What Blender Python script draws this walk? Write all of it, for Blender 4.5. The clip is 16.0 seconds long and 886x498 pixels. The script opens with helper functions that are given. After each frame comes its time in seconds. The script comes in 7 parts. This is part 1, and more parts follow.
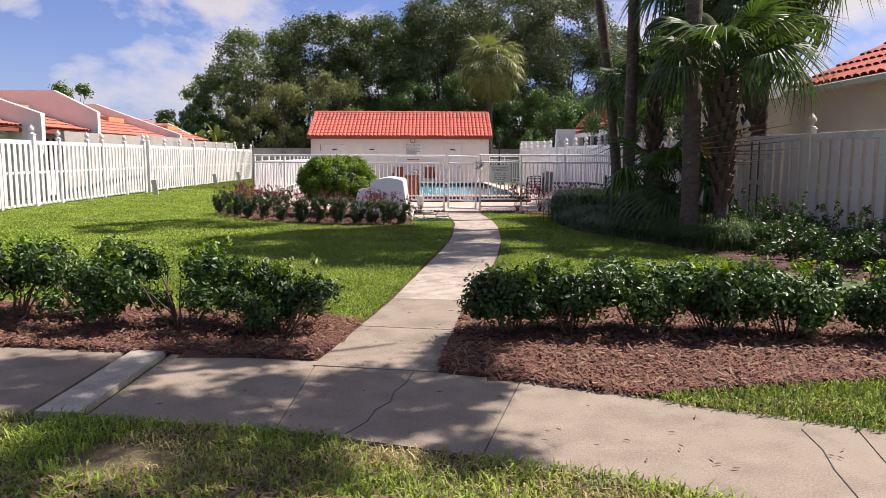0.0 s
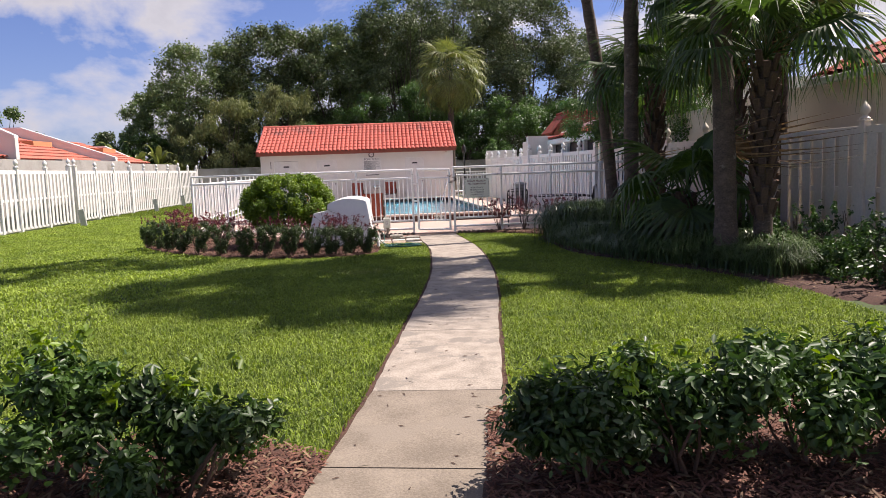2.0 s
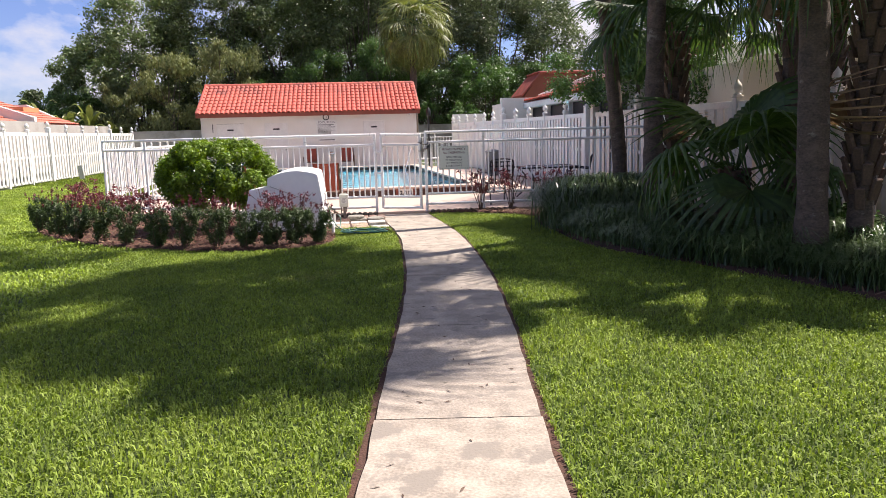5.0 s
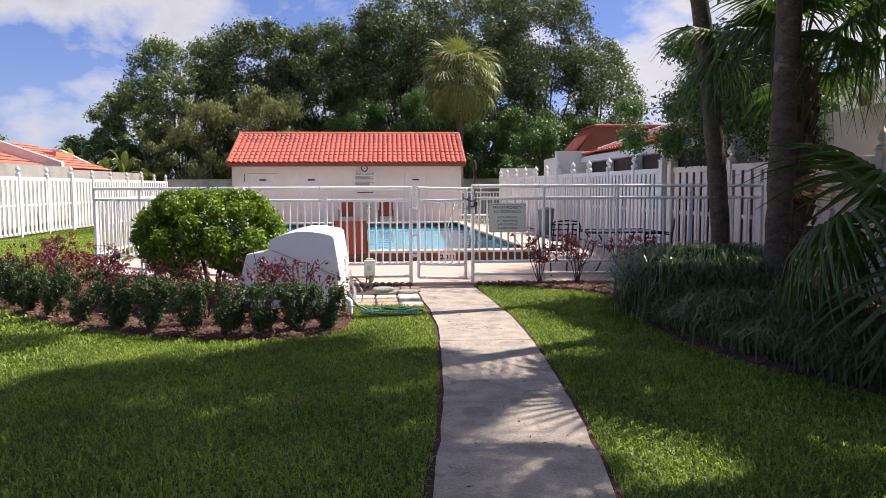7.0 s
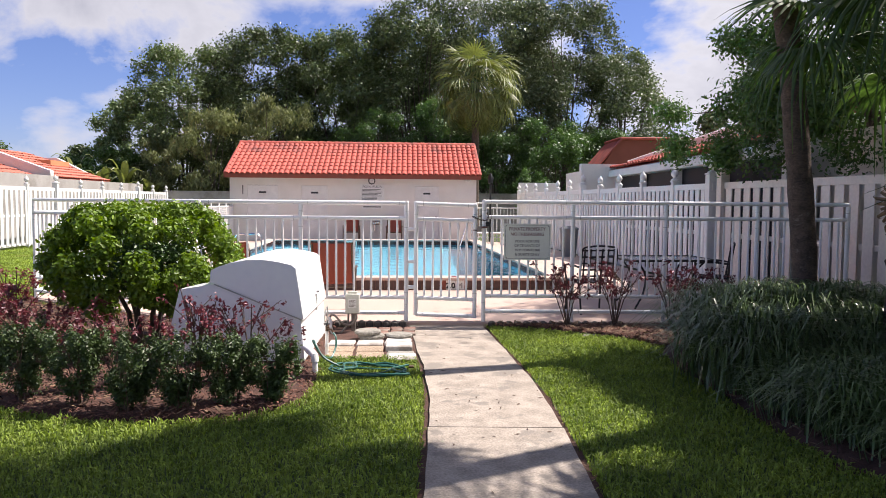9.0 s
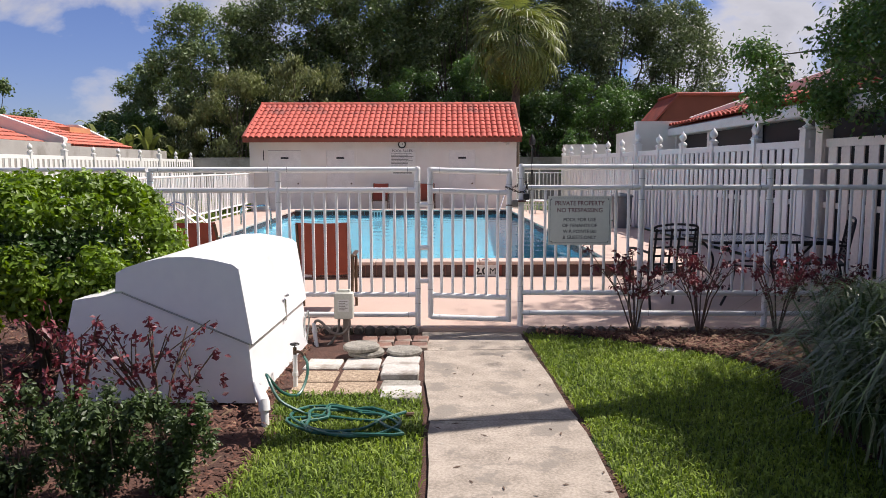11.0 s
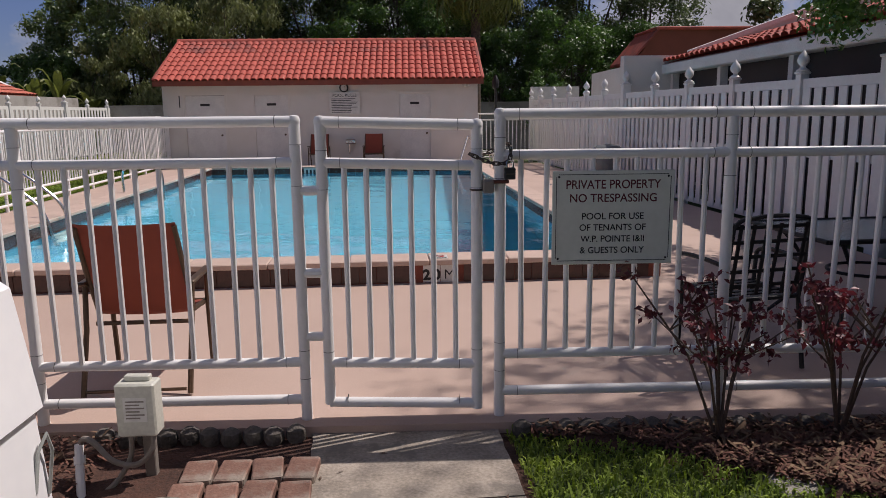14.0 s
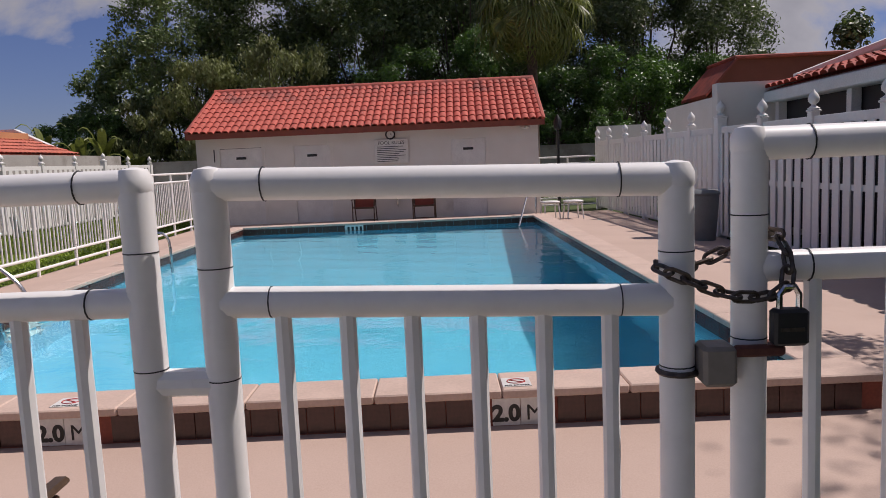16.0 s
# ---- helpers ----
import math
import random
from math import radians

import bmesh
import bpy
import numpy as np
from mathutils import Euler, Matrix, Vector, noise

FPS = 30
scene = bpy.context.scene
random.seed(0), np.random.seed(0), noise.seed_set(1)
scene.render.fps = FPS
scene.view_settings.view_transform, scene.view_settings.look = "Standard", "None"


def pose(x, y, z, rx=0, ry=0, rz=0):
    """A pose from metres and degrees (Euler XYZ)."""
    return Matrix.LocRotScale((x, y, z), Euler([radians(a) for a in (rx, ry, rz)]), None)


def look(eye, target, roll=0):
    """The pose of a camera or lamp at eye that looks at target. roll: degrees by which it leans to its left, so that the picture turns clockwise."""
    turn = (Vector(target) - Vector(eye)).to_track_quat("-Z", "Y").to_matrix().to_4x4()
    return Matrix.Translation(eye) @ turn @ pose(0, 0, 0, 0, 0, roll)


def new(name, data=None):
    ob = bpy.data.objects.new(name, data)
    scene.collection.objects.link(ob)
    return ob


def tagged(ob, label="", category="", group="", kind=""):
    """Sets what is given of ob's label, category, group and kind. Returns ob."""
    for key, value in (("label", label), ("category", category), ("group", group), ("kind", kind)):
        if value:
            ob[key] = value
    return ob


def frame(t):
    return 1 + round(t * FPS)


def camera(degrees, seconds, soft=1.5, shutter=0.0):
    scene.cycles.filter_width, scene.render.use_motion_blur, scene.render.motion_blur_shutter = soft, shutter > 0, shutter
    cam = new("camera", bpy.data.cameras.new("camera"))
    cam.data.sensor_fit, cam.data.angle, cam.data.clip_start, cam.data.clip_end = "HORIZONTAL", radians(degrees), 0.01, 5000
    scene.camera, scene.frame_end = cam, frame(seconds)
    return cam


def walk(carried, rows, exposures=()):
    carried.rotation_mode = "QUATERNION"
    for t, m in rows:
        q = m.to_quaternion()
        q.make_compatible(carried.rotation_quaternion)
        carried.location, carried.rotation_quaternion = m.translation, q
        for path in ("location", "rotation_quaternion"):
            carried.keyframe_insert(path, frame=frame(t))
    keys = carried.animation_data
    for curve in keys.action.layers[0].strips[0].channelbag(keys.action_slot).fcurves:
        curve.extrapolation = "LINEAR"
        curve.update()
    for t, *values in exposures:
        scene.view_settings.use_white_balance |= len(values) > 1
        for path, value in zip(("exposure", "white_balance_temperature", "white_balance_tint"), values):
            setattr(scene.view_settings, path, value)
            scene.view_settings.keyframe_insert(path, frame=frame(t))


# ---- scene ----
cam = camera(62.0, 16.0, soft=0.65)
PATH = [
    (0, (0.0, -0.62, 1.555), (-0.004, 1.364, 1.307), 0.2),
    (0.5, (-0.06, -0.16, 1.59), (0.02, 1.828, 1.386), 1.4),
    (1, (-0.16, 0.55, 1.67), (-0.086, 2.54, 1.482), 0.2),
    (1.5, (-0.247, 1.566, 1.605), (-0.167, 3.555, 1.414), -1.3),
    (2, (-0.288, 2.16, 1.578), (-0.182, 4.146, 1.362), -2.0),
    (2.5, (-0.363, 2.552, 1.605), (-0.212, 4.532, 1.368), -1.5),
    (3, (-0.391, 3.005, 1.624), (-0.193, 4.978, 1.36), -1.7),
    (5.5, (-0.345, 5.97, 1.587), (-0.127, 7.934, 1.274), -1.5),
    (6, (-0.319, 6.683, 1.593), (-0.148, 8.656, 1.315), -1.2),
    (6.5, (-0.22, 7.53, 1.585), (-0.095, 9.514, 1.365), -0.9),
    (7, (-0.157, 8.157, 1.579), (-0.047, 10.147, 1.414), -0.2),
    (7.5, (-0.085, 8.817, 1.553), (0.02, 10.81, 1.419), 0.1),
    (8, (-0.044, 9.466, 1.546), (0.052, 11.46, 1.425), 0.2),
    (8.5, (0.048, 10.003, 1.577), (0.129, 11.998, 1.457), 0.4),
    (11, (0.405, 12.886, 1.606), (0.355, 14.873, 1.385), -0.1),
    (11.5, (0.429, 13.579, 1.59), (0.33, 15.561, 1.339), -0.2),
    (12, (0.453, 14.212, 1.594), (0.312, 16.187, 1.314), -0.2),
    (12.5, (0.478, 14.708, 1.629), (0.327, 16.679, 1.321), -0.5),
    (13, (0.515, 15.149, 1.638), (0.436, 17.121, 1.315), -0.4),
    (13.5, (0.559, 15.706, 1.623), (0.559, 17.676, 1.281), -0.3),
    (14, (0.591, 16.364, 1.612), (0.647, 18.331, 1.25), -0.6),
    (14.5, (0.608, 17.008, 1.609), (0.668, 18.974, 1.244), -0.8),
    (15, (0.554, 17.589, 1.604), (0.584, 19.56, 1.267), -1.0),
    (15.5, (0.556, 18.188, 1.608), (0.516, 20.166, 1.315), -1.6),
    (16, (0.54, 18.798, 1.599), (0.45, 20.782, 1.364), -2.5),
]
EXPOSURE = [(0.0, 0.74, 6680, 20), (1.5, 0.62, 6650, 20), (3.0, 0.82, 6620, 20), (5.5, 0.96, 6600, 18), (7.0, 0.75, 6500, 18), (8.5, 0.82, 6480, 18), (11.5, 0.25, 6400, 17), (13.0, -0.28, 6400, 17), (14.0, -0.44, 6440, 20), (15.0, -0.34, 6420, 20), (16.0, -0.38, 6440, 21)]
walk(cam, [(t, look(eye, target, roll)) for t, eye, target, roll in PATH], EXPOSURE)

# ---- world and sun ----
SUN = Vector((0.92 * math.cos(radians(56)), 0.38 * math.cos(radians(56)), math.sin(radians(56)))).normalized()
world = bpy.data.worlds.new("sky")
scene.world = world
world.use_nodes = True


def build_sky():
    nt = world.node_tree
    nt.nodes.clear()
    out = nt.nodes.new("ShaderNodeOutputWorld")
    bg = nt.nodes.new("ShaderNodeBackground")
    sky = nt.nodes.new("ShaderNodeTexSky")
    sky.sky_type = "NISHITA"
    sky.sun_disc = False
    sky.sun_elevation = radians(56)
    sky.sun_rotation = math.atan2(SUN.x, SUN.y)
    sky.air_density, sky.dust_density, sky.ozone_density = 1.0, 0.3, 4.0
    co = nt.nodes.new("ShaderNodeTexCoord")
    mp = nt.nodes.new("ShaderNodeMapping")
    mp.inputs["Scale"].default_value = (1.0, 1.0, 1.5)
    mp.inputs["Location"].default_value = (0.35, 0.1, 0.3)
    n1 = nt.nodes.new("ShaderNodeTexNoise")
    n1.inputs["Scale"].default_value, n1.inputs["Detail"].default_value, n1.inputs["Roughness"].default_value = 4.6, 8.0, 0.55
    n1.inputs["Distortion"].default_value = 0.25
    ramp = nt.nodes.new("ShaderNodeValToRGB")
    ramp.color_ramp.elements[0].position, ramp.color_ramp.elements[1].position = 0.47, 0.575
    shade = nt.nodes.new("ShaderNodeValToRGB")
    shade.color_ramp.elements[0].position, shade.color_ramp.elements[1].position = 0.5, 0.72
    shade.color_ramp.elements[0].color = (11.0, 11.2, 11.8, 1)
    shade.color_ramp.elements[1].color = (7.0, 7.3, 8.2, 1)
    mix = nt.nodes.new("ShaderNodeMix")
    mix.data_type = "RGBA"
    lk = nt.links.new
    lk(co.outputs["Generated"], mp.inputs["Vector"])
    lk(mp.outputs["Vector"], n1.inputs["Vector"])
    east = nt.nodes.new("ShaderNodeVectorMath")
    east.operation = "DOT_PRODUCT"
    east.inputs[1].default_value = (0.09, 0.02, 0.0)
    cover = nt.nodes.new("ShaderNodeMath")
    cover.operation = "ADD"
    lk(co.outputs["Generated"], east.inputs[0])
    lk(n1.outputs["Fac"], cover.inputs[0]), lk(east.outputs["Value"], cover.inputs[1])
    lk(cover.outputs[0], ramp.inputs["Fac"])
    lk(n1.outputs["Fac"], shade.inputs["Fac"])
    lk(ramp.outputs["Color"], mix.inputs["Factor"])
    tone = nt.nodes.new("ShaderNodeMix")
    tone.data_type, tone.blend_type = "RGBA", "MULTIPLY"
    tone.inputs["Factor"].default_value = 1.0
    tone.inputs["B"].default_value = (1.28, 1.3, 1.75, 1)
    lk(sky.outputs["Color"], tone.inputs["A"])
    lk(tone.outputs["Result"], mix.inputs["A"])
    lk(shade.outputs["Color"], mix.inputs["B"])
    lk(mix.outputs["Result"], bg.inputs["Color"])
    bg.inputs["Strength"].default_value = 0.043
    lk(bg.outputs["Background"], out.inputs["Surface"])


build_sky()
sun_data = bpy.data.lights.new("sun", "SUN")
sun_data.energy, sun_data.angle, sun_data.color = 5.0, radians(0.53), (1.0, 0.95, 0.86)
sun = new("sun", sun_data)
sun.matrix_world = look(SUN * 60, (0, 0, 0))

# ---- materials ----


def mat(name, c1, c2=None, rough=0.6, scale=6.0, fine=60.0, bump=0.15, metal=0.0, spec=0.5, c3=None, c3_at=0.68, vary=0.0, coat=0.0, trans=0.0, stretch=None, c3_w=0.14):
    """Principled material with two scales of noise in colour, fine relief and optional stains and per-piece variation."""
    m = bpy.data.materials.new(name)
    m.use_nodes = True
    nt = m.node_tree
    bs = nt.nodes["Principled BSDF"]
    lk = nt.links.new
    c2 = c2 or tuple(min(1, x * 0.82) for x in c1)
    co = nt.nodes.new("ShaderNodeTexCoord")
    src = co.outputs["Object"]
    if stretch:
        mp = nt.nodes.new("ShaderNodeMapping")
        mp.inputs["Scale"].default_value = stretch
        lk(src, mp.inputs["Vector"])
        src = mp.outputs["Vector"]
    a = nt.nodes.new("ShaderNodeTexNoise")
    a.inputs["Scale"].default_value, a.inputs["Detail"].default_value = scale, 5.0
    b = nt.nodes.new("ShaderNodeTexNoise")
    b.inputs["Scale"].default_value, b.inputs["Detail"].default_value = fine, 3.0
    lk(src, a.inputs["Vector"]), lk(src, b.inputs["Vector"])
    add = nt.nodes.new("ShaderNodeMath")
    add.operation = "ADD"
    half = nt.nodes.new("ShaderNodeMath")
    half.operation = "MULTIPLY"
    half.inputs[1].default_value = 0.5
    lk(a.outputs["Fac"], add.inputs[0]), lk(b.outputs["Fac"], add.inputs[1]), lk(add.outputs[0], half.inputs[0])
    ramp = nt.nodes.new("ShaderNodeValToRGB")
    e = ramp.color_ramp.elements
    e[0].position, e[1].position = 0.36, 0.62
    e[0].color, e[1].color = (*c2, 1), (*c1, 1)
    lk(half.outputs[0], ramp.inputs["Fac"])
    col = ramp.outputs["Color"]
    if c3:
        s = nt.nodes.new("ShaderNodeTexNoise")
        s.inputs["Scale"].default_value, s.inputs["Detail"].default_value, s.inputs["Roughness"].default_value = scale * 0.45, 6.0, 0.65
        lk(src, s.inputs["Vector"])
        r2 = nt.nodes.new("ShaderNodeValToRGB")
        r2.color_ramp.elements[0].position, r2.color_ramp.elements[1].position = c3_at - c3_w, c3_at
        lk(s.outputs["Fac"], r2.inputs["Fac"])
        mx = nt.nodes.new("ShaderNodeMix")
        mx.data_type = "RGBA"
        lk(r2.outputs["Color"], mx.inputs["Factor"]), lk(col, mx.inputs["A"])
        mx.inputs["B"].default_value = (*c3, 1)
        col = mx.outputs["Result"]
    if vary:
        oi = nt.nodes.new("ShaderNodeObjectInfo")
        ge = nt.nodes.new("ShaderNodeNewGeometry")
        sm = nt.nodes.new("ShaderNodeMath")
        sm.operation = "ADD"
        lk(oi.outputs["Random"], sm.inputs[0]), lk(ge.outputs["Random Per Island"], sm.inputs[1])
        mr = nt.nodes.new("ShaderNodeMapRange")
        mr.inputs["From Max"].default_value = 2.0
        mr.inputs["To Min"].default_value, mr.inputs["To Max"].default_value = 1 - vary, 1 + vary
        lk(sm.outputs[0], mr.inputs["Value"])
        hs = nt.nodes.new("ShaderNodeHueSaturation")
        lk(mr.outputs["Result"], hs.inputs["Value"]), lk(col, hs.inputs["Color"])
        col = hs.outputs["Color"]
    lk(col, bs.inputs["Base Color"])
    bs.inputs["Roughness"].default_value, bs.inputs["Metallic"].default_value = rough, metal
    bs.inputs["Specular IOR Level"].default_value = spec
    bs.inputs["Coat Weight"].default_value = coat
    if bump:
        bp = nt.nodes.new("ShaderNodeBump")
        bp.inputs["Strength"].default_value, bp.inputs["Distance"].default_value = bump, 0.02
        lk(half.outputs[0], bp.inputs["Height"]), lk(bp.outputs["Normal"], bs.inputs["Normal"])
    if trans:
        tl = nt.nodes.new("ShaderNodeBsdfTranslucent")
        gain = nt.nodes.new("ShaderNodeHueSaturation")
        gain.inputs["Value"].default_value = 1.5
        gain.inputs["Saturation"].default_value = 1.1
        lk(col, gain.inputs["Color"])
        lk(gain.outputs["Color"], tl.inputs["Color"])
        ms = nt.nodes.new("ShaderNodeMixShader")
        ms.inputs[0].default_value = trans
        lk(bs.outputs[0], ms.inputs[1]), lk(tl.outputs[0], ms.inputs[2])
        lk(ms.outputs[0], nt.nodes["Material Output"].inputs["Surface"])
    return m


M_LAWN = mat("lawn_soil", (0.065, 0.095, 0.02), (0.03, 0.05, 0.012), 0.9, 1.2, 30, 0.6, c3=(0.13, 0.14, 0.05), c3_at=0.72)
M_BLADE = mat("grass_blade", (0.235, 0.305, 0.048), (0.10, 0.155, 0.022), 0.6, 1.1, 14, 0, vary=0.8, trans=0.3, spec=0.3, c3=(0.25, 0.235, 0.085), c3_at=0.76)
M_DRYBLADE = mat("dry_grass_blade", (0.30, 0.25, 0.10), (0.10, 0.11, 0.03), 0.65, 2.2, 14, 0, vary=0.95, trans=0.25)
M_THATCH = mat("thatch_soil", (0.15, 0.115, 0.055), (0.055, 0.045, 0.022), 0.95, 7, 60, 0.9)
M_CONC = mat("walk_concrete", (0.42, 0.36, 0.295), (0.23, 0.195, 0.155), 0.9, 5.5, 60, 0.4, c3=(0.235, 0.205, 0.17), c3_at=0.6, c3_w=0.05)
M_CONC_OLD = mat("front_walk_concrete", (0.275, 0.228, 0.175), (0.16, 0.13, 0.097), 0.9, 3.2, 80, 0.4, c3=(0.24, 0.2, 0.155), c3_at=0.6, c3_w=0.06)
M_CONC_PALE = mat("pale_concrete", (0.46, 0.42, 0.36), (0.27, 0.24, 0.20), 0.88, 5, 80, 0.3)
M_DECK = mat("painted_deck", (0.52, 0.385, 0.315), (0.46, 0.335, 0.27), 0.75, 1.3, 120, 0.1, c3=(0.44, 0.31, 0.245), c3_at=0.74)
M_COPING = mat("coping", (0.60, 0.45, 0.37), (0.50, 0.37, 0.30), 0.75, 4, 70, 0.12, vary=0.08)
M_BROWNTILE = mat("brown_glazed_tile", (0.085, 0.035, 0.028), (0.05, 0.022, 0.018), 0.25, 8, 40, 0.03, vary=0.3)
M_WHITETILE = mat("white_marker_tile", (0.75, 0.74, 0.70), None, 0.3, 8, 40, 0.02)
M_BLACK = mat("black_paint", (0.015, 0.015, 0.016), None, 0.5, 20, 80, 0.02)
M_RED = mat("red_paint", (0.45, 0.03, 0.03), None, 0.5, 20, 80, 0.02)
M_DARKTXT = mat("sign_dark_red", (0.13, 0.025, 0.03), None, 0.5, 20, 80, 0.0)
M_PVC = mat("white_pvc", (0.87, 0.86, 0.84), (0.81, 0.80, 0.78), 0.38, 2.5, 25, 0.03, c3=(0.6, 0.585, 0.55), c3_at=0.8)
M_VINYL = mat("white_vinyl", (0.80, 0.79, 0.76), (0.74, 0.73, 0.70), 0.4, 2, 20, 0.03, vary=0.04)
M_VINYL_OLD = mat("weathered_vinyl", (0.80, 0.70, 0.60), (0.68, 0.595, 0.505), 0.5, 2, 20, 0.05, c3=(0.48, 0.47, 0.42), c3_at=0.7, vary=0.05)
M_STUCCO = mat("white_stucco", (0.74, 0.72, 0.67), (0.66, 0.635, 0.58), 0.92, 1.6, 140, 0.35, c3=(0.55, 0.53, 0.48), c3_at=0.76)
M_STUCCO_TAN = mat("tan_stucco", (0.68, 0.61, 0.52), (0.58, 0.52, 0.44), 0.92, 1.6, 140, 0.35)
M_GREYWALL = mat("grey_masonry", (0.42, 0.40, 0.37), (0.33, 0.31, 0.28), 0.92, 1.8, 90, 0.3, c3=(0.25, 0.23, 0.2), c3_at=0.66)
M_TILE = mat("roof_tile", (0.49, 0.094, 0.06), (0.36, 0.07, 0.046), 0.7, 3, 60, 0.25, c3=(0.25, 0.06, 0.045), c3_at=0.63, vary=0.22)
# Lighter copy of the roof tile, with sunlight on the far roofs put into its colour.
M_TILE_SUNLIT = mat("sunlit_tone_roof_tile", (0.60, 0.18, 0.115), (0.46, 0.125, 0.082), 0.75, 3, 60, 0.25, c3=(0.34, 0.1, 0.07), c3_at=0.66, vary=0.15)
M_REDWALL = mat("red_brown_wall", (0.23, 0.07, 0.045), None, 0.9, 2, 60, 0.2)
M_ORANGE = mat("orange_wall", (0.55, 0.27, 0.13), None, 0.9, 2, 60, 0.2)
M_TRIM = mat("white_trim", (0.75, 0.74, 0.71), None, 0.5, 3, 40, 0.05)
M_FASCIA = mat("red_fascia", (0.28, 0.075, 0.045), (0.2, 0.055, 0.035), 0.8, 4, 60, 0.1)
M_SCREEN = mat("dark_screen", (0.02, 0.02, 0.022), None, 0.6, 4, 60, 0.0)
M_POOL = mat("pool_plaster", (0.17, 0.485, 0.61), (0.12, 0.42, 0.56), 0.7, 1.2, 20, 0.05)
M_MULCH = mat("mulch_soil", (0.10, 0.046, 0.031), (0.045, 0.023, 0.016), 0.95, 5, 70, 0.9)
M_CHIP = mat("mulch_chip", (0.175, 0.078, 0.052), (0.08, 0.035, 0.024), 0.9, 9, 60, 0.2, vary=0.6)
M_STRAW = mat("dry_litter", (0.27, 0.17, 0.10), (0.16, 0.10, 0.06), 0.9, 9, 60, 0.1, vary=0.4)
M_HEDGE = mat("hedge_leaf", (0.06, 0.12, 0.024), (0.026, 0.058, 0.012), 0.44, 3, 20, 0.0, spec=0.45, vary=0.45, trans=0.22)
M_TOPI = mat("round_bush_leaf", (0.24, 0.36, 0.03), (0.09, 0.165, 0.014), 0.48, 3, 20, 0.0, vary=0.6, trans=0.3)
M_LOWBUSH = mat("low_bush_leaf", (0.075, 0.12, 0.032), (0.032, 0.056, 0.016), 0.5, 4, 20, 0.0, vary=0.45, trans=0.22)
M_ROSE = mat("red_young_leaf", (0.21, 0.042, 0.05), (0.09, 0.025, 0.03), 0.45, 6, 20, 0.0, vary=0.5, trans=0.25)
M_FLOWER = mat("red_petal", (0.62, 0.02, 0.04), (0.45, 0.015, 0.03), 0.5, 20, 60, 0.0)
M_PINK = mat("pink_leaf", (0.24, 0.055, 0.065), (0.11, 0.03, 0.036), 0.5, 20, 60, 0.0, vary=0.3, trans=0.2)
M_TWIG = mat("twig", (0.13, 0.085, 0.06), (0.08, 0.05, 0.035), 0.9, 20, 90, 0.2)
M_BARK = mat("tree_bark", (0.12, 0.095, 0.075), (0.07, 0.055, 0.045), 0.95, 5, 40, 0.6)
M_PALMTRUNK = mat("palm_trunk", (0.145, 0.102, 0.074), (0.055, 0.04, 0.031), 0.95, 7, 34, 1.0, c3=(0.22, 0.185, 0.145), c3_at=0.66, c3_w=0.06, stretch=(1, 1, 1.7))
M_BOOT = mat("palm_boot", (0.14, 0.085, 0.055), (0.08, 0.05, 0.035), 0.95, 6, 40, 0.5, vary=0.3)
M_FROND = mat("fan_frond", (0.075, 0.128, 0.026), (0.03, 0.06, 0.014), 0.48, 2, 12, 0.0, vary=0.35, trans=0.38)
M_FROND_FAR = mat("cabbage_palm_frond", (0.21, 0.24, 0.06), (0.105, 0.13, 0.036), 0.45, 2, 12, 0.0, vary=0.35, trans=0.3)
M_DEADFROND = mat("dry_frond", (0.26, 0.17, 0.085), (0.17, 0.11, 0.06), 0.8, 2, 12, 0.0, vary=0.3, trans=0.2)
M_LIRIOPE = mat("border_grass_blade", (0.135, 0.195, 0.07), (0.05, 0.085, 0.03), 0.3, 2, 10, 0.0, vary=0.4, trans=0.22)
M_OAK = mat("oak_leaf", (0.145, 0.2, 0.066), (0.058, 0.086, 0.028), 0.42, 0.5, 5, 0.0, vary=0.6, trans=0.2)
M_OAK2 = mat("pale_oak_leaf", (0.16, 0.205, 0.085), (0.066, 0.092, 0.038), 0.42, 0.6, 5, 0.0, vary=0.6, trans=0.2)
M_FICUS = mat("bright_bush_leaf", (0.09, 0.17, 0.035), (0.042, 0.09, 0.02), 0.4, 0.6, 3, 0.0, vary=0.45, trans=0.28)
M_FEATHER = mat("feathery_leaf", (0.20, 0.225, 0.08), (0.10, 0.12, 0.042), 0.6, 0.5, 3, 0.0, vary=0.4, trans=0.25)
M_GELCOAT = mat("white_fibreglass", (0.89, 0.89, 0.89), (0.85, 0.85, 0.86), 0.28, 1.5, 12, 0.04, c3=(0.74, 0.735, 0.72), c3_at=0.75)
M_SLING = mat("rust_sling_fabric", (0.30, 0.065, 0.035), (0.24, 0.05, 0.028), 0.8, 5, 300, 0.2)
M_BRONZE = mat("bronze_chair_frame", (0.12, 0.075, 0.045), (0.08, 0.05, 0.03), 0.4, 8, 60, 0.05, metal=0.4)
M_IRON = mat("dark_iron", (0.025, 0.025, 0.027), (0.015, 0.015, 0.016), 0.5, 10, 80, 0.1, metal=0.5)
M_STEEL = mat("stainless_rail", (0.62, 0.61, 0.6), None, 0.2, 10, 80, 0.02, metal=1.0)
M_HOSE = mat("green_hose", (0.025, 0.13, 0.095), (0.018, 0.09, 0.07), 0.4, 20, 90, 0.05)
M_GREYBOX = mat("beige_box_paint", (0.62, 0.62, 0.54), None, 0.45, 6, 60, 0.05)
M_CONDUIT = mat("grey_conduit", (0.25, 0.22, 0.19), None, 0.6, 6, 60, 0.05)
M_CHAIN = mat("chain_steel", (0.12, 0.105, 0.095), (0.07, 0.05, 0.04), 0.5, 40, 120, 0.2, metal=0.8)
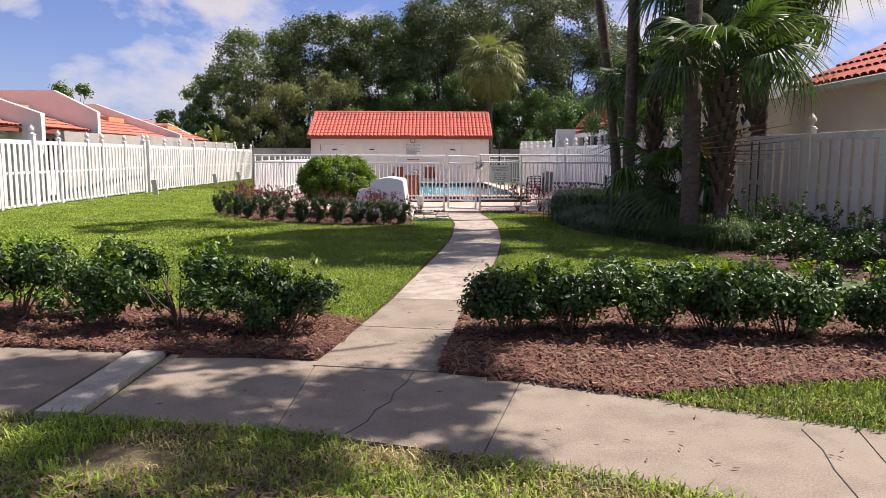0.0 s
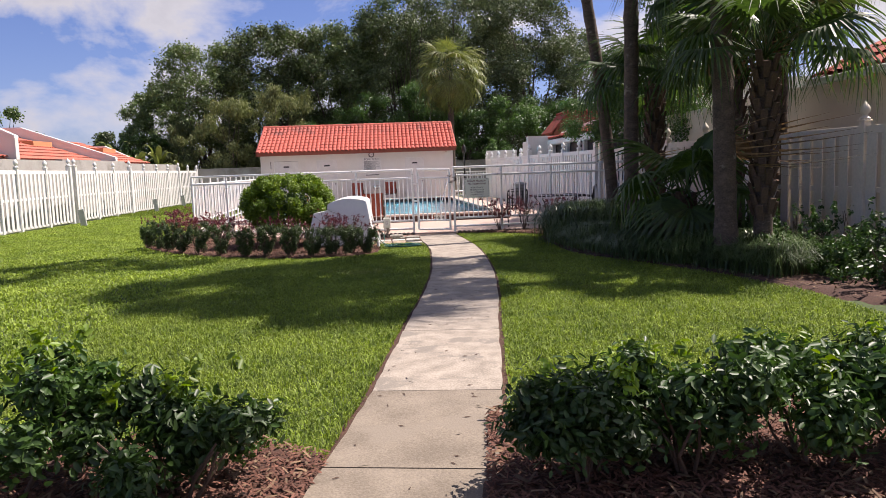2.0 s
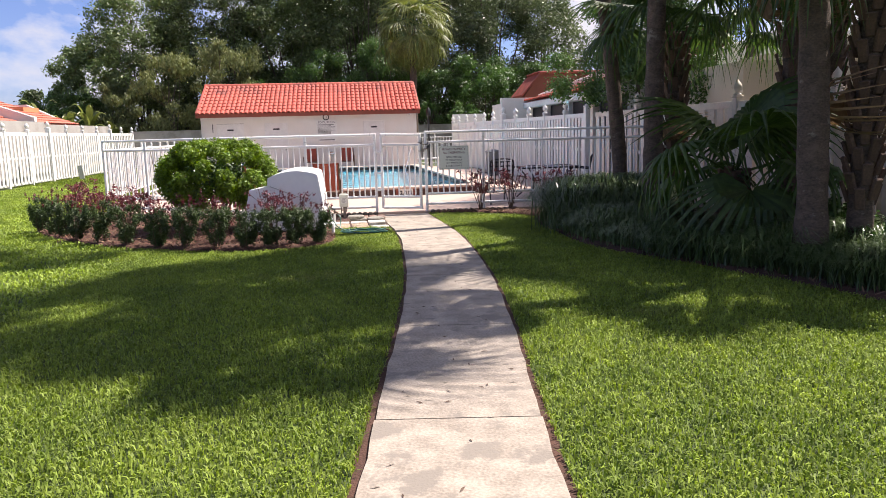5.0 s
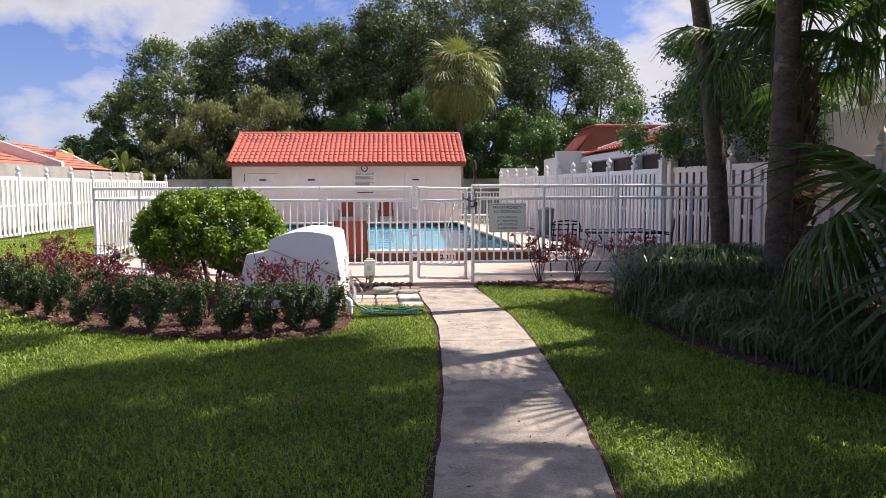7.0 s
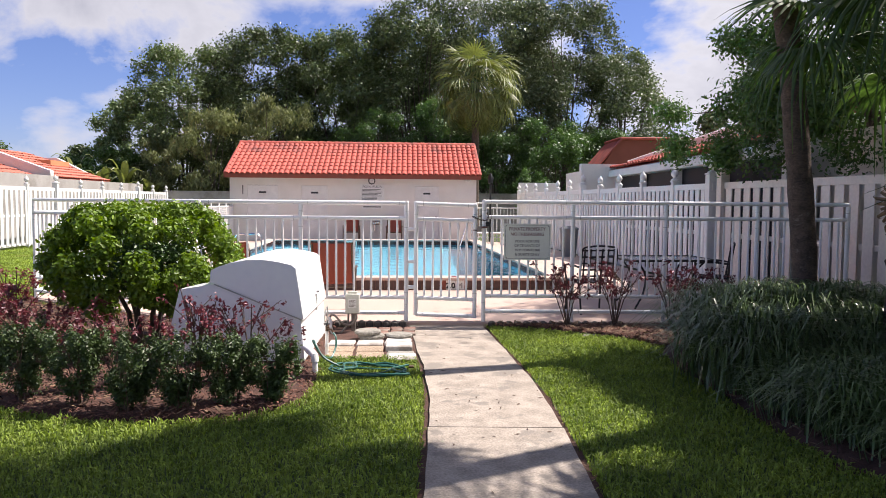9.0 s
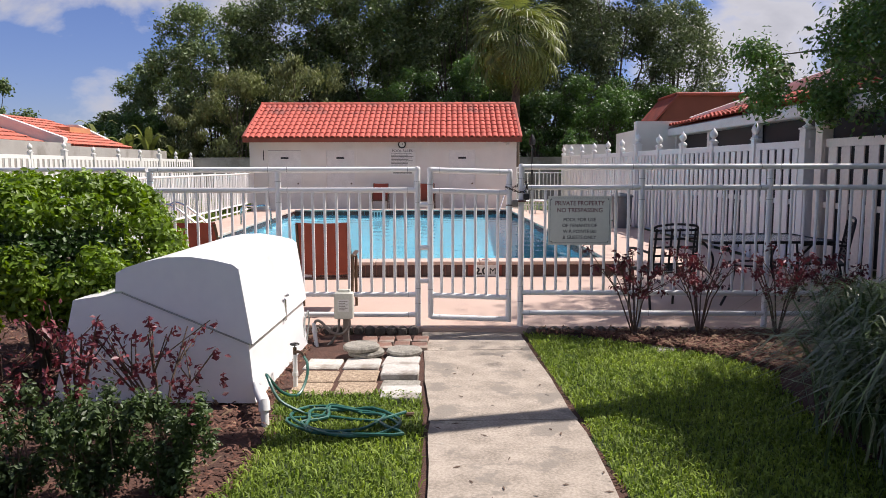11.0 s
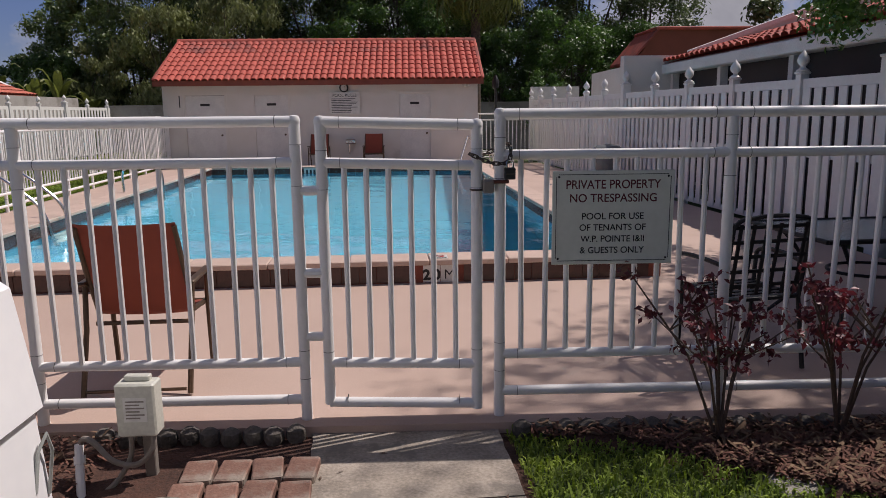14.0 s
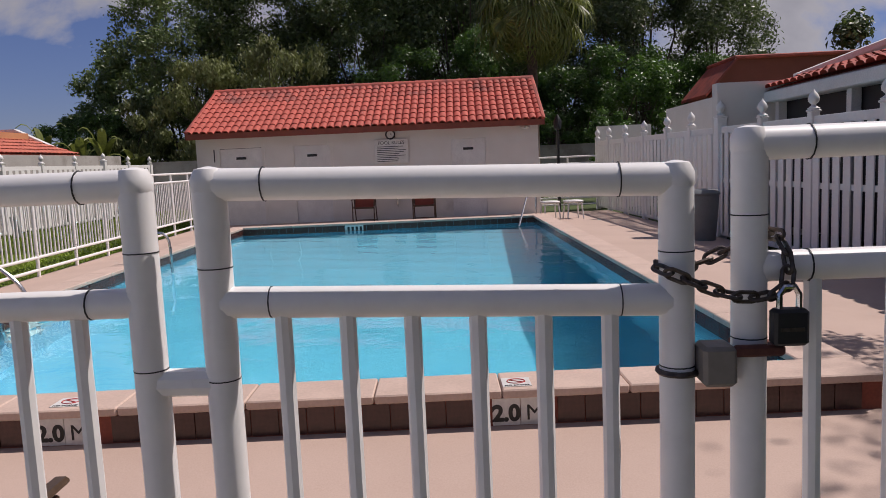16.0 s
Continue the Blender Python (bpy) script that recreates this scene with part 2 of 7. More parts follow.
M_RUST = mat("rusty_hasp", (0.16, 0.06, 0.045), (0.09, 0.035, 0.03), 0.8, 40, 120, 0.2, metal=0.3)
M_SIGN = mat("sign_board", (0.76, 0.77, 0.69), (0.70, 0.71, 0.63), 0.45, 2, 30, 0.02)
M_BRICK = mat("red_paver_brick", (0.27, 0.145, 0.105), (0.18, 0.095, 0.07), 0.9, 9, 80, 0.4, c3=(0.33, 0.27, 0.22), c3_at=0.6, vary=0.25)
M_PAVER = mat("white_paver", (0.60, 0.575, 0.53), (0.42, 0.395, 0.355), 0.88, 9, 70, 0.4, c3=(0.27, 0.24, 0.2), c3_at=0.62, vary=0.06)
M_PEBBLE = mat("pebble_paver", (0.52, 0.41, 0.29), (0.16, 0.10, 0.06), 0.85, 38, 95, 0.8, vary=0.1)
M_ROUNDSTONE = mat("round_stepping_stone", (0.36, 0.34, 0.29), (0.20, 0.185, 0.155), 0.92, 14, 90, 0.6, c3=(0.12, 0.11, 0.09), c3_at=0.66)
M_EDGESTONE = mat("edging_stone", (0.13, 0.115, 0.10), (0.07, 0.06, 0.05), 0.92, 12, 80, 0.6, vary=0.3)
M_BIN = mat("grey_bin", (0.16, 0.17, 0.17), None, 0.5, 6, 60, 0.05)
M_GREYLAP = mat("grey_utility_cover", (0.45, 0.47, 0.44), None, 0.6, 6, 60, 0.05)


def water_material():
    m = bpy.data.materials.new("pool_water")
    m.use_nodes = True
    nt = m.node_tree
    bs = nt.nodes["Principled BSDF"]
    bs.inputs["Base Color"].default_value = (0.35, 0.78, 0.86, 1)
    bs.inputs["Transmission Weight"].default_value = 1.0
    bs.inputs["Roughness"].default_value = 0.02
    bs.inputs["IOR"].default_value = 1.33
    co = nt.nodes.new("ShaderNodeTexCoord")
    n = nt.nodes.new("ShaderNodeTexNoise")
    n.inputs["Scale"].default_value, n.inputs["Detail"].default_value, n.inputs["Distortion"].default_value = 3.5, 3.0, 0.6
    b = nt.nodes.new("ShaderNodeBump")
    b.inputs["Strength"].default_value, b.inputs["Distance"].default_value = 0.2, 0.025
    nt.links.new(co.outputs["Object"], n.inputs["Vector"])
    nt.links.new(n.outputs["Fac"], b.inputs["Height"])
    nt.links.new(b.outputs["Normal"], bs.inputs["Normal"])
    return m


M_WATER = water_material()
M_GLASS = bpy.data.materials.new("table_glass")
M_GLASS.use_nodes = True
M_GLASS.node_tree.nodes["Principled BSDF"].inputs["Transmission Weight"].default_value = 0.6
M_GLASS.node_tree.nodes["Principled BSDF"].inputs["Base Color"].default_value = (0.4, 0.43, 0.45, 1)
M_GLASS.node_tree.nodes["Principled BSDF"].inputs["Roughness"].default_value = 0.2

# ---- mesh tools ----


class Shape:
    """Collects vertices and faces for one mesh."""

    def __init__(self):
        self.v, self.f = [], []

    def add(self, verts, faces):
        n = len(self.v)
        self.v += [tuple(p) for p in verts]
        self.f += [tuple(i + n for i in fc) for fc in faces]
        return self

    def box(self, x0, y0, z0, x1, y1, z1, c=0.0, m=None):
        """A box, its edges along z and its top chamfered by c."""
        if c <= 0:
            vs = [(x, y, z) for z in (z0, z1) for x, y in ((x0, y0), (x1, y0), (x1, y1), (x0, y1))]
            fs = [(3, 2, 1, 0), (4, 5, 6, 7), (0, 1, 5, 4), (1, 2, 6, 5), (2, 3, 7, 6), (3, 0, 4, 7)]
        else:
            def ring(d, z):
                return [(x0 + d, y0, z), (x1 - d, y0, z), (x1, y0 + d, z), (x1, y1 - d, z), (x1 - d, y1, z), (x0 + d, y1, z), (x0, y1 - d, z), (x0, y0 + d, z)]

            def inner(z):
                return [(x0 + c * 1.4, y0 + c, z), (x1 - c * 1.4, y0 + c, z), (x1 - c, y0 + c * 1.4, z), (x1 - c, y1 - c * 1.4, z), (x1 - c * 1.4, y1 - c, z), (x0 + c * 1.4, y1 - c, z), (x0 + c, y1 - c * 1.4, z), (x0 + c, y0 + c * 1.4, z)]
            vs = inner(z0) + ring(c, z0 + c) + ring(c, z1 - c) + inner(z1)
            fs = [tuple(range(7, -1, -1)), tuple(range(24, 32))]
            for k in range(3):
                fs += [(k * 8 + i, k * 8 + (i + 1) % 8, k * 8 + 8 + (i + 1) % 8, k * 8 + 8 + i) for i in range(8)]
        if m is not None:
            vs = [m @ Vector(p) for p in vs]
        return self.add(vs, fs)

    def tube(self, pts, r, n=8, r1=None, cap=True):
        """A round tube along points, its radius going from r to r1."""
        pts = [Vector(p) for p in pts]
        r1 = r if r1 is None else r1
        vs, fs = [], []
        side = None
        for i, p in enumerate(pts):
            d = (pts[min(i + 1, len(pts) - 1)] - pts[max(i - 1, 0)]).normalized()
            if side is None:
                side = d.orthogonal().normalized()
            side = (side - d * side.dot(d)).normalized()
            up = d.cross(side)
            rr = r + (r1 - r) * i / max(1, len(pts) - 1)
            vs += [p + (side * math.cos(2 * math.pi * k / n) + up * math.sin(2 * math.pi * k / n)) * rr for k in range(n)]
        for i in range(len(pts) - 1):
            fs += [(i * n + k, i * n + (k + 1) % n, i * n + n + (k + 1) % n, i * n + n + k) for k in range(n)]
        if cap:
            fs += [tuple(range(n - 1, -1, -1)), tuple(range((len(pts) - 1) * n, len(pts) * n))]
        return self.add(vs, fs)

    def lathe(self, prof, n=12, at=(0, 0, 0), m=None):
        """Turns a profile of (radius, z) round a vertical axis."""
        vs, fs = [], []
        for r, z in prof:
            vs += [(at[0] + r * math.cos(2 * math.pi * k / n), at[1] + r * math.sin(2 * math.pi * k / n), at[2] + z) for k in range(n)]
        for i in range(len(prof) - 1):
            fs += [(i * n + k, i * n + (k + 1) % n, i * n + n + (k + 1) % n, i * n + n + k) for k in range(n)]
        fs += [tuple(range(n - 1, -1, -1)), tuple(range((len(prof) - 1) * n, len(prof) * n))]
        if m is not None:
            vs = [m @ Vector(p) for p in vs]
        return self.add(vs, fs)

    def prism(self, poly, z0, z1, m=None):
        """An upright prism over a plan outline, counter-clockwise."""
        n = len(poly)
        vs = [(x, y, z0) for x, y in poly] + [(x, y, z1) for x, y in poly]
        fs = [tuple(range(n - 1, -1, -1)), tuple(range(n, 2 * n))] + [(i, (i + 1) % n, n + (i + 1) % n, n + i) for i in range(n)]
        if m is not None:
            vs = [m @ Vector(p) for p in vs]
        return self.add(vs, fs)

    def mesh(self, name, material, smooth=35):
        me = bpy.data.meshes.new(name)
        me.from_pydata(self.v, [], self.f)
        me.update()
        if smooth:
            me.polygons.foreach_set("use_smooth", [True] * len(me.polygons))
            me.set_sharp_from_angle(angle=radians(smooth))
        me.materials.append(material)
        return me


def part(name, shape, material, parent, label="", smooth=35):
    ob = new(name, shape if isinstance(shape, bpy.types.Mesh) else shape.mesh(name, material, smooth))
    ob.parent = parent
    if label:
        tagged(ob, label)
    return ob


def thing(name, label, category, at=(0, 0, 0), rz=0.0, group="", kind=""):
    ob = new(name)
    ob.empty_display_size = 0.1
    ob.matrix_basis = pose(*at, 0, 0, rz)
    return tagged(ob, label, category, group, kind)


def solid(name, shape, material, label, category, group="", kind="", smooth=35, at=(0, 0, 0), rz=0.0):
    ob = new(name, shape.mesh(name, material, smooth))
    ob.matrix_basis = pose(*at, 0, 0, rz)
    return tagged(ob, label, category, group, kind)


def raw_mesh(name, verts, quads, material, smooth=False):
    """A mesh from numpy arrays of vertices and of faces with equal corner counts."""
    me = bpy.data.meshes.new(name)
    k = quads.shape[1]
    me.vertices.add(len(verts)), me.loops.add(quads.size), me.polygons.add(len(quads))
    me.vertices.foreach_set("co", verts.astype(np.float32).ravel())
    me.loops.foreach_set("vertex_index", quads.astype(np.int32).ravel())
    me.polygons.foreach_set("loop_start", np.arange(0, quads.size, k, dtype=np.int32))
    if smooth:
        me.polygons.foreach_set("use_smooth", np.ones(len(quads), dtype=bool))
    me.update(calc_edges=True)
    me.materials.append(material)
    return me


def spline(pts, per=8):
    """Points along a smooth curve through pts."""
    p = np.array(pts, float)
    p = np.vstack([2 * p[0] - p[1], p, 2 * p[-1] - p[-2]])
    out = []
    for i in range(1, len(p) - 2):
        for t in np.linspace(0, 1, per, endpoint=False):
            out.append(0.5 * (2 * p[i] + (p[i + 1] - p[i - 1]) * t + (2 * p[i - 1] - 5 * p[i] + 4 * p[i + 1] - p[i + 2]) * t**2 + (3 * p[i] - p[i - 1] - 3 * p[i + 1] + p[i + 2]) * t**3))
    return np.array(out + [p[-2]])


def inside(poly, x, y):
    """Which of the points lie inside a plan outline."""
    hit = np.zeros(len(x), bool)
    n = len(poly)
    for i in range(n):
        (xa, ya), (xb, yb) = poly[i], poly[(i + 1) % n]
        cross = ((ya > y) != (yb > y)) & (x < (xb - xa) * (y - ya) / (yb - ya + 1e-12) + xa)
        hit ^= cross
    return hit


RNG = np.random.default_rng(7)


def leaf_cloud(blobs, count, size, flat=0.55, shell=0.75, rng=None, droop=0.0, narrow=0.5, oval=False):
    """Leaves scattered through ellipsoids: each a folded diamond of two triangles, turned mostly outwards."""
    rng = rng or RNG
    blobs = np.array(blobs, float)
    w = (blobs[:, 3] * blobs[:, 4] * blobs[:, 5]) ** 0.67
    which = rng.choice(len(blobs), count, p=w / w.sum())
    d = rng.normal(size=(count, 3))
    d /= np.linalg.norm(d, axis=1)[:, None]
    rad = 1 - (1 - shell) * rng.random(count) ** 0.6 - 0.35 * (rng.random(count) < 0.25) * rng.random(count)
    rad *= 1 + 0.12 * rng.normal(size=count)
    c = blobs[which, :3] + d * rad[:, None] * blobs[which, 3:6]
    nrm = d * 0.7 + rng.normal(size=(count, 3)) * flat
    nrm[:, 2] += 0.35
    nrm /= np.linalg.norm(nrm, axis=1)[:, None]
    u = np.cross(nrm, rng.normal(size=(count, 3)))
    u /= np.linalg.norm(u, axis=1)[:, None]
    u[:, 2] -= droop
    u /= np.linalg.norm(u, axis=1)[:, None]
    s = np.cross(nrm, u)
    ln = size * (0.65 + 0.7 * rng.random(count))[:, None]
    a, b = c - u * ln * 0.5, c + u * ln * 0.5
    if oval:
        lift = nrm * ln * 0.09
        side = s * ln * narrow * 0.5
        l1, l2 = c - u * ln * 0.2 + side * 0.82 + lift, c + u * ln * 0.22 + side * 0.78 + lift
        r1, r2 = c - u * ln * 0.2 - side * 0.82 + lift, c + u * ln * 0.22 - side * 0.78 + lift
        v = np.stack([a, l1, l2, b, r2, r1], 1).reshape(-1, 3)
        i = np.arange(count)[:, None] * 6
        return v, np.concatenate([i + [[0, 3, 2, 1]], i + [[0, 5, 4, 3]]], 0)
    m = c + u * ln * 0.05
    l, r = m + s * ln * narrow * 0.5 + nrm * ln * 0.1, m - s * ln * narrow * 0.5 + nrm * ln * 0.1
    v = np.stack([a, l, b, r], 1).reshape(-1, 3)
    i = np.arange(count)[:, None] * 4
    q = np.concatenate([i + [[0, 2, 1]], i + [[0, 3, 2]]], 0)
    return v, q


def foliage(name, blobs, count, size, material, parent, label="", **kw):
    v, q = leaf_cloud(blobs, count, size, **kw)
    return part(name, raw_mesh(name, v, q, material), material, parent, label)


def letters(text, size, material, name, parent, at, rx=90, rz=0, align="CENTER", depth=0.001, bold=0.0):
    """Raised lettering turned into a mesh."""
    cu = bpy.data.curves.new(name, "FONT")
    cu.body, cu.size, cu.align_x, cu.extrude, cu.offset = text, size, align, depth, bold
    tmp = bpy.data.objects.new(name, cu)
    me = bpy.data.meshes.new_from_object(tmp)
    bpy.data.objects.remove(tmp)
    me.materials.clear()
    me.materials.append(material)
    ob = new(name, me)
    ob.parent = parent
    ob.matrix_basis = pose(*at, rx, 0, rz)
    return ob

# ---- plan ----
ROT = radians(2.9)
CENTRE = spline([(-0.55, 4.4), (-0.32, 5.8), (-0.10, 7.22), (0.21, 9.8), (0.39, 11.2), (0.6, 13.4), (0.70, 15.9), (0.68, 17.2), (0.60, 18.4), (0.49, 19.98)], 10)
HALF = 0.47
BED_LEFT = [(-9.0, 5.2), (-3.5, 5.2), (-2.25, 5.0), (-0.96, 4.83), (-0.74, 6.1), (-1.3, 6.45), (-2.4, 6.55), (-4.0, 6.9), (-9.0, 7.4)]
BED_RIGHT = [(-0.06, 4.56), (1.3, 3.98), (1.75, 4.12), (3.0, 4.35), (6.5, 4.6), (6.5, 6.6), (3.6, 6.75), (1.6, 6.75), (0.2, 6.7), (0.12, 6.0)]
BED_BOX = [(tuple(p)) for p in spline([(-0.9, 18.7), (-0.87, 17.8), (-0.76, 16.9), (-0.95, 16.05), (-2.0, 15.75), (-3.4, 16.35), (-5.0, 17.6), (-6.3, 19.6), (-6.4, 21.6)], 5)] + [(-5.9, 21.9), (-2.6, 19.86), (-0.9, 19.86)]
BED_ROSE = [(1.1, 19.86), (1.12, 19.8), (1.6, 19.72), (2.0, 19.42), (2.6, 19.02), (2.85, 18.5), (4.2, 18.5), (5.4, 19.0), (5.4, 19.86)]
BED_PALM = [(tuple(p)) for p in spline([(3.3, 19.3), (2.75, 18.2), (2.65, 16.6), (2.75, 14.9), (3.3, 13.6), (4.0, 12.0), (4.5, 10.2), (5.2, 9.0), (6.6, 8.0)], 5)] + [(7.4, 8.0), (6.0, 20.0), (4.2, 19.8)]
WALK_TOP = [(-9.0, 5.35), (-3.5, 5.2), (-2.2, 5.02), (-0.96, 4.83), (-0.06, 4.56), (1.3, 3.96), (2.45, 3.4), (5.0, 1.9), (8.0, -0.2)]
WALK_BOT = [(-9.0, 3.85), (-3.5, 3.72), (-2.2, 3.62), (-0.9, 3.4), (-0.26, 3.2), (0.9, 2.8), (1.8, 2.3), (4.2, 0.9), (7.0, -1.2)]


def path_x(y):
    return np.interp(y, CENTRE[:, 1], CENTRE[:, 0])


# ---- ground ----


def ground():
    xs, ys = [-700.0, -5.2, 3.0, 700.0], [-400.0, 22.4, 35.6, 1500.0]
    vs = [(x, y, -0.012) for y in ys for x in xs]
    fs = [(j * 4 + i, j * 4 + i + 1, j * 4 + i + 5, j * 4 + i + 4) for j in range(3) for i in range(3) if (i, j) != (1, 1)]
    solid("ground", Shape().add(vs, fs), M_LAWN, "green lawn ground reaching to the horizon", "ground", kind="structure", smooth=0)


ground()


def slab_between(a, b, lefts, rights, z0, z1):
    """A slab whose outline runs up one edge from a to b and back down the other."""
    out = rights[a:b + 1] + lefts[a:b + 1][::-1]
    return Shape().prism(out, z0, z1)


def garden_path():
    path = thing("garden_path", "curved pale concrete footpath through the lawn to the pool gate", "path", kind="structure")
    c = CENTRE
    d = np.gradient(c, axis=0)
    d /= np.linalg.norm(d, axis=1)[:, None]
    nrm = np.stack([d[:, 1], -d[:, 0]], 1)
    ys = c[:, 1]
    joints = [4.62, 5.9, 7.25, 9.2, 11.2, 13.4, 15.6, 17.4, 19.2, 19.94]
    for y0, y1 in zip(joints[:-1], joints[1:]):
        yy = np.linspace(y0 + 0.006, y1 - 0.006, 9)
        cx = np.interp(yy, ys, c[:, 0])
        nx, ny = np.interp(yy, ys, nrm[:, 0]), np.interp(yy, ys, nrm[:, 1])
        w = HALF + 0.006 * RNG.normal(size=9)
        left = [(x - a * k, y - b * k) for x, y, a, b, k in zip(cx, yy, nx, ny, w)]
        right = [(x + a * k, y + b * k) for x, y, a, b, k in zip(cx, yy, nx, ny, w)]
        part("slab", slab_between(0, 8, left, right, -0.08, 0.018 + 0.002 * RNG.random()), M_CONC_OLD if y1 < 7.3 else M_CONC, path, smooth=0)


garden_path()


def path_edges():
    sh = Shape()
    d = np.gradient(CENTRE, axis=0)
    d /= np.linalg.norm(d, axis=1)[:, None]
    for s in (-1, 1):
        a = [(p[0] + s * q[1] * (HALF - 0.03), p[1] - s * q[0] * (HALF - 0.03), 0.0) for p, q in zip(CENTRE, d)]
        b = [(p[0] + s * q[1] * (HALF + 0.055 + 0.012 * RNG.normal()), p[1] - s * q[0] * (HALF + 0.055), -0.004) for p, q in zip(CENTRE, d)]
        n = len(a)
        sh.add(a + b, [(i, i + 1, n + i + 1, n + i) if s < 0 else (i, n + i, n + i + 1, i + 1) for i in range(n - 1)])
    solid("trim", sh, M_MULCH, "dark trimmed soil edge along the footpath", "path edge", kind="structure", smooth=0)


path_edges()


def front_walk():
    walk_ob = thing("front_walk", "worn concrete pavement crossing in front of the lawn", "pavement", kind="structure")
    xs = [-9.0, -5.2, -2.52, -2.46, -2.18, -2.14, -0.96, 0.40, 2.25, 2.55, 4.6, 7.6]
    for k, (a, b) in enumerate(zip(xs[:-1], xs[1:])):
        if b - a < 0.1:
            continue
        proud = 0.035 if abs(a + 2.46) < 0.01 else 0.012
        t = np.linspace(a + 0.004, b - 0.004, 6)
        ty = np.interp(t, [p[0] for p in WALK_TOP], [p[1] for p in WALK_TOP])
        by = np.interp(t, [p[0] for p in WALK_BOT], [p[1] for p in WALK_BOT])
        slant = 0.0 if t[0] < -1 else 0.22
        out = [(x - slant * (1 if x > 0.3 else 0.0), y) for x, y in zip(t, by)] + [(x + slant * 0.6 * (1 if x > 0.3 else 0.0), y) for x, y in zip(t[::-1], ty[::-1])]
        part("slab", Shape().prism(out, -0.08, proud), M_CONC_PALE if proud > 0.03 else M_CONC_OLD, walk_ob, "paler raised concrete strip" if proud > 0.03 else "", smooth=0)
    cr = Shape()
    for pts in ([(-0.22, 4.55), (-0.26, 4.3), (-0.33, 4.1), (-0.34, 3.9), (-0.42, 3.75), (-0.45, 3.55), (-0.55, 3.35)], [(2.05, 3.45), (2.02, 3.15), (1.95, 2.9), (1.9, 2.6), (1.86, 2.4)]):
        cr.tube([(x, y, 0.0115) for x, y in pts], 0.0045, 4)
    part("crack", cr, M_BLACK, walk_ob, "dark cracks in the slab")


front_walk()


def mound(name, poly, label, height=0.05):
    """A mulch bed: a fine sheet over the outline, bulging slightly."""
    p = np.array(poly)
    (x0, y0), (x1, y1) = p.min(0), p.max(0)
    step = 0.14
    gx, gy = np.arange(x0, x1 + step, step), np.arange(y0, y1 + step, step)
    mx, my = np.meshgrid(gx, gy)
    ok = inside(poly, mx.ravel(), my.ravel()).reshape(mx.shape)
    z = np.where(ok, 0.012 + height * RNG.random(mx.shape) * 0.5 + height * 0.3, -0.03)
    vs = np.stack([mx.ravel(), my.ravel(), z.ravel()], 1)
    w = mx.shape[1]
    idx = np.arange(mx.size).reshape(mx.shape)
    keep = ok[:-1, :-1] | ok[1:, 1:] | ok[1:, :-1] | ok[:-1, 1:]
    q = np.stack([idx[:-1, :-1], idx[:-1, 1:], idx[1:, 1:], idx[1:, :-1]], -1)[keep]
    ob = new(name, raw_mesh(name, vs, q, M_MULCH, True))
    return tagged(ob, label, "flower bed", kind="structure")


mound("mulch_bed_1", BED_LEFT, "reddish bark mulch bed under the clipped hedge")
mound("mulch_bed_2", BED_RIGHT, "reddish bark mulch bed under the long hedge")
mound("mulch_bed_3", BED_BOX, "rounded mulch bed with shrubs beside the pool fence")
mound("mulch_bed_4", BED_ROSE, "narrow mulch bed along the pool fence")
mound("mulch_bed_5", BED_PALM, "dark mulch bed under the palms")

# ---- pool and deck ----
DECK_Z = 0.055
POOL_AT = (0.6, 22.72)
PX0, PX1, PY1 = -4.55, 1.85, 12.25
POOL = thing("swimming_pool", "blue rectangular swimming pool with raised coping and brown tile face", "pool", (*POOL_AT, 0), math.degrees(ROT))


def rot_xy(x, y):
    """Pool plan to world plan."""
    c, s = math.cos(ROT), math.sin(ROT)
    return POOL_AT[0] + c * x - s * y, POOL_AT[1] + s * x + c * y


def deck():
    ob = thing("pool_deck", "pinkish beige painted concrete deck round the pool", "deck", kind="structure")
    a, b, c, d = rot_xy(PX0 - 0.3, 0), rot_xy(PX1 + 0.3, 0), rot_xy(PX1 + 0.3, PY1 + 0.3), rot_xy(PX0 - 0.3, PY1 + 0.3)
    fl, fr, br, bl = (-2.65, 19.9), (5.75, 19.9), (4.3, 39.6), (-7.2, 39.6)
    fl0 = (-5.9, 22.1)
    sh = Shape()
    top = DECK_Z
    rim = [fl, fr, br, bl, fl0]
    low, high = [(*p, top) for p in rim], [(*p, 0.142) for p in (a, b, c, d)]
    base = [(*p, -0.1) for p in rim]
    sh.add(low + high + base, [(0, 1, 6, 5), (1, 2, 7, 6), (2, 3, 8, 7), (3, 4, 0, 5, 8)] + [(9 + i, 9 + (i + 1) % 5, (i + 1) % 5, i) for i in range(5)])
    part("slab", sh, M_DECK, ob, smooth=0)


deck()


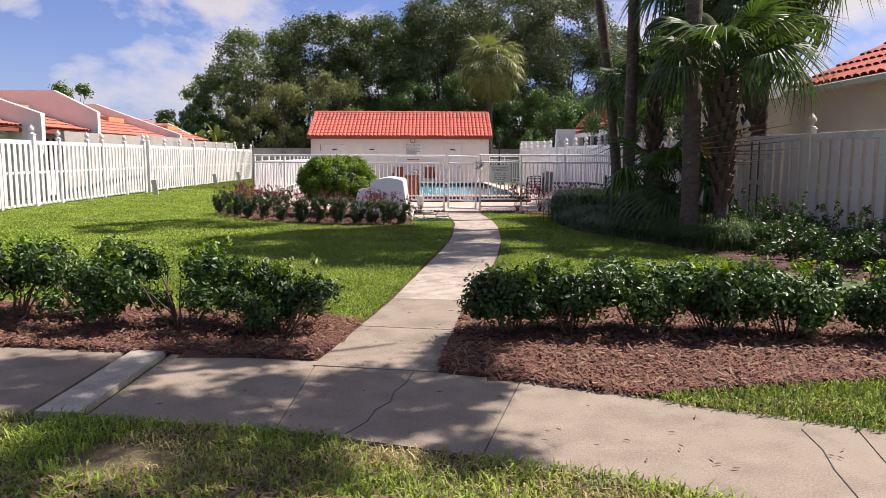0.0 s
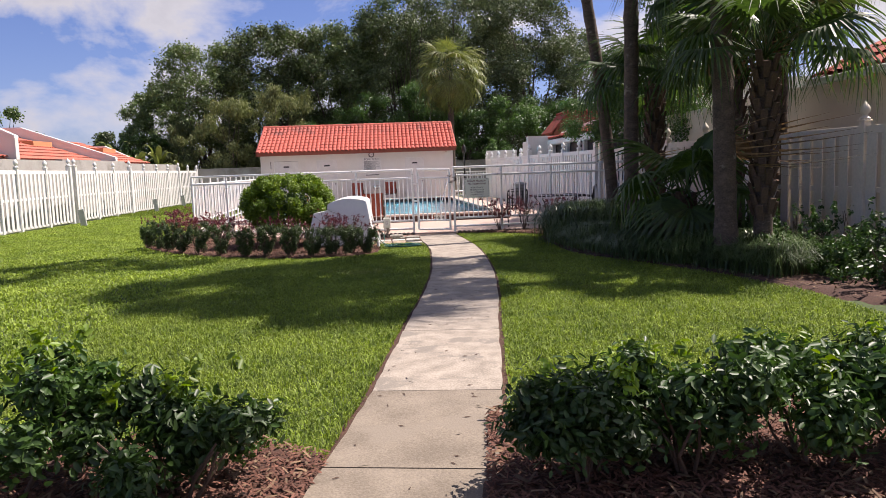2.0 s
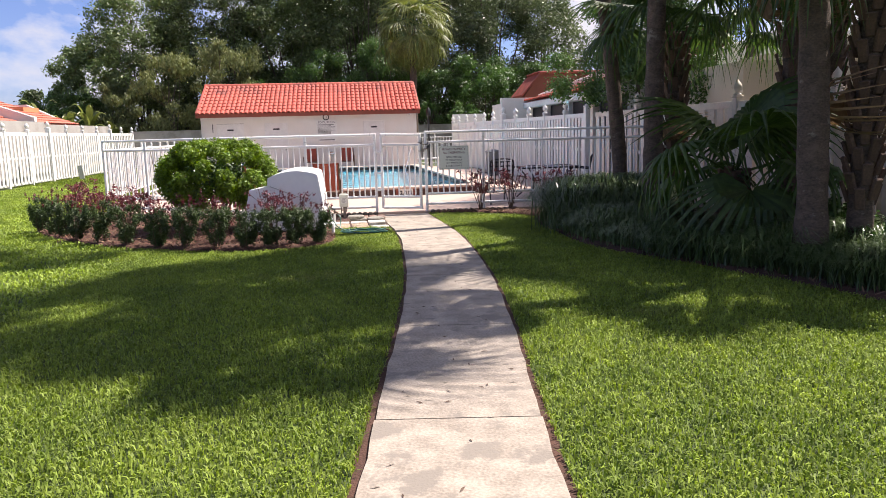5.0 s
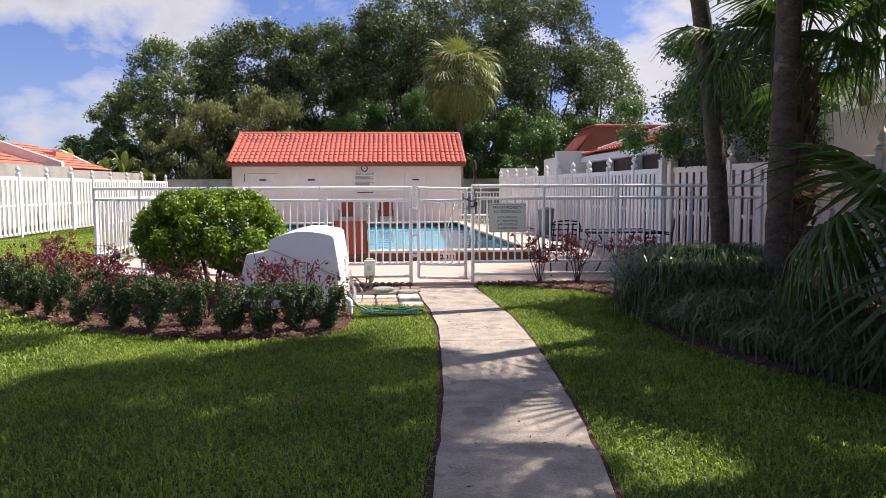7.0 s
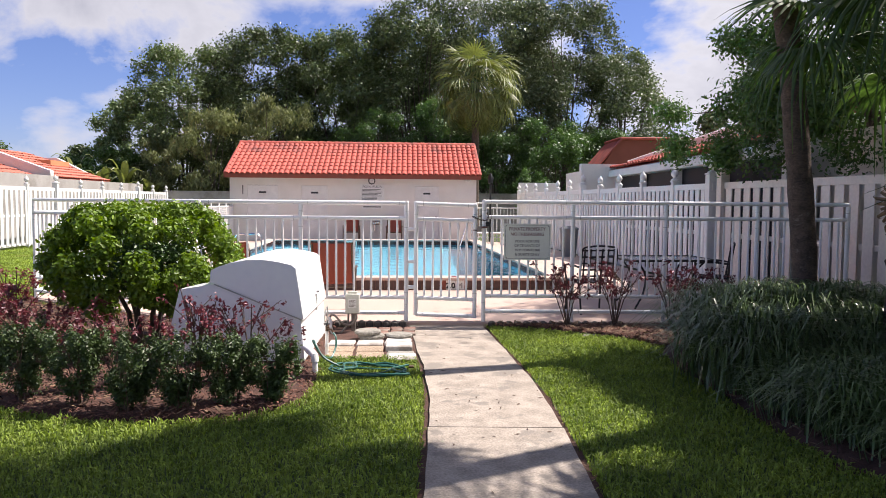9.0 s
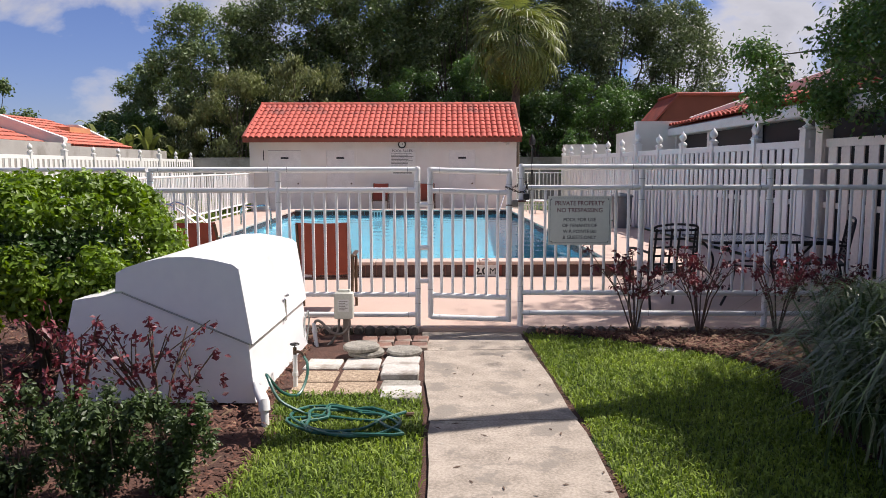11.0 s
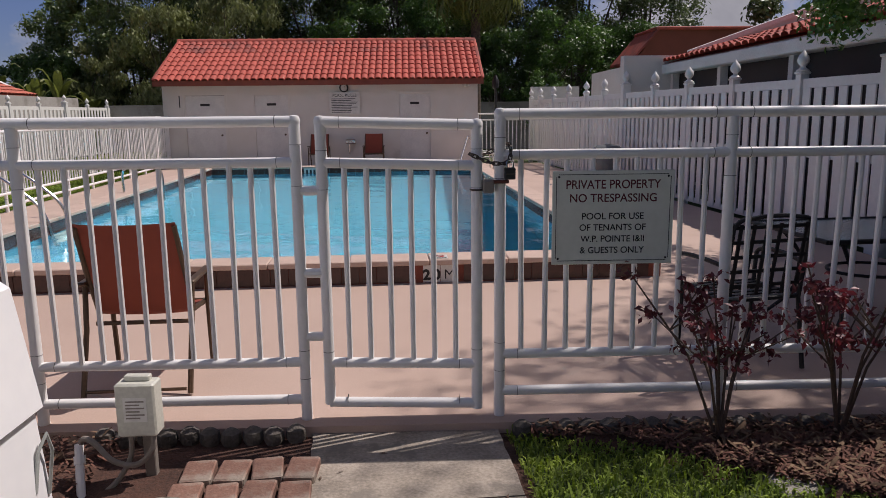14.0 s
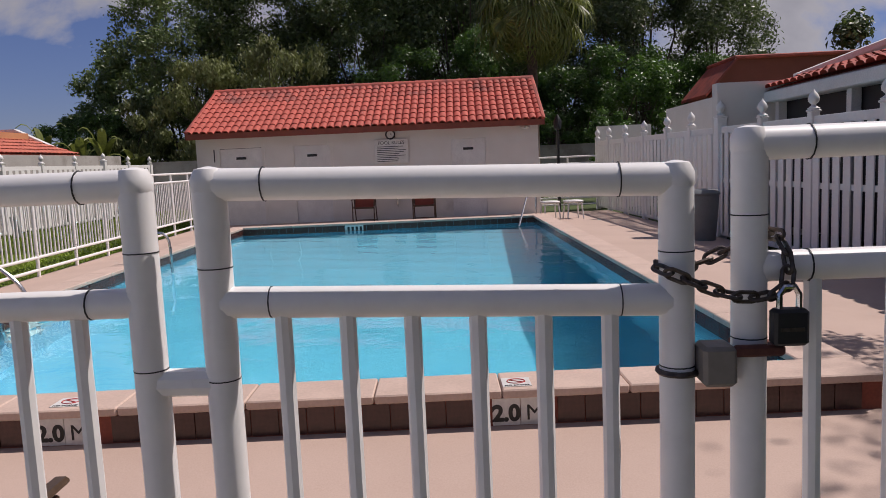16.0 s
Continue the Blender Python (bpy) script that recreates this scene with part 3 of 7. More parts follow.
def pool():
    zt, w = 0.345, 0.3
    x0, x1, y1 = PX0, PX1, PY1
    basin = Shape()
    floor = [(x0, 0.0 + w, -1.6), (x1, w, -1.6), (x1, 4.0, -1.6), (x0, 4.0, -1.6), (x1, y1, -0.75), (x0, y1, -0.75)]
    rim = [(x0, w, zt - 0.06), (x1, w, zt - 0.06), (x1, 4.0, zt - 0.06), (x0, 4.0, zt - 0.06), (x1, y1, zt - 0.06), (x0, y1, zt - 0.06)]
    basin.add(floor + rim, [(0, 1, 2, 3), (3, 2, 4, 5), (0, 6, 7, 1), (1, 7, 8, 2), (2, 8, 10, 4), (4, 10, 11, 5), (5, 11, 9, 3), (3, 9, 6, 0)])
    part("basin", basin, M_POOL, POOL, "pale blue plaster basin", smooth=0)
    gx, gy = np.linspace(x0, x1, 50), np.linspace(w, y1, 90)
    mx, my = np.meshgrid(gx, gy)
    z = 0.19 + 0.004 * np.sin(mx * 5.1 + my * 3.3) * np.sin(my * 4.2 - mx * 2.0)
    idx = np.arange(mx.size).reshape(mx.shape)
    q = np.stack([idx[:-1, :-1], idx[:-1, 1:], idx[1:, 1:], idx[1:, :-1]], -1).reshape(-1, 4)
    water = part("water", raw_mesh("water", np.stack([mx.ravel(), my.ravel(), z.ravel()], 1), q, M_WATER, True), M_WATER, POOL, "clear blue rippled water")
    water.visible_shadow = False
    wall = Shape()
    wall.box(x0 - w, 0.012, -0.05, x1 + w, w, zt - 0.045).box(x0 - w, y1, -0.05, x1 + w, y1 + w - 0.012, zt - 0.045)
    wall.box(x0 - w + 0.012, w, -0.05, x0, y1, zt - 0.045).box(x1, w, -0.05, x1 + w - 0.012, y1, zt - 0.045)
    part("beam", wall, M_FASCIA, POOL, "dark mortar beam behind the tiles", smooth=0)
    # coping stones
    n = 10
    ln = (x1 - x0 + 2 * w) / n
    cs = Shape().box(0.003, -0.02, 0, ln - 0.003, w + 0.02, 0.05, 0.008).mesh("coping_stone", M_COPING)
    for k in range(n):
        for y in (0, y1):
            ob = part("coping_stone", cs, M_COPING, POOL)
            ob.location = (x0 - w + k * ln, y, zt - 0.045)
    n2 = 18
    l2 = (y1 - w) / n2
    cs2 = Shape().box(-0.02, 0.003, 0, w + 0.02, l2 - 0.003, 0.05, 0.008).mesh("coping_stone", M_COPING)
    for k in range(n2):
        for x in (x0 - w, x1):
            ob = part("coping_stone", cs2, M_COPING, POOL)
            ob.location = (x, w + 0.022 + k * (l2 - 0.002), zt - 0.045)
    # tiles on the outer near face, and a waterline band
    tl = Shape().box(0.003, 0, 0.003, 0.15, 0.012, 0.15, 0).mesh("tile", M_BROWNTILE)
    count = int((x1 - x0 + 2 * w) / 0.153)
    for k in range(count):
        x = x0 - w + k * 0.153
        if any(abs(x + 0.07 - m) < 0.2 for m in (0.15, -2.35)):
            continue
        ob = part("tile", tl, M_BROWNTILE, POOL)
        ob.location = (x, 0.0, 0.145)
    band = Shape()
    for k in range(40):
        a = x0 + k * (x1 - x0) / 40
        b = a + (x1 - x0) / 40 - 0.005
        band.box(a, w, 0.16, b, w + 0.008, 0.3).box(a, y1 - 0.008, 0.16, b, y1, 0.3)
    for k in range(76):
        a = w + k * (y1 - w) / 76
        b = a + (y1 - w) / 76 - 0.005
        band.box(x0, a, 0.16, x0 + 0.008, b, 0.3).box(x1 - 0.008, a, 0.16, x1, b, 0.3)
        band.box(x1 + w - 0.012, a, 0.145, x1 + w, b, 0.295).box(x0 - w, a, 0.145, x0 - w + 0.012, b, 0.295)
    tagged(part("tile_band", band, M_BROWNTILE, POOL, "dark brown tile band", smooth=0), kind="stuff")
    for xm in (0.15, -2.35):
        for i, ch in enumerate(("2.0", "M")):
            t = part("marker_tile", Shape().box(xm - 0.155 + 0.156 * i, -0.002, 0.145, xm - 0.003 + 0.156 * i, 0.012, 0.297), M_WHITETILE, POOL, "white depth marker tile", smooth=0)
            letters(ch, 0.125, M_BLACK, "lettering", t, (xm - 0.08 + 0.156 * i, -0.003, 0.172), bold=0.0055 if i == 0 else 0.0)
        nd = part("marker_tile", Shape().box(xm - 0.09, 0.03, zt + 0.004, xm + 0.07, 0.19, zt + 0.009), M_WHITETILE, POOL, "white no diving tile on the coping", smooth=0)
        ring = Shape().tube([(xm - 0.01 + 0.05 * math.cos(a), 0.12 + 0.04 * math.sin(a), zt + 0.01) for a in np.linspace(0, 2 * math.pi, 17)], 0.004, 4)
        ring.tube([(xm - 0.05, 0.145, zt + 0.01), (xm + 0.03, 0.095, zt + 0.01)], 0.004, 4)
        part("symbol", ring, M_RED, nd)
        letters("NO DIVING", 0.026, M_BLACK, "lettering", nd, (xm - 0.01, 0.038, zt + 0.0095), rx=0, bold=0.0008)
    t = part("marker_tile", Shape().box(-2.3, y1 - 0.012, 0.16, -1.9, y1 - 0.001, 0.3), M_WHITETILE, POOL, "white far depth marker tile", smooth=0)
    bars = Shape()
    for k in range(4):
        bars.box(-2.25 + k * 0.09, y1 - 0.016, 0.19, -2.2 + k * 0.09, y1 - 0.013, 0.27)
    part("symbol", bars, M_BLACK, t, smooth=0)


pool()

# ---- pool house ----
SHED = thing("pool_house", "long low white stucco pool house with red barrel tile roof", "shed", (-2.35, 39.45, 0), 0.9)


def pool_house():
    L, R, D, H = -4.85, 4.72, 5.0, 2.62
    doors = [(-4.22, -2.98), (-2.13, -1.06), (2.27, 3.28)]
    xs = [L] + [x for d in doors for x in d] + [R]
    boxes = [(a, 0, 0, b, 0.2, H) for a, b in zip(xs[0::2], xs[1::2])] + [(a, 0, 2.24, b, 0.2, H) for a, b in doors]
    boxes += [(L, D - 0.2, 0, R, D, H), (L, 0.2, 0, L + 0.2, D - 0.2, H), (R - 0.2, 0.2, 0, R, D - 0.2, H)]
    for b in boxes:
        part("wall", Shape().box(*b), M_STUCCO, SHED, smooth=0)
    for x in (L + 0.1, R - 0.1):
        walls = Shape().add([(x - 0.1, 0, H), (x + 0.1, 0, H), (x + 0.1, D / 2, H + 1.15), (x - 0.1, D / 2, H + 1.15), (x - 0.1, D, H), (x + 0.1, D, H)], [(0, 1, 2, 3), (3, 2, 5, 4), (0, 3, 4), (1, 5, 2), (0, 4, 5, 1)])
        part("gable", walls, M_STUCCO, SHED, smooth=0)
    for a, b in doors:
        d = part("door", Shape().box(a + 0.03, 0.035, 0.02, b - 0.03, 0.09, 2.21, 0.006), M_TRIM, SHED, "flush white painted door")
        fr = Shape().box(a - 0.05, -0.015, 0, a + 0.028, 0.14, 2.3).box(b - 0.028, -0.015, 0, b + 0.05, 0.14, 2.3).box(a + 0.028, -0.015, 2.215, b - 0.028, 0.14, 2.3)
        part("door_frame", fr, M_STUCCO, SHED, smooth=0)
        part("knob", Shape().lathe([(0.012, 0), (0.012, 0.03), (0.03, 0.04), (0.032, 0.06), (0.015, 0.075)], 10, m=pose(b - 0.14, 0.035, 1.02, 90)), M_BRONZE, d, "dark door knob")
        part("door_plate", Shape().box((a + b) / 2 - 0.14, 0.025, 1.9, (a + b) / 2 + 0.14, 0.036, 1.97), M_BLACK, d, "small dark nameplate", smooth=0)
        if a < -4:
            # Shadow in the gap over this door, made as a black strip.
            part("door_gap", Shape().box(a + 0.03, 0.028, 2.205, b - 0.03, 0.034, 2.225), M_BLACK, d, "black strip for the shadow in the gap above the door", smooth=0)
    # roof
    ex0, ex1, ey, ez, ry, rz = L - 0.12, R + 0.14, -0.42, 2.62, D / 2, 4.0
    deck_sh = Shape()
    deck_sh.add([(ex0, ey, ez), (ex1, ey, ez), (ex1, ry, rz), (ex0, ry, rz), (ex0, D - ey, ez), (ex1, D - ey, ez), (ex0, ey, ez - 0.06), (ex1, ey, ez - 0.06), (ex1, D - ey, ez - 0.06), (ex0, D - ey, ez - 0.06)],
                [(0, 1, 2, 3), (3, 2, 5, 4), (0, 6, 7, 1), (6, 9, 8, 7), (0, 3, 4, 9, 6), (1, 7, 8, 5, 2), (4, 5, 8, 9)])
    roof = part("roof", deck_sh, M_FASCIA, SHED, "red clay barrel tile roof", smooth=0)
    part("fascia", Shape().box(ex0, ey - 0.03, ez - 0.14, ex1, ey - 0.003, ez + 0.02), M_FASCIA, SHED, "dark red fascia board", smooth=0)
    sl = math.hypot(ry - ey, rz - ez)
    pitch = math.degrees(math.atan2(rz - ez, ry - ey))
    rows, cols = 9, 48
    tw, tlen = (ex1 - ex0) / cols, sl / rows
    s = Shape()
    n = 6
    for end, (y, lift) in enumerate(((-0.04, 0.028), (tlen + 0.02, 0.0))):
        for k in range(n + 1):
            a = math.pi * k / n
            s.v.append((tw / 2 - 0.5 * tw * math.cos(a) * 0.96, y, lift + 0.075 * math.sin(a)))
        for k in range(n + 1):
            a = math.pi * k / n
            s.v.append((tw / 2 - 0.42 * tw * math.cos(a), y, lift + 0.055 * math.sin(a) - 0.006))
    m1 = n + 1
    s.f += [(k, k + 1, 2 * m1 + k + 1, 2 * m1 + k) for k in range(n)]
    s.f += [(m1 + k, k, k + 1, m1 + k + 1)[::-1] for k in range(n)]
    me = s.mesh("roof_tile", M_TILE, 40)
    basem = pose(ex0, ey, ez + 0.004, pitch)
    upper = Shape()
    for r in range(rows):
        for c in range(cols):
            m = basem @ pose(c * tw, r * tlen + 0.012 * RNG.normal(), 0, 0, 0, 0.8 * RNG.normal())
            if r < 6:
                ob = part("roof_tile", me, M_TILE, roof)
                ob.matrix_basis = m
            else:
                upper.add([m @ Vector(v) for v in s.v], s.f)
    tagged(part("roof_tiles", upper, M_TILE, roof, smooth=40), kind="stuff")
    ridge = Shape()
    nr = 30
    for k in range(nr):
        x = ex0 + k * (ex1 - ex0) / nr
        w = (ex1 - ex0) / nr
        pts = [[(xx, ry + (0.15 + q) * math.cos(a), rz - 0.02 + (0.13 + q) * math.sin(a)) for a in np.linspace(0, math.pi, 7)] for xx, q in ((x - 0.02, 0.012), (x + w, 0.0))]
        ridge.add(pts[0] + pts[1], [(i, i + 1, 8 + i, 7 + i) for i in range(6)] + [tuple(range(7))])
    part("ridge_tile", ridge, M_TILE, roof)
    for x in (ex0 - 0.02, ex1 - 0.10):
        part("rake_tile", Shape().box(x, -0.04, 0.0, x + 0.12, sl, 0.1, 0.03, m=pose(0, ey, ez + 0.01, pitch)), M_TILE, roof)
    # rules board, clock, small fittings
    board = thing("rules_sign", "white pool rules notice board on the pool house wall", "sign", (-1.71, 39.42, 1.62), 0.9)
    part("panel", Shape().box(-0.47, -0.02, 0, 0.47, 0.0, 0.66, 0.004), M_WHITETILE, board)
    letters("POOL RULES", 0.13, M_BLACK, "lettering", board, (0, -0.0215, 0.52))
    rows2 = Shape()
    for k in range(9):
        wd = 0.3 + 0.12 * RNG.random()
        rows2.box(-0.4, -0.022, 0.45 - k * 0.05, -0.4 + 2 * wd * 0.95, -0.0205, 0.468 - k * 0.05)
    part("text_line", rows2, M_BLACK, board, "dark lines of small text", smooth=0)
    low = thing("notice_plate", "narrow white notice plate with a dark text line", "sign", (-1.71, 39.42, 1.32), 0.9)
    part("panel", Shape().box(-0.4, -0.02, 0, 0.4, 0.0, 0.16, 0.004), M_WHITETILE, low)
    part("text_line", Shape().box(-0.34, -0.022, 0.06, 0.34, -0.0205, 0.1), M_BLACK, low, smooth=0)
    clock = thing("wall_clock", "round wall clock with a dark rim above the notice board", "clock", (-1.72, 39.42, 2.41), 0.9)
    part("rim", Shape().tube([(0.12 * math.cos(a), -0.03, 0.12 * math.sin(a)) for a in np.linspace(0, 2 * math.pi, 25)], 0.022, 6, cap=False), M_BLACK, clock)
    part("dial", Shape().lathe([(0.115, 0), (0.115, 0.02)], 20, m=pose(0, 0, 0, 90)), M_WHITETILE, clock)
    part("pointer", Shape().tube([(0, -0.024, 0), (0.03, -0.024, 0.05)], 0.006, 4).tube([(0, -0.024, 0), (0.045, -0.024, -0.02)], 0.006, 4), M_BLACK, clock)
    spout = thing("wall_fountain", "small metal drinking fountain on the pool house wall", "fountain", (-1.55, 39.4, 0.72), 0.9)
    part("bowl", Shape().box(-0.16, -0.24, 0, 0.16, 0.0, 0.14, 0.03), M_STEEL, spout)
    part("pipe", Shape().tube([(-0.05, -0.1, 0), (-0.05, -0.1, -0.25), (-0.05, 0.0, -0.3)], 0.02, 6), M_STEEL, spout)
    lamp = thing("wall_lamp", "small dark lantern bracket on the pool house wall", "lamp", (-6.7, 39.44, 1.85), 0.9)
    part("bracket", Shape().box(-0.02, -0.06, 0, 0.02, 0, 0.36, 0.005), M_BLACK, lamp)
    flood = thing("flood_light", "small white twin floodlight under the eaves", "lamp", (2.0, 39.4, 2.42), 0.9)
    part("base", Shape().box(-0.05, -0.05, -0.03, 0.05, 0.03, 0.05, 0.01), M_TRIM, flood)
    for s2 in (-1, 1):
        part("head", Shape().lathe([(0.03, 0), (0.05, 0.08), (0.055, 0.12)], 10, m=pose(0.04 * s2, -0.05, 0.0, 60, 0, 25 * s2)), M_TRIM, flood)


pool_house()

# ---- pipe fences round the pool ----
TOPZ, MIDZ, LOWZ, BOTZ = 1.582, 1.385, 0.365, 0.165
POST_R, RAIL_R, PICK_R = 0.0285, 0.0255, 0.0145
PICK = Shape().tube([(0, 0, LOWZ), (0, 0, MIDZ)], PICK_R, 8).mesh("picket", M_PVC)
COLLAR = Shape().tube([(0, 0, -0.001), (0, 0, 0.001)], POST_R + 0.0008, 14).mesh("joint_ring", M_BLACK)


SEAM = Shape().tube([(-0.001, 0, 0), (0.001, 0, 0)], RAIL_R + 0.0018, 14).mesh("joint_ring", M_BLACK)
SEAM_TOP = Shape().tube([(-0.001, 0, 0), (0.001, 0, 0)], POST_R + 0.0006, 14).mesh("joint_ring", M_BLACK)


def rail_seams(owner, xs, low, high, drop=lambda x: 0.0):
    """Dark joint lines round the rails a hand's breadth from each post."""
    for x in xs:
        for dx in (-0.092, 0.092):
            if low < x + dx < high:
                for z in (TOPZ, MIDZ, LOWZ, BOTZ):
                    c = part("joint_ring", SEAM_TOP if z == TOPZ else SEAM, M_BLACK, owner)
                    c.location = (x + dx, 0, z + drop(x + dx))


def pipe_run(fence, x0, x1, posts, pickets=0.115, tops=(True, True), z0=0.0):
    """One straight run of pipe fence along local x, with posts, four rails and pickets."""
    for k, x in enumerate(posts):
        end = (k == 0 and tops[0]) or (k == len(posts) - 1 and tops[1])
        p = part("post", Shape().tube([(x, 0, z0 - 0.05), (x, 0, TOPZ - (0.0 if end else 0.02))], POST_R, 14), M_PVC, fence)
        for z in (0.28, 0.43, 1.27, 1.47):
            c = part("joint_ring", COLLAR, M_BLACK, p, "thin dark pipe joint")
            c.location = (x, 0, z)
        if end:
            part("elbow", Shape().lathe([(0.004, -0.03), (0.022, -0.026), (POST_R + 0.0015, -0.008), (POST_R + 0.0015, 0.01), (0.022, 0.026), (0.004, 0.03)], 14, at=(x, 0, TOPZ)), M_PVC, fence, "rounded pipe elbow")
    for z, nm in ((TOPZ, "top_rail"), (MIDZ, "middle_rail"), (LOWZ, "lower_rail"), (BOTZ, "bottom_rail")):
        part(nm, Shape().tube([(x0, 0, z), (x1, 0, z)], RAIL_R if z < TOPZ else POST_R - 0.001, 12), M_PVC, fence)
    for a, b in zip(posts[:-1], posts[1:]):
        n = max(1, round((b - a) / pickets) - 1)
        for k in range(1, n + 1):
            ob = part("picket", PICK, M_PVC, fence)
            ob.location = (a + (b - a) * k / (n + 1), 0.004 * RNG.normal(), 0)
            ob.rotation_euler = (0.004 * RNG.normal(), 0.006 * RNG.normal(), 0)


def pool_fence():
    f1 = thing("pool_fence", "white pvc pipe fence beside the pool gate", "fence", (0, 20.0, 0), group="pool fence runs")
    pipe_run(f1, -2.62, -0.02, [-2.62, -1.37, -0.02], tops=(False, True))
    rail_seams(f1, [-2.62, -1.37, -0.02], -2.62, -0.02)
    f2 = thing("pool_fence", "white pvc pipe fence carrying the notice board", "fence", (0, 20.0, 0.024), group="pool fence runs")
    pipe_run(f2, 0.98, 5.75, [0.98, 2.13, 3.34, 4.55, 5.75], tops=(True, False))
    rail_seams(f2, [0.98, 2.13, 3.34], 0.98, 5.75)
    a, b = Vector((-2.62, 20.0)), Vector((-5.85, 22.2))
    d = b - a
    f3 = thing("pool_fence", "white pvc pipe fence behind the round bush", "fence", (a.x, a.y, 0), math.degrees(math.atan2(d.y, d.x)), group="pool fence runs")
    ln = d.length
    pipe_run(f3, 0.03, ln, [ln / 3, 2 * ln / 3, ln], tops=(False, False))
    a, b = Vector((-5.85, 22.2)), Vector((-7.1, 39.4))
    d = b - a
    ln = d.length
    f4 = thing("pool_fence", "long white pvc pipe fence down the pool side", "fence", (a.x, a.y, 0), math.degrees(math.atan2(d.y, d.x)), group="pool fence runs")
    n = 13
    pipe_run(f4, 0.0, ln, [0.04 + (ln - 0.08) * k / n for k in range(n + 1)], tops=(True, False))
    f5 = thing("pool_fence", "white pvc pipe fence at the end of the deck", "fence", (2.5, 41.0, 0), 0, group="pool fence runs")
    pipe_run(f5, 0.0, 1.7, [0.0, 0.85, 1.7], tops=(True, True), pickets=0.14)


pool_fence()


def pool_gate():
    g = thing("pool_gate", "closed white pvc pipe gate with sagging top rail", "gate", (0.0, 20.0, 0))
    lx, rx = 0.104, 0.864

    def sag(x):
        return -0.004 - 0.022 * (x - lx) / (rx - lx)
    part("post", Shape().tube([(lx, 0, 0.14), (lx, 0, TOPZ - 0.004)], POST_R, 14), M_PVC, g)
    part("post", Shape().tube([(rx, 0, 0.10), (rx, 0, TOPZ - 0.026)], POST_R, 14), M_PVC, g)
    for x, z in ((lx, TOPZ - 0.004), (rx, TOPZ - 0.026)):
        part("elbow", Shape().lathe([(0.004, -0.03), (0.022, -0.026), (POST_R + 0.0015, -0.008), (POST_R + 0.0015, 0.01), (0.022, 0.026), (0.004, 0.03)], 14, at=(x, 0, z)), M_PVC, g, "rounded pipe elbow")
    for z, nm in ((TOPZ, "top_rail"), (MIDZ, "middle_rail"), (LOWZ, "lower_rail"), (0.15, "bottom_rail")):
        part(nm, Shape().tube([(lx, 0, z + sag(lx)), (rx, 0, z + sag(rx))], POST_R - 0.001 if z == TOPZ else RAIL_R + 0.001, 12), M_PVC, g)
    for x in (lx, rx):
        for z in (0.42, 1.25, 1.44):
            c = part("joint_ring", COLLAR, M_BLACK, g, "thin dark pipe joint")
            c.location = (x, 0, z)
    rail_seams(g, [lx, rx], lx, rx, sag)
    for k in range(6):
        x = lx + (rx - lx) * (k + 1) / 7
        ob = part("picket", PICK, M_PVC, g)
        ob.location = (x, 0, sag(x))
    for z in (0.50, 0.83, 1.245):
        part("hinge", Shape().tube([(-0.02, 0, z), (lx, 0, z)], 0.024, 10).tube([(0.055, 0, z), (0.058, 0, z)], 0.0246, 10), M_PVC, g, "pipe hinge sleeve")


pool_gate()

# ---- vinyl privacy fences ----


def finial(sc=1.0):
    return Shape().lathe([(0.075 * sc, 0), (0.085 * sc, 0.02), (0.06 * sc, 0.035), (0.03 * sc, 0.06), (0.034 * sc, 0.075), (0.07 * sc, 0.11), (0.078 * sc, 0.15), (0.062 * sc, 0.2), (0.028 * sc, 0.24), (0.004, 0.28)], 10)


FINIAL = {m: finial().mesh("finial", m) for m in (M_VINYL, M_VINYL_OLD)}


def vinyl_fence(a, b, posts, material, label, height=2.0, mid=1.05, big=(), pitch=0.3, wide=0.165, side=-1):
    """A slatted vinyl fence from a to b with posts at the given shares of its length."""
    a, b = Vector(a), Vector(b)
    d = b - a
    ln = d.length
    f = thing("privacy_fence", label, "fence", (a.x, a.y, 0), math.degrees(math.atan2(d.y, d.x)))
    for k, x in enumerate(posts):
        bigp = k in big
        w = 0.085 if bigp else 0.06
        h = height + (0.16 if bigp else 0.06)
        p = part("post", Shape().box(x - w, -w, -0.05, x + w, w, h, 0.006).box(x - w - 0.015, -w - 0.015, h, x + w + 0.015, w + 0.015, h + 0.03, 0.008), material, f)
        fi = part("finial", FINIAL[material], material, p, "turned acorn finial")
        fi.location = (x, 0, h + 0.028)
    for z, nm in ((height - 0.06, "top_rail"), (mid, "middle_rail"), (0.1, "bottom_rail")):
        part(nm, Shape().box(0, -0.022, z - (0.06 if z > 1.5 else 0.04), ln, 0.022, z + (0.06 if z > 1.5 else 0.04), 0.004), material, f)
    n = int(ln / pitch)
    me = Shape().box(-wide / 2, -0.009, 0.1, wide / 2, 0.009, height - 0.12).mesh("slat", material, 0)
    for k in range(n):
        x = (k + 0.5) * ln / n
        ob = part("slat", me, material, f)
        ob.location = (x, side * 0.033, 0)
    return f


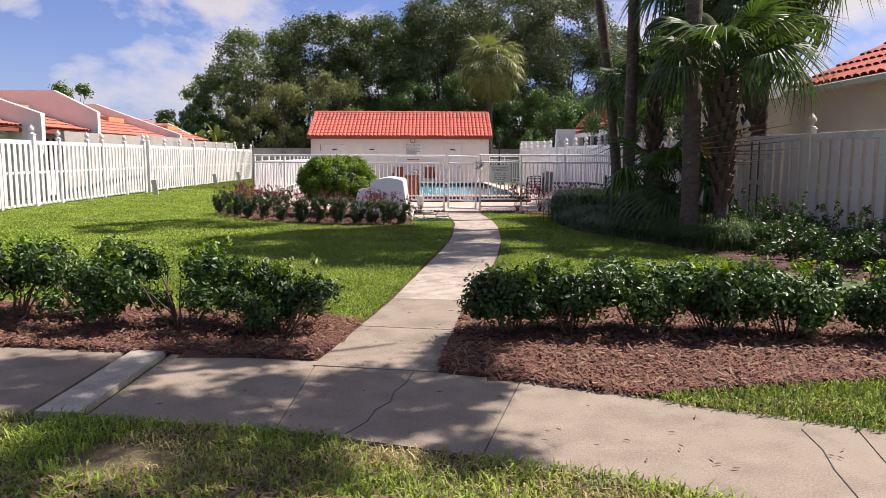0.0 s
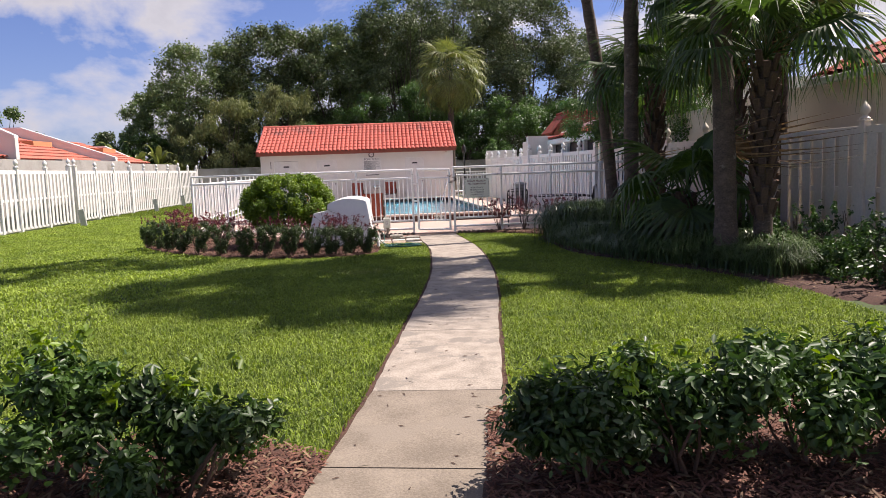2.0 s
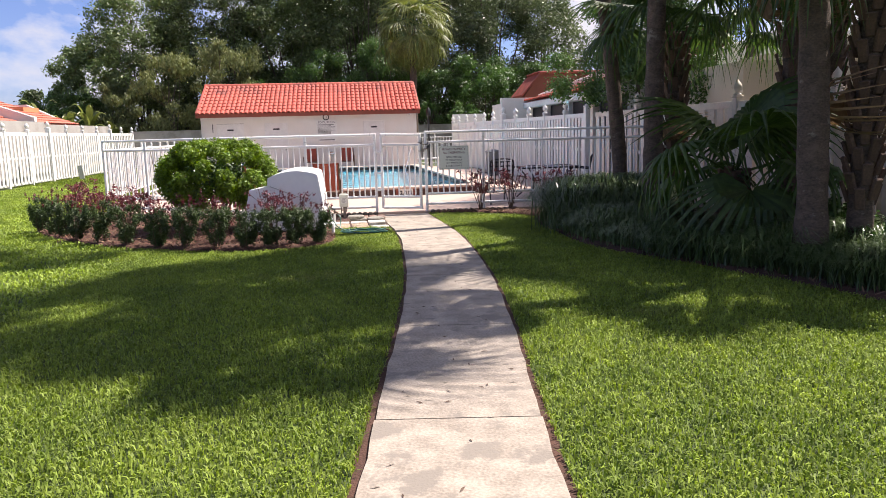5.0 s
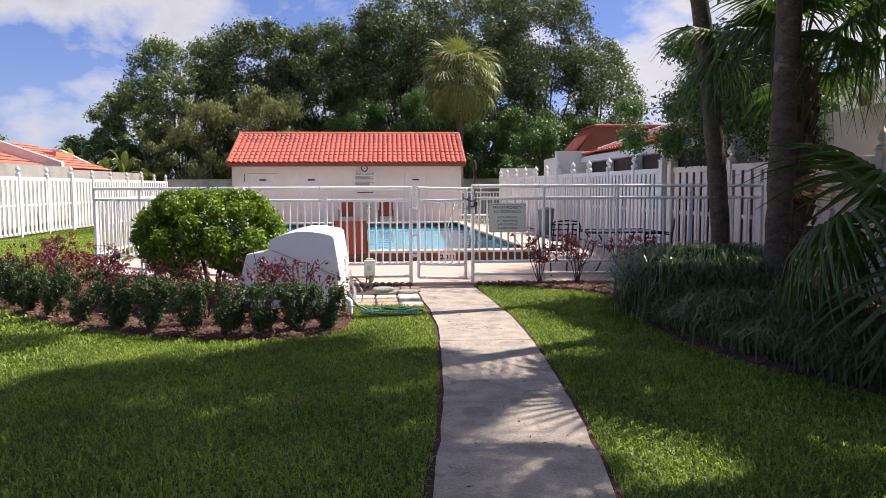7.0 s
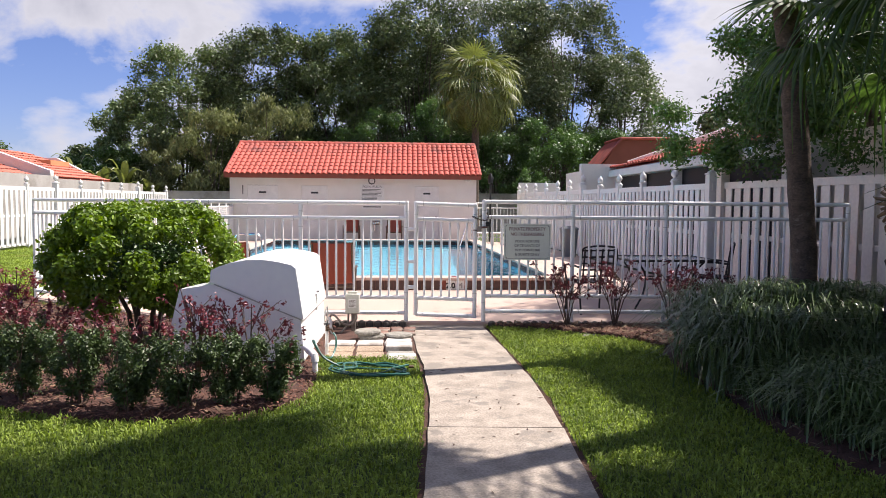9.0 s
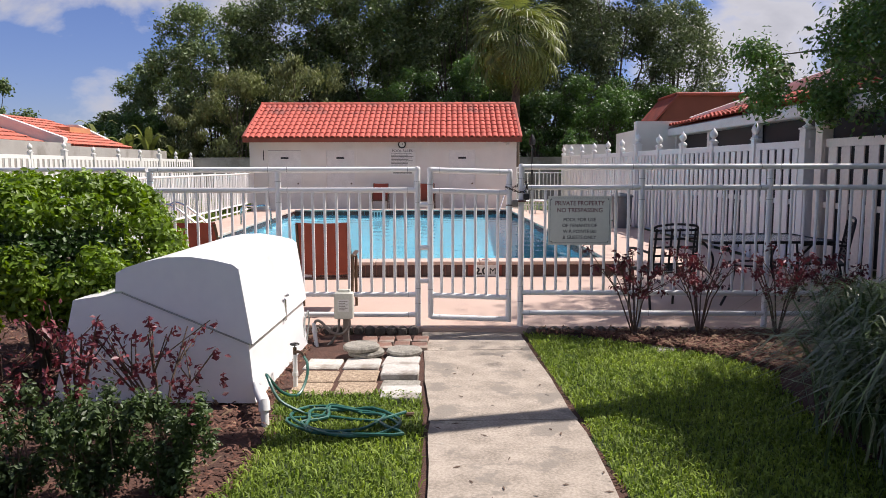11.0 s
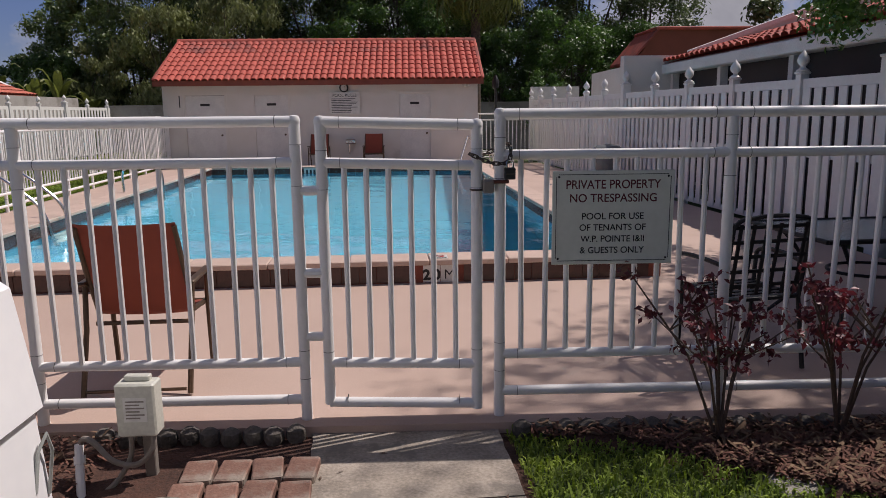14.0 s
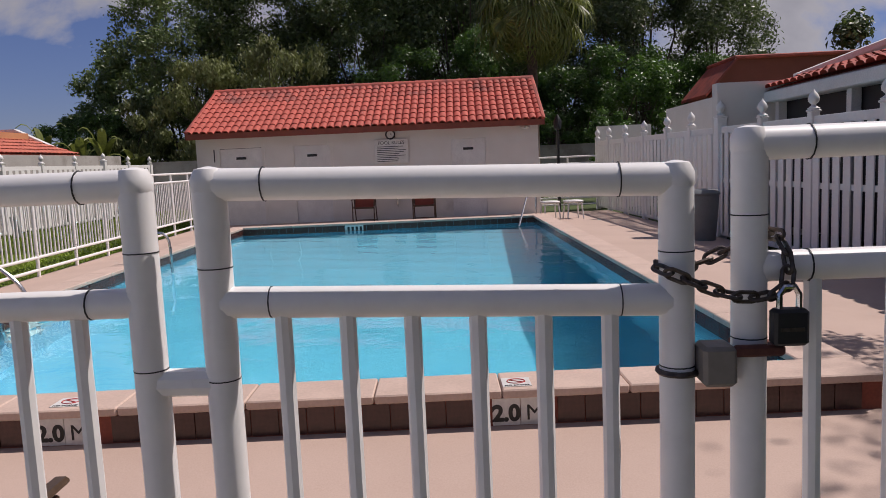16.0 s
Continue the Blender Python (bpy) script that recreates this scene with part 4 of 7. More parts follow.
vinyl_fence((-12.0, 14.0), (-12.75, 31.0), [0.1, 2.0, 3.8, 5.7, 7.62, 9.27, 11.38, 12.61, 14.75, 16.8], M_VINYL, "tall white vinyl slat fence with acorn finials along the lawn", big=(0, 4, 9))
vinyl_fence((-12.76, 31.2), (-13.15, 50.0), [0.1 + 2.05 * k for k in range(10)], M_VINYL, "tall white vinyl slat fence running on to the grey wall", big=(0, 3, 7))
vinyl_fence((7.05, 8.0), (5.66, 24.0), [0.1, 2.5, 4.9, 7.3, 9.7, 11.5, 13.5, 15.9], M_VINYL_OLD, "tall weathered vinyl slat fence shaded by palms", big=(1, 7), pitch=0.3, wide=0.2, side=1)
vinyl_fence((5.65, 24.2), (4.28, 41.3), [0.1, 1.75, 3.5, 5.1, 6.6, 8.2, 9.6, 11.0, 12.6, 14.2, 15.8, 17.1], M_VINYL, "tall weathered vinyl slat fence beside the pool deck", big=(0, 5), pitch=0.24, wide=0.155, side=1)

# ---- walls and houses ----
solid("wall_north", Shape().box(-13.4, 50.1, 0, 12, 50.35, 2.05).box(-13.4, 50.07, 2.052, 12, 50.38, 2.1), M_GREYWALL, "long grey masonry wall behind the pool house", "wall", kind="structure", smooth=0)
solid("wall_west", Shape().box(-13.9, 26.0, 0, -13.6, 33.0, 2.42).box(-14.3, 33.2, 0, -14.0, 40.0, 2.5).box(-14.6, 40.2, 0, -14.3, 49.6, 2.42), M_GREYWALL, "stepped grey patio walls behind the white fence", "wall", kind="structure", smooth=0)


def tile_field(origin, along, up, width, length, material, name, parent, tw=0.26, rows=9):
    """A roof slope of barrel tiles as one sheet of half rounds in stepped rows."""
    along, up = Vector(along).normalized(), Vector(up).normalized()
    nrm = along.cross(up).normalized()
    if nrm.z < 0:
        nrm = -nrm
    cols = int(width / tw)
    tw = width / cols
    sh = Shape()
    seg = 5
    for r in range(rows):
        y0, y1 = r * length / rows, (r + 1) * length / rows + 0.02
        vs = []
        for y, lift in ((y0, 0.05), (y1, 0.01)):
            for c in range(cols):
                for k in range(seg):
                    a = math.pi * k / (seg - 1)
                    vs.append(Vector(origin) + along * ((c + 0.5) * tw - 0.5 * tw * math.cos(a)) + up * y + nrm * (lift + 0.07 * math.sin(a)))
        n = cols * seg
        sh.add(vs, [(i, i + 1, n + i + 1, n + i) for i in range(n - 1)])
    sh.add([Vector(origin), Vector(origin) + along * width, Vector(origin) + along * width + up * length, Vector(origin) + up * length], [(0, 1, 2, 3)])
    return tagged(part(name, sh, material, parent, "red barrel tile roof", smooth=50), kind="stuff")


def fin_wall(parent, y, x_hi, x_end, z_hi, z_end, x_far, w=0.25):
    """A white parapet wall that steps down towards the fence."""
    prof = [(x_end, 0), (x_end, z_end), (x_hi, z_hi), (x_far, z_hi), (x_far, 0)]
    n = 5
    vs = [(x, y, z) for x, z in prof] + [(x, y + w, z) for x, z in prof]
    fs = [tuple(range(n)), tuple(range(2 * n - 1, n - 1, -1))] + [(i, n + i, n + (i + 1) % n, (i + 1) % n) for i in range(n)]
    p = part("parapet", Shape().add(vs, fs), M_STUCCO, parent, "stepped stucco parapet wall", smooth=0)
    cap = Shape()
    for (xa, za), (xb, zb) in zip(prof[1:3], prof[2:4]):
        cap.add([(xa, y - 0.03, za), (xb, y - 0.03, zb), (xb, y + w + 0.03, zb), (xa, y + w + 0.03, za), (xa, y - 0.03, za + 0.1), (xb, y - 0.03, zb + 0.1), (xb, y + w + 0.03, zb + 0.1), (xa, y + w + 0.03, za + 0.1)], [(0, 1, 5, 4), (1, 2, 6, 5), (2, 3, 7, 6), (3, 0, 4, 7), (4, 5, 6, 7), (3, 2, 1, 0)])
    part("coping", cap, M_TRIM, p, "white parapet cap", smooth=0)


def row_house(y0, y1, x_wall, ridge_x, ridge_z, eave_z, fin, label):
    h = thing("row_house", label, "house", (0, 0, 0), group="row houses beyond the fence")
    part("wall", Shape().box(ridge_x - 4, y0 + 0.3, 0, x_wall, y1, eave_z - 0.05), M_STUCCO, h, smooth=0)
    up = Vector((ridge_x - x_wall - 0.5, 0, ridge_z - eave_z))
    tile_field((x_wall + 0.5, y0 + 0.28, eave_z), (0, 1, 0), up, y1 - y0 - 0.3, up.length, M_TILE_SUNLIT, "roof", h)
    part("soffit", Shape().box(x_wall, y0 + 0.28, eave_z - 0.16, x_wall + 0.5, y1, eave_z - 0.03), M_FASCIA, h, "dark eaves", smooth=0)
    for k in range(2):
        yy = y0 + (y1 - y0) * (0.3 + 0.4 * k)
        w = part("window", Shape().box(x_wall, yy - 0.9, 0.9, x_wall + 0.02, yy + 0.9, eave_z - 0.35), M_SCREEN, h, "dark glazed opening", smooth=0)
        fr = Shape().box(x_wall + 0.022, yy - 0.95, 0.85, x_wall + 0.05, yy - 0.88, eave_z - 0.3).box(x_wall + 0.022, yy + 0.88, 0.85, x_wall + 0.05, yy + 0.95, eave_z - 0.3).box(x_wall + 0.022, yy - 0.04, 0.9, x_wall + 0.05, yy + 0.04, eave_z - 0.35)
        part("frame", fr, M_TRIM, w, smooth=0)
    fin_wall(h, y1, *fin)
    yy = y1 - 2.2
    t = 0.45
    bx = x_wall + 0.5 + up.x * t
    part("dormer", Shape().box(bx - 1.2, yy, eave_z + 0.1, bx, yy + 1.9, eave_z + up.z * t + 0.35), M_ORANGE, h, "orange dormer wall", smooth=0)
    return h


row_house(19.0, 26.0, -15.6, -20.5, 4.0, 2.55, (-17.2, -14.4, 3.9, 2.95, -21), "stucco row house with red tile roof and parapet")
row_house(26.3, 31.2, -15.6, -20.5, 4.2, 2.55, (-16.6, -14.8, 4.2, 3.3, -21), "stucco row house with red tile roof, white parapet and dormer")
row_house(31.5, 41.0, -16.0, -20.5, 4.15, 2.5, (-19.4, -14.8, 4.3, 2.65, -22), "stucco row house with red tile roof and long sloping parapet")
row_house(41.3, 49.0, -16.2, -20.0, 3.9, 2.5, (-18.4, -16.4, 3.6, 2.6, -21), "far stucco row house with red tile roof")


def right_house():
    h = thing("patio_house", "white stucco house with screened patio and red tile roof", "house")
    for b in ((4.95, 32.4, 0, 10.5, 32.7, 2.78), (6.0, 33.0, 0, 12, 40, 2.78), (9.0, 22.0, 0, 9.3, 32.4, 2.8)):
        part("wall", Shape().box(*b), M_STUCCO, h, smooth=0)
    part("eave_beam", Shape().box(5.75, 22.0, 2.38, 6.05, 32.38, 2.58, 0.02), M_TRIM, h, "white patio eave beam")
    for y in (22.1, 24.6, 27.1, 29.7, 32.2):
        part("post", Shape().box(5.92, y - 0.07, 0, 6.06, y + 0.07, 2.38), M_TRIM, h, smooth=0)
    part("screen", Shape().box(6.08, 22.0, 0.2, 6.1, 32.3, 2.4), M_SCREEN, h, "dark insect screen", smooth=0)
    up = Vector((4.6, 0, 1.2))
    tile_field((5.8, 24.6, 2.6), (0, 1, 0), up, 7.8, up.length, M_TILE, "roof", h)
    fin_wall(h, 32.42, 10.6, 6.4, 4.25, 2.8, 13)
    fin_wall(h, 24.3, 10.6, 6.2, 3.9, 2.6, 13)
    part("chimney", Shape().box(9.0, 24.8, 3.0, 9.8, 26.0, 4.2), M_REDWALL, h, "red brown chimney block", smooth=0)
    g = thing("far_house", "red brown gabled house beyond the fence", "house", (2.75, 1.9, 0))
    part("wall", Shape().box(5.7, 42, 0, 12, 44.5, 3.4).add([(5.7, 42.0, 3.4), (12, 42.0, 3.4), (12, 42.0, 4.5), (6.5, 42.0, 4.5), (5.7, 44.5, 3.4), (12, 44.5, 3.4), (12, 44.5, 4.5), (6.5, 44.5, 4.5)], [(0, 1, 2, 3), (7, 6, 5, 4), (0, 3, 7, 4), (3, 2, 6, 7)]), M_REDWALL, g, smooth=0)
    part("roof", Shape().box(6.4, 41.8, 4.5, 12.2, 44.7, 4.62, 0.03).add([(5.5, 41.8, 3.42), (6.5, 41.8, 4.58), (6.5, 44.7, 4.58), (5.5, 44.7, 3.42), (5.5, 41.8, 3.32), (6.5, 41.8, 4.48), (6.5, 44.7, 4.48), (5.5, 44.7, 3.32)], [(0, 1, 2, 3), (7, 6, 5, 4), (0, 4, 5, 1), (1, 5, 6, 2), (2, 6, 7, 3), (3, 7, 4, 0)]), M_TILE, g, "red tile roof edge", smooth=0)
    n = thing("near_house", "tan stucco house with red tile roof behind the palms", "house")
    part("wall", Shape().box(8.0, 6.0, 0, 14, 21.0, 3.0).box(6.7, 18.4, 0, 7.998, 23.4, 2.75), M_STUCCO_TAN, n, smooth=0)
    up = Vector((4.6, 0, 2.2))
    tile_field((7.7, 6.0, 3.02), (0, 1, 0), up, 10.2, up.length, M_TILE, "roof", n)
    part("gutter", Shape().box(7.55, 6.0, 2.9, 7.7, 16.2, 3.03, 0.02), M_TRIM, n, "white eaves gutter")
    w = thing("patio_wall", "low white stucco wall end beside the deck", "wall")
    part("panel", Shape().box(4.3, 41.35, 0, 5.9, 41.6, 2.45), M_STUCCO, w, smooth=0)


right_house()

# ---- planting ----


def stems(n, spread, height, rng, r=0.008, lean=0.6):
    sh = Shape()
    for _ in range(n):
        a = rng.random() * 2 * math.pi
        b = Vector((0.06 * math.cos(a), 0.06 * math.sin(a), -0.02))
        e = Vector((spread * lean * math.cos(a), spread * lean * math.sin(a), height * (0.7 + 0.3 * rng.random())))
        m = (b + e) / 2 + Vector((rng.normal() * 0.04, rng.normal() * 0.04, 0.02))
        sh.tube([b, m, e], r, 5, r * 0.5)
    return sh


def hedge_plant(x, y, w, h, seed, group, label):
    rng = np.random.default_rng(seed)
    t = thing("hedge_shrub", label, "shrub", (x, y, 0), 40 * seed, group)
    part("stem", stems(11, w, h * 0.75, rng, 0.011), M_TWIG, t, "bare grey stems")
    blobs = []
    for k in range(18):
        a, r = rng.random() * 6.28, w * 0.8 * math.sqrt(rng.random())
        s = 0.14 + 0.10 * rng.random()
        blobs.append((r * math.cos(a), r * math.sin(a), h * (0.38 + 0.5 * rng.random()), s, s, s * 0.85))
    foliage("leaves", blobs, 5600, 0.052, M_HEDGE, t, shell=0.3, rng=rng, narrow=0.5, oval=True)
    tips = [(b[0] * 1.05, b[1] * 1.05, h * (0.85 + 0.2 * rng.random()), 0.07, 0.07, 0.11) for b in blobs[:8]]
    tagged(foliage("young_growth", tips, 200, 0.05, M_TOPI, t, "fresh lighter shoots", shell=0.2, rng=rng, oval=True), kind="stuff")


for k, (x, y, w, h) in enumerate([(-1.42, 5.62, 0.54, 0.6), (-2.3, 5.75, 0.62, 0.74), (-3.15, 5.95, 0.62, 0.76), (-4.0, 6.1, 0.6, 0.78), (-4.9, 6.25, 0.58, 0.78), (-5.9, 6.4, 0.58, 0.8)]):
    hedge_plant(x, y, w, h, 11 + k, "clipped hedge by the lawn", "dark glossy clipped hedge shrub in bark mulch")
for k, (x, y, w, h) in enumerate([(0.55, 5.6, 0.34, 0.6), (1.1, 5.65, 0.44, 0.64), (1.75, 5.65, 0.46, 0.64), (2.35, 5.6, 0.44, 0.64), (2.95, 5.55, 0.48, 0.66), (3.8, 5.45, 0.46, 0.68), (4.6, 5.5, 0.48, 0.7)]):
    hedge_plant(x, y, w, h, 31 + k, "long hedge by the lawn", "dark glossy hedge shrub with bare legs in mulch")


def low_bush(x, y, h, seed):
    rng = np.random.default_rng(seed)
    t = thing("low_bush", "small dark upright clipped bush edging the bed", "bush", (x, y, 0.02), 30 * seed, "bed edging bushes")
    part("stem", stems(8, 0.14, h * 0.8, rng, 0.006), M_TWIG, t)
    blobs = []
    for k in range(38):
        a, u = 6.283 * rng.random(), rng.random()
        r = (0.06 + 0.19 * u ** 0.7) * math.sqrt(rng.random())
        blobs.append((r * math.cos(a), r * math.sin(a), h * (0.14 + 0.74 * u), 0.075, 0.075, 0.11))
    foliage("leaves", blobs, 5000, 0.031, M_LOWBUSH, t, shell=0.3, rng=rng)
    shoots = [(0.15 * rng.normal(), 0.15 * rng.normal(), h * (0.92 + 0.24 * rng.random()), 0.022, 0.022, 0.09) for _ in range(9)]
    tagged(foliage("young_growth", shoots, 130, 0.034, M_ROSE, t, "reddish young shoots", shell=0.2, rng=rng), kind="stuff")


edge = spline([(-0.98, 16.25), (-2.0, 15.98), (-3.35, 16.5), (-4.85, 17.62), (-6.0, 19.1)], 12)
for k in range(13):
    p = edge[int(k * (len(edge) - 1) / 12)]
    low_bush(p[0], p[1], (0.52 if k < 3 else 0.6) + 0.05 * (k % 3), 60 + k)


def rose(x, y, h, seed, leaf_material, leaves, label, flower=False):
    rng = np.random.default_rng(seed)
    t = thing("rose_bush", label, "rose bush", (x, y, 0.03), 25 * seed, "red-leaved rose bushes")
    sh = Shape()
    tips = []
    for _ in range(8):
        a = rng.random() * 6.28
        l = 0.14 + 0.34 * rng.random()
        hh = h * (0.6 + 0.4 * rng.random())
        b, e = Vector((0, 0, -0.03)), Vector((l * math.cos(a), l * math.sin(a), hh))
        m = Vector((e.x * 0.35, e.y * 0.35, hh * 0.5))
        sh.tube([b, m, e], 0.009, 5, 0.004)
        tips.append(e)
        for _ in range(2):
            e2 = m.lerp(e, 0.4) + Vector((0.15 * rng.normal(), 0.15 * rng.normal(), 0.12 + 0.1 * rng.random()))
            sh.tube([m.lerp(e, 0.3), e2], 0.0045, 4, 0.003)
            tips.append(e2)
    part("stem", sh, M_TWIG, t, "thorny bare stems")
    blobs = [(p.x, p.y, p.z - 0.02, 0.085, 0.085, 0.08) for p in tips]
    blobs += [(p.x * 0.6, p.y * 0.6, p.z * 0.7, 0.09, 0.09, 0.07) for p in tips[::2]]
    foliage("leaves", blobs, leaves, 0.042, leaf_material, t, shell=0.2, rng=rng)
    if flower:
        for p in tips[:2]:
            fl = Shape()
            for j in range(7):
                a = j * 0.9
                fl.lathe([(0.004, 0), (0.014, 0.008), (0.016, 0.02), (0.006, 0.03)], 6, at=(p.x + 0.014 * math.cos(a), p.y + 0.014 * math.sin(a), p.z))
            part("flower", fl, M_FLOWER, t, "small crimson flower")


for k, (x, y, h) in enumerate([(2.02, 19.68, 0.84), (2.62, 19.7, 0.92), (3.32, 19.66, 0.86), (3.95, 19.6, 0.8)]):
    rose(x, y, h, 90 + k, M_ROSE, 620, "leggy rose bush with dark red leaves by the fence")
for k, (x, y, h) in enumerate([(-1.32, 16.95, 0.72), (-1.75, 16.85, 0.86), (-2.5, 17.0, 0.62), (-3.3, 17.3, 0.66), (-4.2, 18.0, 0.7), (-4.9, 18.7, 0.78), (-5.4, 19.6, 0.85), (-4.6, 19.3, 0.8), (-5.9, 20.4, 0.85)]):
    rose(x, y, h, 110 + k, M_PINK if k in (1, 5) else M_ROSE, 300 if k < 3 else 750, "rose bush with reddish young leaves in the bed")


def round_bush():
    rng = np.random.default_rng(5)
    t = thing("round_bush", "bright green clipped dome bush on bare trunks", "bush", (-2.78, 18.45, 0))
    tr = Shape()
    for k in range(6):
        a = k * 1.05 + 0.3
        tr.tube([(0.1 * math.cos(a), 0.1 * math.sin(a), -0.03), (0.16 * math.cos(a), 0.16 * math.sin(a), 0.4), (0.42 * math.cos(a), 0.42 * math.sin(a), 0.95)], 0.035, 7, 0.014)
    part("trunk", tr, M_BARK, t, "dark twisted trunks")
    blobs = []
    for k in range(110):
        a, u = rng.random() * 6.28, rng.random()
        z = 0.5 + 0.96 * u
        r = 0.89 * math.sqrt(max(0.05, 1 - ((z - 0.92) / 0.66) ** 2)) if z > 0.92 else 0.89 - 0.2 * (0.92 - z) / 0.34
        blobs.append((r * math.cos(a), r * math.sin(a), z, 0.17, 0.17, 0.14))
    blobs += [(0.3 * math.cos(a), 0.3 * math.sin(a), 1.47, 0.2, 0.2, 0.13) for a in np.linspace(0, 5, 5)]
    foliage("leaves", blobs, 40000, 0.048, M_TOPI, t, shell=0.55, rng=rng, narrow=0.6, oval=True)
    # Shade inside the dome is put into the darker hedge leaf colour.
    foliage("inner_leaves", [(0, 0, 0.95, 0.72, 0.72, 0.4)], 5000, 0.06, M_HEDGE, t, "inner leaves coloured dark for shade", shell=0.3, rng=rng)


round_bush()


def grass_clump_mesh(seed, n, h, spread):
    rng = np.random.default_rng(seed)
    sh = []
    az, l = rng.random(n) * 6.283, h * (0.7 + 0.5 * rng.random(n))
    out = spread * (0.45 + 0.85 * rng.random(n))
    base = 0.16 * rng.normal(size=(n, 2))
    w = 0.0065
    st = np.linspace(0, 1, 5)
    d = np.stack([np.cos(az), np.sin(az)], 1)
    pts = np.zeros((n, 5, 3))
    pts[:, :, :2] = base[:, None, :] + d[:, None, :] * (out[:, None, None] * (st**1.5)[None, :, None])
    pts[:, :, 2] = l[:, None] * (1.9 * st - 1.45 * st**2.2)[None, :]
    side = np.stack([-d[:, 1], d[:, 0], np.zeros(n)], 1)
    wd = w * np.array([1, 1.1, 0.9, 0.6, 0.08])
    a, b = pts - side[:, None, :] * wd[None, :, None], pts + side[:, None, :] * wd[None, :, None]
    v = np.stack([a, b], 2).reshape(-1, 3)
    i = (np.arange(n) * 10)[:, None, None] + (np.arange(4) * 2)[None, :, None]
    q = (i + np.array([0, 1, 3, 2])[None, None, :]).reshape(-1, 4)
    return raw_mesh("blades", v, q, M_LIRIOPE, True)


CLUMPS = [grass_clump_mesh(200 + k, 420, h, s) for k, (h, s) in enumerate(((0.62, 0.55), (0.72, 0.62), (0.5, 0.5)))]


def border_grass():
    rng = np.random.default_rng(44)
    front = spline([(3.95, 18.45), (3.35, 17.7), (3.05, 16.8), (3.1, 15.3), (3.5, 14.1), (4.1, 12.9), (4.6, 11.6)], 6)
    spots = [tuple(p + rng.normal(size=2) * 0.06) for p in front]
    spots += [(p[0] + 0.55 + 0.1 * rng.normal(), p[1] + 0.1 * rng.normal()) for p in front[::1]]
    spots += [(p[0] + 1.15 + 0.1 * rng.normal(), p[1] + 0.2 * rng.normal()) for p in front[::2]]
    for k, (x, y) in enumerate(spots):
        big = y > 16.2
        t = tagged(new("border_grass", CLUMPS[k % 2 if big else 2 if k % 3 else 0]), "dark arching liriope grass clump under the palms", "ornamental grass", "border grass clumps")
        s = (1.12 if big else 0.9) * (0.72 + 0.5 * rng.random())
        t.matrix_basis = pose(x, y, 0.03, 0, 0, 360 * rng.random()) @ Matrix.Diagonal((s, s, s * (1.12 if big else 1.0), 1))


border_grass()


def dark_shrub(x, y, h, seed):
    rng = np.random.default_rng(seed)
    t = thing("fence_shrub", "dark low shrub with upright shoots along the fence", "shrub", (x, y, 0.02), 20 * seed, "shrubs along the shaded fence")
    part("stem", stems(9, 0.3, h, rng, 0.008), M_TWIG, t)
    blobs = [(0.25 * rng.normal(), 0.25 * rng.normal(), h * (0.25 + 0.5 * rng.random()), 0.17, 0.17, 0.15) for _ in range(12)]
    blobs += [(0.3 * rng.normal(), 0.3 * rng.normal(), h * (0.85 + 0.25 * rng.random()), 0.05, 0.05, 0.13) for _ in range(7)]
    foliage("leaves", blobs, 1100, 0.065, M_HEDGE, t, shell=0.3, rng=rng)


for k in range(11):
    dark_shrub(6.15 - 0.09 * k + 0.15 * (k % 2), 8.7 + 0.62 * k, 0.62 + 0.1 * (k % 3), 140 + k)
for k in range(4):
    dark_shrub(5.4 - 0.1 * k, 9.4 + 0.9 * k, 0.5, 160 + k)

# ---- palms ----


def fan_mesh(name, length, n, spread, droop, fused, seed, material):
    """A fan leaf: folded segments round a hub, joined near it and drooping at their tips."""
    rng = np.random.default_rng(seed)
    sh = Shape()
    for k in range(n):
        a = radians(-spread / 2 + spread * k / (n - 1))
        da = radians(spread / (n - 1)) * 0.56
        ln = length * (0.72 + 0.28 * math.cos(a * 0.55)) * (0.93 + 0.14 * rng.random())
        st = [0.04, fused, 0.62, 0.83, 1.0]
        dr = droop * (0.6 + 0.8 * rng.random())
        vs = []
        for s in st:
            r = ln * s
            z = -dr * ln * max(0.0, s - 0.3) ** 2 * 1.7
            hw = math.sin(da) * ln * min(s, fused) * (1.0 if s <= fused else max(0.05, (1 - s) / (1 - fused)))
            rr = r - 0.12 * dr * ln * s**3
            c, q = math.cos(a), math.sin(a)
            vs += [(q * rr - c * hw, c * rr + q * hw, z), (q * rr, c * rr, z + hw * 0.8), (q * rr + c * hw, c * rr - q * hw, z)]
        fs = []
        for i in range(len(st) - 1):
            fs += [(i * 3, i * 3 + 1, i * 3 + 4, i * 3 + 3), (i * 3 + 1, i * 3 + 2, i * 3 + 5, i * 3 + 4)]
        sh.add(vs, fs)
    return sh.mesh(name, material, 0)


FANS = [fan_mesh("frond", 0.95, 34, 290, 0.55, 0.42, 1, M_FROND), fan_mesh("frond", 0.95, 30, 270, 1.0, 0.4, 2, M_FROND), fan_mesh("frond", 0.9, 28, 260, 1.7, 0.4, 3, M_FROND)]
FAN_DEAD = fan_mesh("dry_frond", 0.8, 22, 230, 2.2, 0.35, 4, M_DEADFROND)
FAR_FANS = [fan_mesh("frond", 1.0, 24, 250, 0.6, 0.35, 5, M_FROND_FAR), fan_mesh("frond", 1.0, 22, 230, 1.1, 0.35, 6, M_FROND_FAR)]


